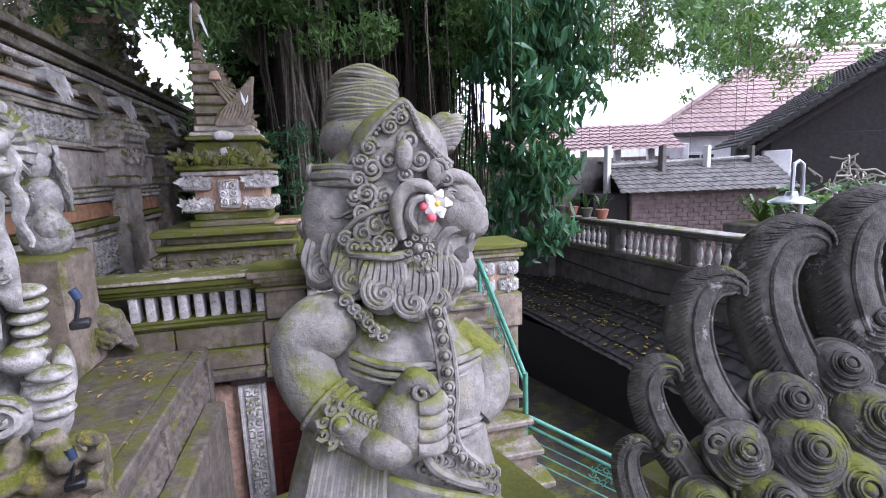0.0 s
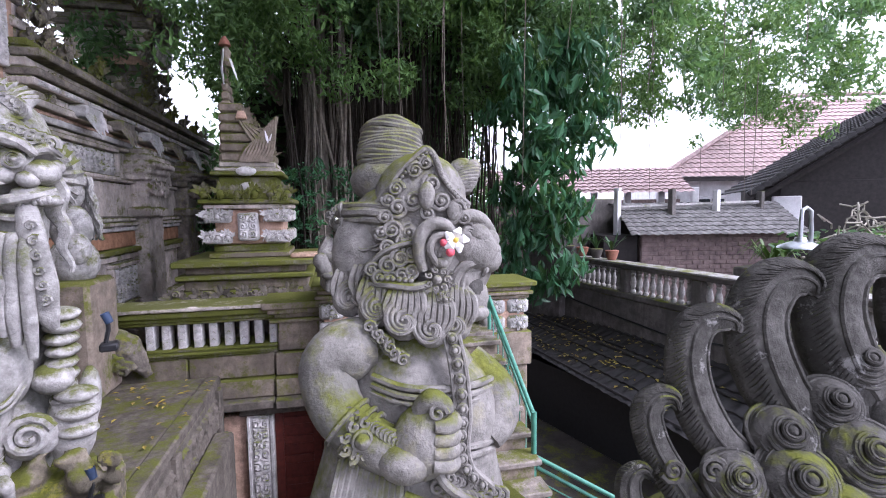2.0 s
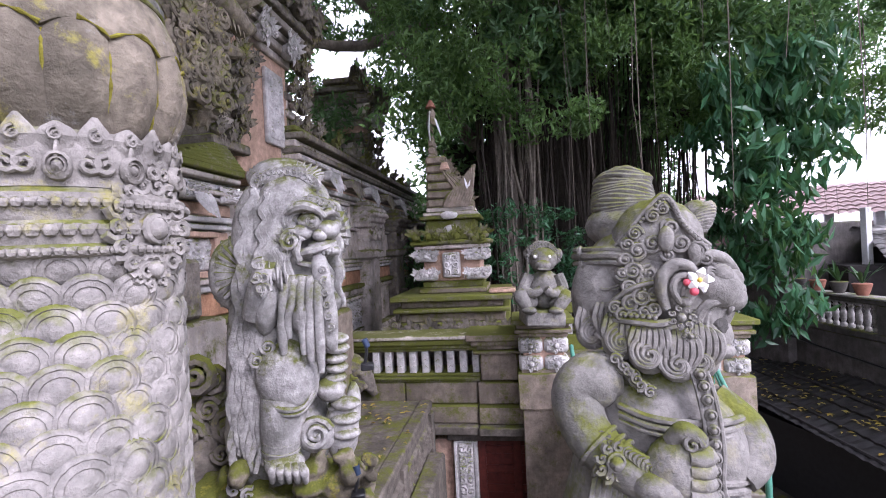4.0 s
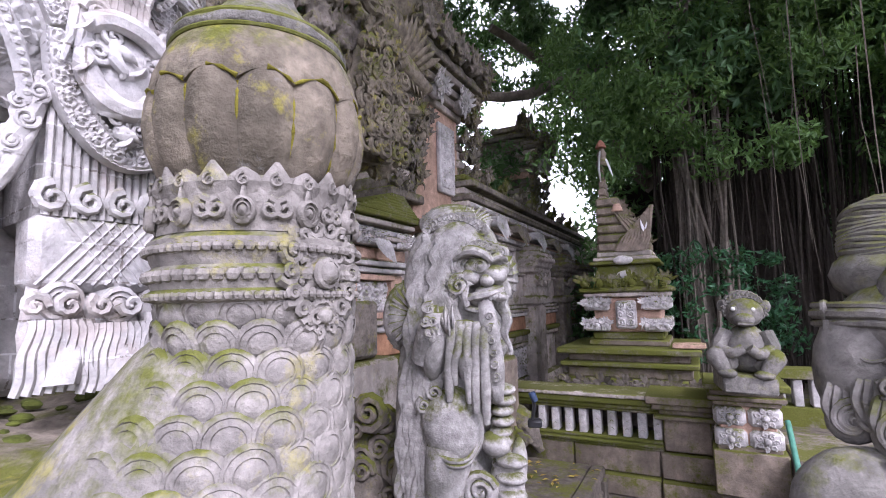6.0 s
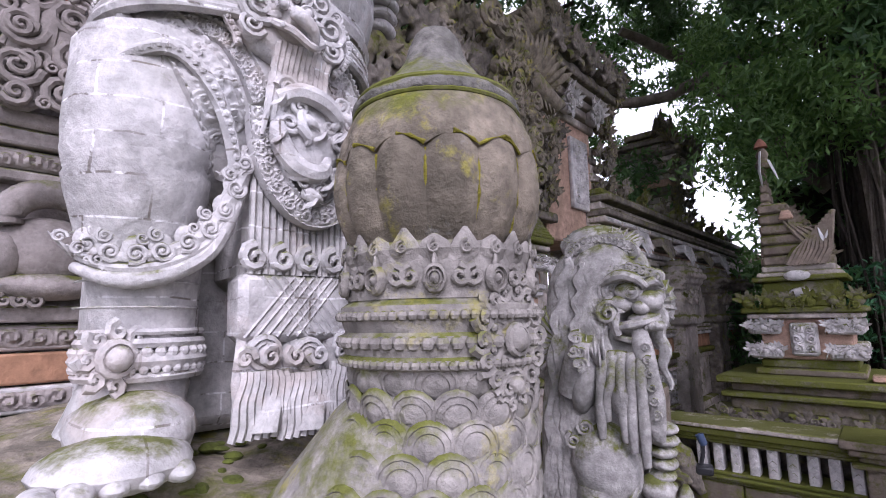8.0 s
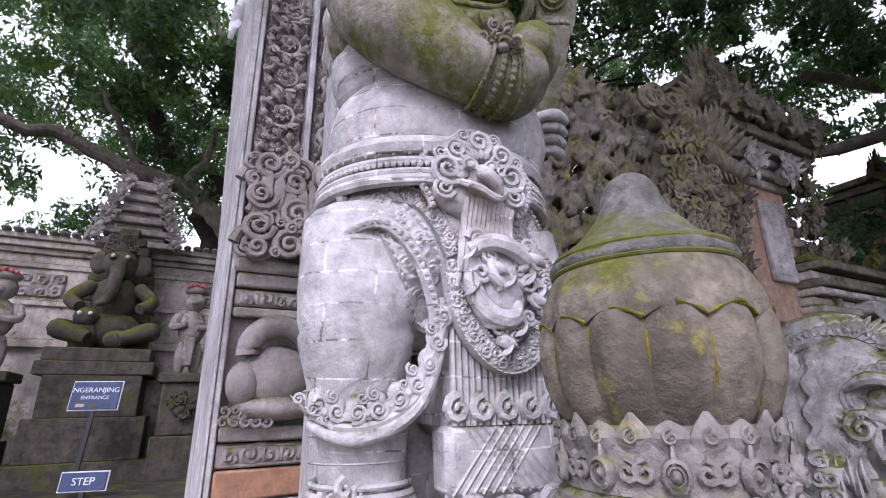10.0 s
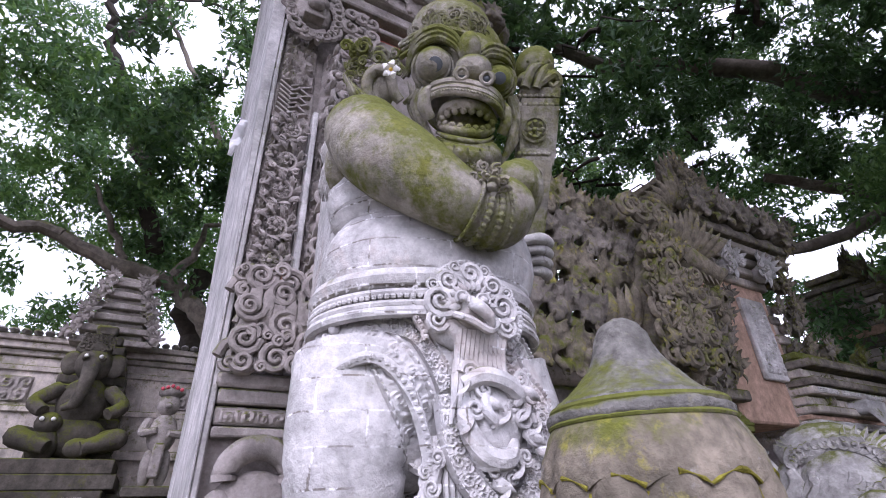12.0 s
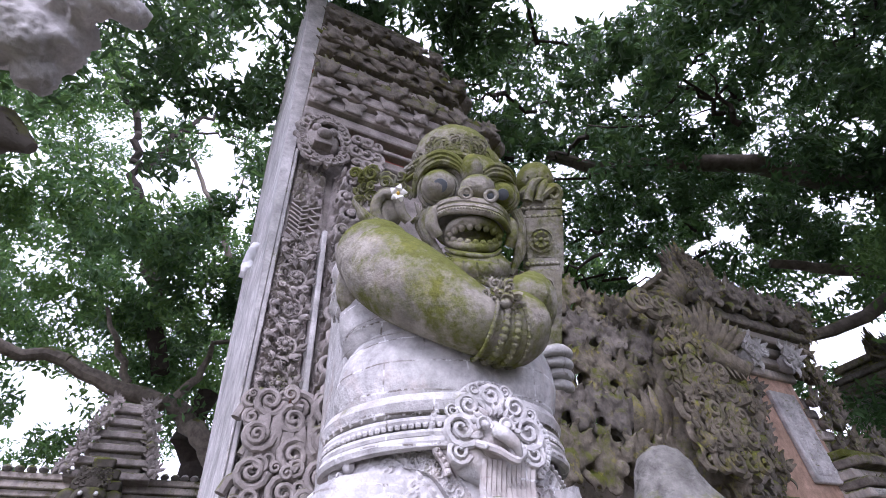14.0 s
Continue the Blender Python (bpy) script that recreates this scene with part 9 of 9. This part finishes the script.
def plume(pts, rad, z, notch=20):
    p = arc([cp(u, w, z) for u, w in pts], 34)
    r = np.interp(np.linspace(0, 1, 34), np.linspace(0, 1, 6), [rad * 0.95, rad * 1.05, rad, rad * 0.9, rad * 0.62, rad * 0.18])
    C.tube(p, r, 16, 0.75)
    t = np.gradient(p, axis=0)
    t /= np.linalg.norm(t, axis=1)[:, None]
    nrm = np.cross(t, (0, 0, 1.0))
    side = -1 if nrm[5][0] > 0 else 1
    # mid rib and inner lip
    C.tube(p + (0, 0, 1) * r[:, None] * 0.72 + nrm * (r * 0.05 * side)[:, None], np.maximum(4, r * 0.1), 7)
    C.tube(p - nrm * (r * 0.86 * side)[:, None] + (0, 0, 1) * r[:, None] * 0.42, np.maximum(3, r * 0.1), 7)
    # leaf notches along the outer edge
    for i in range(2, 30):
        for k in (0.0, 0.5):
            q, rr_ = p[i] + (p[i + 1] - p[i]) * k, r[i]
            a = q + nrm[i] * rr_ * 0.97 * side + np.array((0, 0, rr_ * 0.12))
            b_ = q + nrm[i] * rr_ * 0.34 * side + np.array((0, 0, rr_ * 0.74)) + t[i] * rr_ * 0.5
            C.tube([a, (a + b_) / 2 + np.array((0, 0, rr_ * 0.14)), b_], [2.5, 4.2, 1.2], 5)
    C.curl(p[-1] - t[-1] * rad * 0.1, rad * 0.3, XB, YB, 1.2, 0.5, np.degrees(np.arctan2(t[-1][1], t[-1][0])), 7, 14, 0.2)


plume([(1310, 760), (1262, 715), (1228, 650), (1215, 580), (1228, 522), (1262, 498), (1300, 502), (1312, 516)], 40, 0)
plume([(1425, 690), (1378, 630), (1348, 555), (1345, 485), (1372, 435), (1412, 418), (1448, 428), (1458, 446)], 56, -30)
plume([(1545, 640), (1500, 570), (1478, 490), (1488, 420), (1522, 382), (1565, 374), (1605, 390), (1615, 410)], 62, -60)
plume([(1680, 600), (1640, 520), (1630, 440), (1650, 380), (1700, 360), (1740, 390)], 62, -90)
plume([(1235, 860), (1190, 800), (1152, 735), (1140, 680), (1160, 650), (1188, 650), (1200, 668)], 30, 20)
plume([(1170, 960), (1130, 900), (1108, 840), (1108, 800), (1130, 784), (1150, 796)], 24, 30)
C.ell(cp(1480, 830, -70), (250, 170, 90), None, 24, 14).ell(cp(1320, 870, -40), (140, 120, 80), None, 20, 12).ell(cp(1560, 700, -90), (160, 170, 80), None, 20, 12)


def whorl(u, w, R, z):
    nr = np.array((-0.1, 0.45, 0.88))
    uu = np.cross((0, 1, 0), nr)
    uu /= np.linalg.norm(uu)
    ww = np.cross(nr, uu)
    c = cp(u, w, z)
    C.ell(c - nr * R * 0.35, (R * 0.98, R * 0.9, R * 0.75), None, 20, 12)
    for k in range(5):
        q = R * (0.95 - 0.18 * k)
        a = np.linspace(0, 2 * np.pi, 32)
        wob = 1 + 0.03 * np.sin(3 * a + k)
        C.tube(c + np.outer(q * wob * np.cos(a), uu) + np.outer(q * wob * np.sin(a), ww) + nr * (R * (0.16 * k - 0.12)), R * 0.075, 7, 1.0, nr)
        C.tube(c + np.outer(q * 0.9 * wob * np.cos(a), uu) + np.outer(q * 0.9 * wob * np.sin(a), ww) + nr * (R * (0.16 * k - 0.06)), R * 0.045, 6, 1.0, nr)
    C.ell(c + nr * R * 0.42, R * 0.2)


for u, w, R, z in ((1398, 712, 62, 30), (1488, 650, 58, 0), (1428, 800, 72, 70), (1548, 745, 74, 40), (1312, 800, 58, 60), (1512, 868, 74, 80), (1548, 572, 52, -30), (1375, 890, 62, 90), (1250, 900, 52, 70), (1620, 680, 60, 0), (1190, 930, 44, 60), (1640, 830, 70, 40)):
    whorl(u, w, R, z)
for i in range(26):
    C.curl(cp(rg.uniform(1180, 1420), rg.uniform(780, 960), 60), rg.uniform(14, 26), XB, YB, 1.8, 0.28, rg.uniform(0, 360), 6, 18, 0.3)
CF = frame_at(0.13, 0.65, 0.65, 80.8, 2.1, -30.7, 0.001677)
solo("plumed_crest", C, S_CURL, "dark mossy stone crest of curling plumes and whorls", "statue", frm=CF)
cped = thing("crest_pedestal", (0.5, 0.6, -3.7), "stone pier under the plumed crest", "pedestal")
part("block", Mesh().box((0.0, 0.05, -3.7), (1.2, 0.95, 0.2), 0.04), S_BASE, cped)

# ---- small seated lion on the stair pedestal ----
A = Mesh()


def ap_(px, py, z=0.0):
    s = 1 - z / 847.0
    return np.array(((px - 784.0) * s + -176.0, (441.0 - py) * s + 59.0, z))


A.ell(ap_(962, 512, 0), (30, 36, 26), None, 16, 10).ell(ap_(960, 460, 8), (25, 22, 22), None, 16, 10).ell(ap_(960, 470, 26), (14, 10, 12)).ell(ap_(946, 455, 22), 6).ell(ap_(972, 455, 22), 6)
A.cur = 1
A.ell(ap_(946, 455, 27), 3).ell(ap_(972, 455, 27), 3)
A.cur = 0
A.box(ap_(950, 478, 30), ap_(972, 475, 38), 0.5)
for i in range(18):
    a = np.radians(-20 + 220 * i / 17)
    A.curl(ap_(960 + 24 * np.cos(a), 456 - 22 * np.sin(a), 8), 7, XB, YB, 1.3, 0.42, 40 * i, 5, 10, 0.4)
for s in (-1, 1):
    A.ell(ap_(960 + s * 28, 450, 0), (7, 10, 6))
    A.tube(arc([ap_(960 + s * 26, 488, 8), ap_(960 + s * 34, 512, 18), ap_(960 + s * 18, 520, 32), ap_(962 + s * 4, 512, 34)]), [11, 11, 8, 7], 9)
    A.tube(arc([ap_(960 + s * 20, 535, 10), ap_(960 + s * 38, 525, 28), ap_(960 + s * 26, 548, 36)]), [15, 14, 9], 9)
    A.ell(ap_(960 + s * 24, 550, 38), (13, 7, 12))
A.box(ap_(918, 568, -34), ap_(1002, 552, 40), 3)
AF = frame_at(0.56, 5.9, 0.8, 90.1, 2.9, -8.0, 0.00768)
solo("small_lion_statue", A, (S_BUST, M_PETAL), "small seated stone lion with pale eyes", "statue", frm=AF)

# ---- stone maiden on the wall behind the lion ----
W_ = Mesh()
c0 = np.array(tpt(-4.3, 5.95, 0.55))
fr_ = pose(*c0, 0, 0, -35)
W_.ell((0, 0, 0.98), (0.17, 0.15, 0.22)).ell((0, 0.03, 1.12), (0.2, 0.17, 0.14)).ell((0.0, -0.15, 0.96), (0.03, 0.04, 0.05)).ell((-0.06, -0.13, 1.0), 0.025).ell((0.06, -0.13, 1.0), 0.025).ell((0, -0.13, 0.88), (0.06, 0.03, 0.02))
W_.ell((0, 0, 0.55), (0.25, 0.17, 0.3)).ell((0, 0, 0.15), (0.3, 0.22, 0.3)).ell((0.16, -0.1, 0.3), (0.14, 0.14, 0.2))
for i in range(16):
    a = np.radians(20 + 140 * i / 15)
    W_.tube(wavy((0.2 * np.cos(a) * 1.0, 0.05 + 0.1 * np.sin(a), 1.15), (0.3 * np.cos(a), 0.1 + 0.1 * np.sin(a), 0.4), 0.02, 3, 18, ph=i), [0.03, 0.035, 0.015], 6)
W_.rosette((0.02, -0.17, 0.62), 0.1, (1, 0, 0), (0, 0, 1), 7)
solo("maiden_statue", W_, S_LION, "weathered stone female bust with long hair", "statue", frm=fr_)
pdm = thing("statue_bracket", tpt(-4.4, 5.95, -0.95), "mossy stone bracket under the female bust", "pedestal")
part("block", Mesh().box((-4.85, 5.55, -0.95), (-4.0, 6.3, 0.5), 0.05), S_BASE, pdm, frm=TEMPLE)


# ---- small spotlights at the statues' feet ----
def spotlight(p, aim):
    t = thing("spotlight", p, "small black garden spotlight with a blue taped hood", "spotlight", "spotlights")
    f = look(p, aim)
    part("hood", Mesh().lathe([(0.018, 0.03), (0.024, 0.025), (0.026, -0.04), (0.022, -0.04), (0.018, -0.01)], 14), M_BLUE, t, "blue taped hood", frm=f)
    part("stem", Mesh().tube([Vector(p), Vector(p) - Vector((0, 0, 0.07)), Vector(p) - Vector((0.02, 0, 0.16))], 0.014, 6), M_BLACK, t)
    part("bracket", Mesh().box(np.array(p) + (-0.05, -0.05, -0.2), np.array(p) + (0.05, 0.05, -0.15), 0.01), M_BLACK, t)


spotlight(tuple(LF @ Vector(lp_(632, 835, 70))), (-2.3, 3.4, 2))
spotlight(tuple(LF @ Vector(lp_(648, 610, 10))), (-2.3, 3.4, 2))

# ---- inner court: wall, elephant-headed figure in its niche, small guardians, signs ----
cw = thing("wall_court", tpt(-12, -2, -0.2), "dark stone court wall with carved panels and a tiled coping", "wall", kind="structure")
box_part("core", (-12.6, -14, -0.3), (-12.0, 6, 4.2), S_WALL, cw)
for z0, z1, o in ((4.2, 4.3, 0.06), (4.3, 4.42, 0.14), (4.42, 4.52, 0.2), (3.95, 4.05, 0.04), (3.3, 3.4, 0.05), (2.6, 2.75, 0.1)):
    box_part("course", (-12.5, -14, z0), (-12.0 + o, 6, z1), S_WALL, cw)
q = Mesh()
for i in range(110):
    q.ell(np.array((-11.82, -13.5 + 0.16 * i, 4.56)), (0.14, 0.075, 0.05), None, 8, 5)
tagged(part("coping_tiles", q, S_BALU, cw, "row of pale rounded coping tiles", frm=TEMPLE), kind="stuff")
for i, y in enumerate((-6.0, -3.9, -0.9, 1.2)):
    part("relief_panel", Mesh().relief((-11.98, y, 3.45), SIDE, UPW, 1.1, 0.42, 0.05, 0.22, i), S_GATE, cw, frm=TEMPLE)
gn = thing("niche_shrine", tpt(-11.4, -1.95, -0.2), "dark stepped shrine with a pointed niche stone", "shrine")
for z0, z1, h in ((-0.2, 0.5, 1.0), (0.5, 0.9, 0.9), (0.9, 1.5, 0.75), (1.5, 2.1, 0.62), (2.1, 2.3, 0.75), (2.3, 2.5, 0.68)):
    box_part("tier", (-12.0, -1.95 - h, z0), (-10.7 + 0.1 * h, -1.95 + h, z1), S_DARKER, gn)
for i in range(13):
    z, h = 2.5 + 0.17 * i, 0.56 * np.sqrt(max(0.02, 1 - (i / 12.5) ** 2.2))
    box_part("niche_block", (-11.9, -1.95 - h, z), (-11.45, -1.95 + h, z + 0.172), S_DARKER, gn, 0.03)
for i in range(6):
    z, h = 4.4 + 0.22 * i, 0.62 - 0.07 * i
    q = Mesh().box((-12.2, -1.85 - h, z), (-11.5, -1.85 + h, z + 0.12), 0.02).box((-12.1, -1.85 - h * 0.7, z + 0.12), (-11.6, -1.85 + h * 0.7, z + 0.22), 0.02)
    q.karang((-11.45, -1.85 + h, z + 0.12), 0.2, SIDE, UPW, i, 7).karang((-11.45, -1.85 - h, z + 0.12), 0.2, SIDE, UPW, i + 9, 7)
    part("roof_tier", q, S_GATE, gn, frm=TEMPLE)
E_ = Mesh()
E_.ell((-11.2, -1.95, 2.85), (0.28, 0.45, 0.3)).ell((-11.2, -1.95, 3.35), (0.25, 0.34, 0.4)).ell((-11.15, -1.95, 3.95), (0.25, 0.26, 0.28)).ell((-11.15, -1.95, 4.2), (0.2, 0.2, 0.2))
E_.tube(arc([(-10.95, -1.95, 3.9), (-10.85, -1.95, 3.6), (-10.85, -2.0, 3.3), (-10.85, -2.15, 3.2)]), [0.12, 0.1, 0.08, 0.04], 10)
for s in (-1, 1):
    E_.tube(arc([(-11.15, -1.95 + s * 0.32, 3.55), (-11.0, -1.95 + s * 0.55, 3.3), (-10.85, -1.95 + s * 0.4, 3.15)]), [0.12, 0.11, 0.09], 9)
    E_.tube(arc([(-11.2, -1.95 + s * 0.3, 2.75), (-10.9, -1.95 + s * 0.6, 2.8), (-10.75, -1.95 + s * 0.2, 2.65)]), [0.17, 0.16, 0.1], 9)
    E_.ell((-11.15, -1.95 + s * 0.3, 3.95), (0.06, 0.14, 0.2))
    E_.ell((-10.93, -1.95 + s * 0.12, 4.0), 0.05)
for i in range(14):
    E_.curl((-11.0, -2.15 + 0.03 * i, 4.2 + 0.08 * (i % 3)), 0.07, SIDE, UPW, 1.3, 0.4, 60 * i, 5, 10, 0.4)
solo("elephant_statue", E_, S_DARKER, "dark mossy stone elephant-headed figure seated on a plinth", "statue", frm=TEMPLE)
E2 = Mesh().ell((-11.0, -2.25, 2.72), (0.16, 0.2, 0.26)).ell((-10.95, -2.25, 3.0), (0.15, 0.17, 0.16)).ell((-10.9, -1.8, 2.66), (0.15, 0.18, 0.15))
solo("imp_statue", E2, S_DARKER, "small crouching stone imp at the figure's knee", "statue", frm=TEMPLE)
for k, (y, z) in enumerate(((-0.75, 2.15), (-3.3, 2.15))):
    s_ = Mesh()
    s_.ell((-10.9, y, z + 0.75), (0.2, 0.22, 0.3)).ell((-10.88, y, z + 1.2), (0.16, 0.17, 0.18)).ell((-10.88, y, z + 1.38), (0.17, 0.19, 0.1)).ell((-10.9, y - 0.11, z + 0.25), (0.1, 0.1, 0.28)).ell((-10.9, y + 0.11, z + 0.25), (0.1, 0.1, 0.28))
    s_.tube(arc([(-10.9, y - 0.22, z + 0.95), (-10.78, y - 0.27, z + 0.75), (-10.68, y - 0.08, z + 0.78)]), [0.07, 0.07, 0.05], 8).tube(arc([(-10.9, y + 0.22, z + 0.95), (-10.78, y + 0.27, z + 0.75), (-10.68, y + 0.08, z + 0.74)]), [0.07, 0.07, 0.05], 8)
    s_.ell((-10.72, y, z + 1.16), (0.05, 0.06, 0.05)).box((-10.85, y - 0.08, z + 0.1), (-10.68, y + 0.08, z + 0.6), 0.03)
    solo("small_guardian_statue", s_, S_GATE, "small standing stone guardian with red flowers on its head", "statue", "small guardians", frm=TEMPLE)
    pg = thing("pedestal", tpt(-10.95, y, -0.2), "dark carved pedestal under a small guardian", "pedestal")
    box_part("shaft", (-11.4, y - 0.36, -0.2), (-10.6, y + 0.36, 1.2), S_DARKER, pg)
    q = Mesh().box((-11.35, y - 0.3, 1.2), (-10.65, y + 0.3, 2.0), 0.03).karang((-10.62, y, 1.6), 0.28, SIDE, UPW, k, 10)
    part("carved_block", q, S_DARKER, pg, frm=TEMPLE)
    box_part("cap", (-11.4, y - 0.36, 2.0), (-10.58, y + 0.36, 2.14), S_DARKER, pg)
    for i in range(5):
        fl = thing("flower", tpt(-10.75, y - 0.14 + 0.07 * i, z + 1.42), "small pink flower on a statue's head", "flower", "flowers on heads")
        part("petals", Mesh().ell((-10.74, y - 0.14 + 0.07 * i, z + 1.42 + 0.05 * (2 - abs(i - 2)) / 2), 0.03), M_PINKPETAL, fl, frm=TEMPLE)
for p in ((-10.88, -2.05, 4.02), (-10.88, -1.85, 4.02), (-10.8, -2.32, 3.04), (-10.8, -2.18, 3.04)):
    fl = thing("flower", tpt(*p), "small white petal stuck on a statue's eye", "flower", "flowers on heads")
    part("petals", Mesh().ell(p, 0.032), M_PETAL, fl, frm=TEMPLE)


def text_mesh(body, size):
    cu = bpy.data.curves.new("lettering", "FONT")
    cu.body, cu.size, cu.align_x, cu.extrude = body, size, "CENTER", 0.004
    ob = bpy.data.objects.new("lettering", cu)
    scene.collection.objects.link(ob)
    bpy.context.view_layer.update()
    me = bpy.data.meshes.new_from_object(ob.evaluated_get(bpy.context.evaluated_depsgraph_get()))
    bpy.data.objects.remove(ob)
    return me


def sign(c, W, H, lines, lab):
    t = thing("sign", c, lab, "sign", "signs")
    f = pose(*c, 80, 0, 58)
    part("board", Mesh().box((-W / 2, -H / 2, -0.02), (W / 2, H / 2, 0.0), 0.005), M_SIGN, t, frm=f)
    part("border", Mesh().box((-W / 2 - 0.015, -H / 2 - 0.015, -0.03), (W / 2 + 0.015, H / 2 + 0.015, -0.021), 0.004), M_LETTER, t, frm=f)
    for body, size, y in lines:
        me = text_mesh(body, size)
        me.materials.clear()
        me.materials.append(M_LETTER)
        ob = new("lettering", me)
        ob.parent = t
        ob.matrix_basis = world_of(t).inverted() @ f @ Matrix.Translation((0, y, 0.004))
    for i, mt in enumerate((S_PINK, S_MOSSY, M_BLUE)):
        if H > 0.35:
            part("mark", Mesh().box((-W * 0.36 + W * 0.27 * i, -H * 0.42, 0.001), (-W * 0.18 + W * 0.27 * i, -H * 0.3, 0.006), 0.002), mt, t, frm=f)
    part("leg", Mesh().box((-0.03, -H / 2 - (0.95 if H > 0.3 else 0.08), -0.06), (0.03, -H / 2, -0.03), 0.004), M_BLACK, t, frm=f)


sign(tpt(-9.9, -1.79, 1.79), 0.58, 0.36, (("NGERANJING", 0.092, 0.04), ("ENTRANCE", 0.066, -0.05)), "blue sign that reads NGERANJING ENTRANCE")
sign(tpt(-9.4, -1.68, 0.78), 0.5, 0.2, (("STEP", 0.12, -0.04),), "blue sign that reads STEP")

# other half of the gate, and its eave that juts over the steps
og = thing("split_gate", tpt(-5, -7, -0.4), "other half of the split gate with a broken plaster eave", "gate")
box_part("body", (-6.6, -9.0, -0.6), (-4.5, -6.2, 8.0), S_GATE, og)
ev_ = thing("stone_eave", tpt(-2.9, -0.9, 3.4), "weathered pale corner of a stone canopy overhead", "canopy")
EF = frame_at(-3.19, -0.71, 3.42, 131.0, 3.9, 47.0, 0.00189) @ Matrix.Translation((46, -42, 0))
q = Mesh()
for i in range(40):
    t = (i * 0.618) % 1
    x, y = 75 - 330 * t, 90 + 60 * (i % 6) - 20 * (i % 3)
    q.ell((x - 0.55 * max(0, 60 - y), y - 40 * (x < 20), -20 + 9 * (i % 5)), (34 + 7 * (i % 4), 30 + 5 * (i % 3), 40), (0, 0, 23 * i), 10, 7)
q.tube([(-300, 120, 0), (-120, 70, 0), (-40, 0, 5), (-70, -60, 0)], [110, 95, 55, 22], 12)
part("slab", q, S_CARVE, ev_, "broken pale plaster with ragged edges", frm=EF, voxel=0.012, worn=0.07, grit=0.03)
part("ragged_edge", Mesh().tube([(-260, -150, 0), (-120, -130, 0), (-75, -165, 0)], [60, 40, 12], 9).karang((-110, -150, 0), 40, XB, YB, 3), S_DARKER, ev_, frm=EF)
rag = thing("tied_cloth", tpt(-4.5, -0.72, 4.0), "small pale blue cloth tied on the gate edge", "cloth")
part("cloth", Mesh().tube(wavy((-4.42, -0.74, 4.05), (-4.4, -0.78, 3.72), 0.02, 1.5, 10), [0.025, 0.04, 0.015], 8, 0.35), M_WHITE, rag, frm=TEMPLE)
pt = thing("terracotta_pot", tpt(GX + 0.08, -0.42, 2.95), "small broken terracotta cup on the carving", "pot")
part("cup", Mesh().lathe([(0.02, 2.87), (0.032, 2.91), (0.036, 2.94), (0.03, 2.94)], 12, (GX + 0.12, -0.36, 0)), M_ORANGE, pt, frm=TEMPLE)
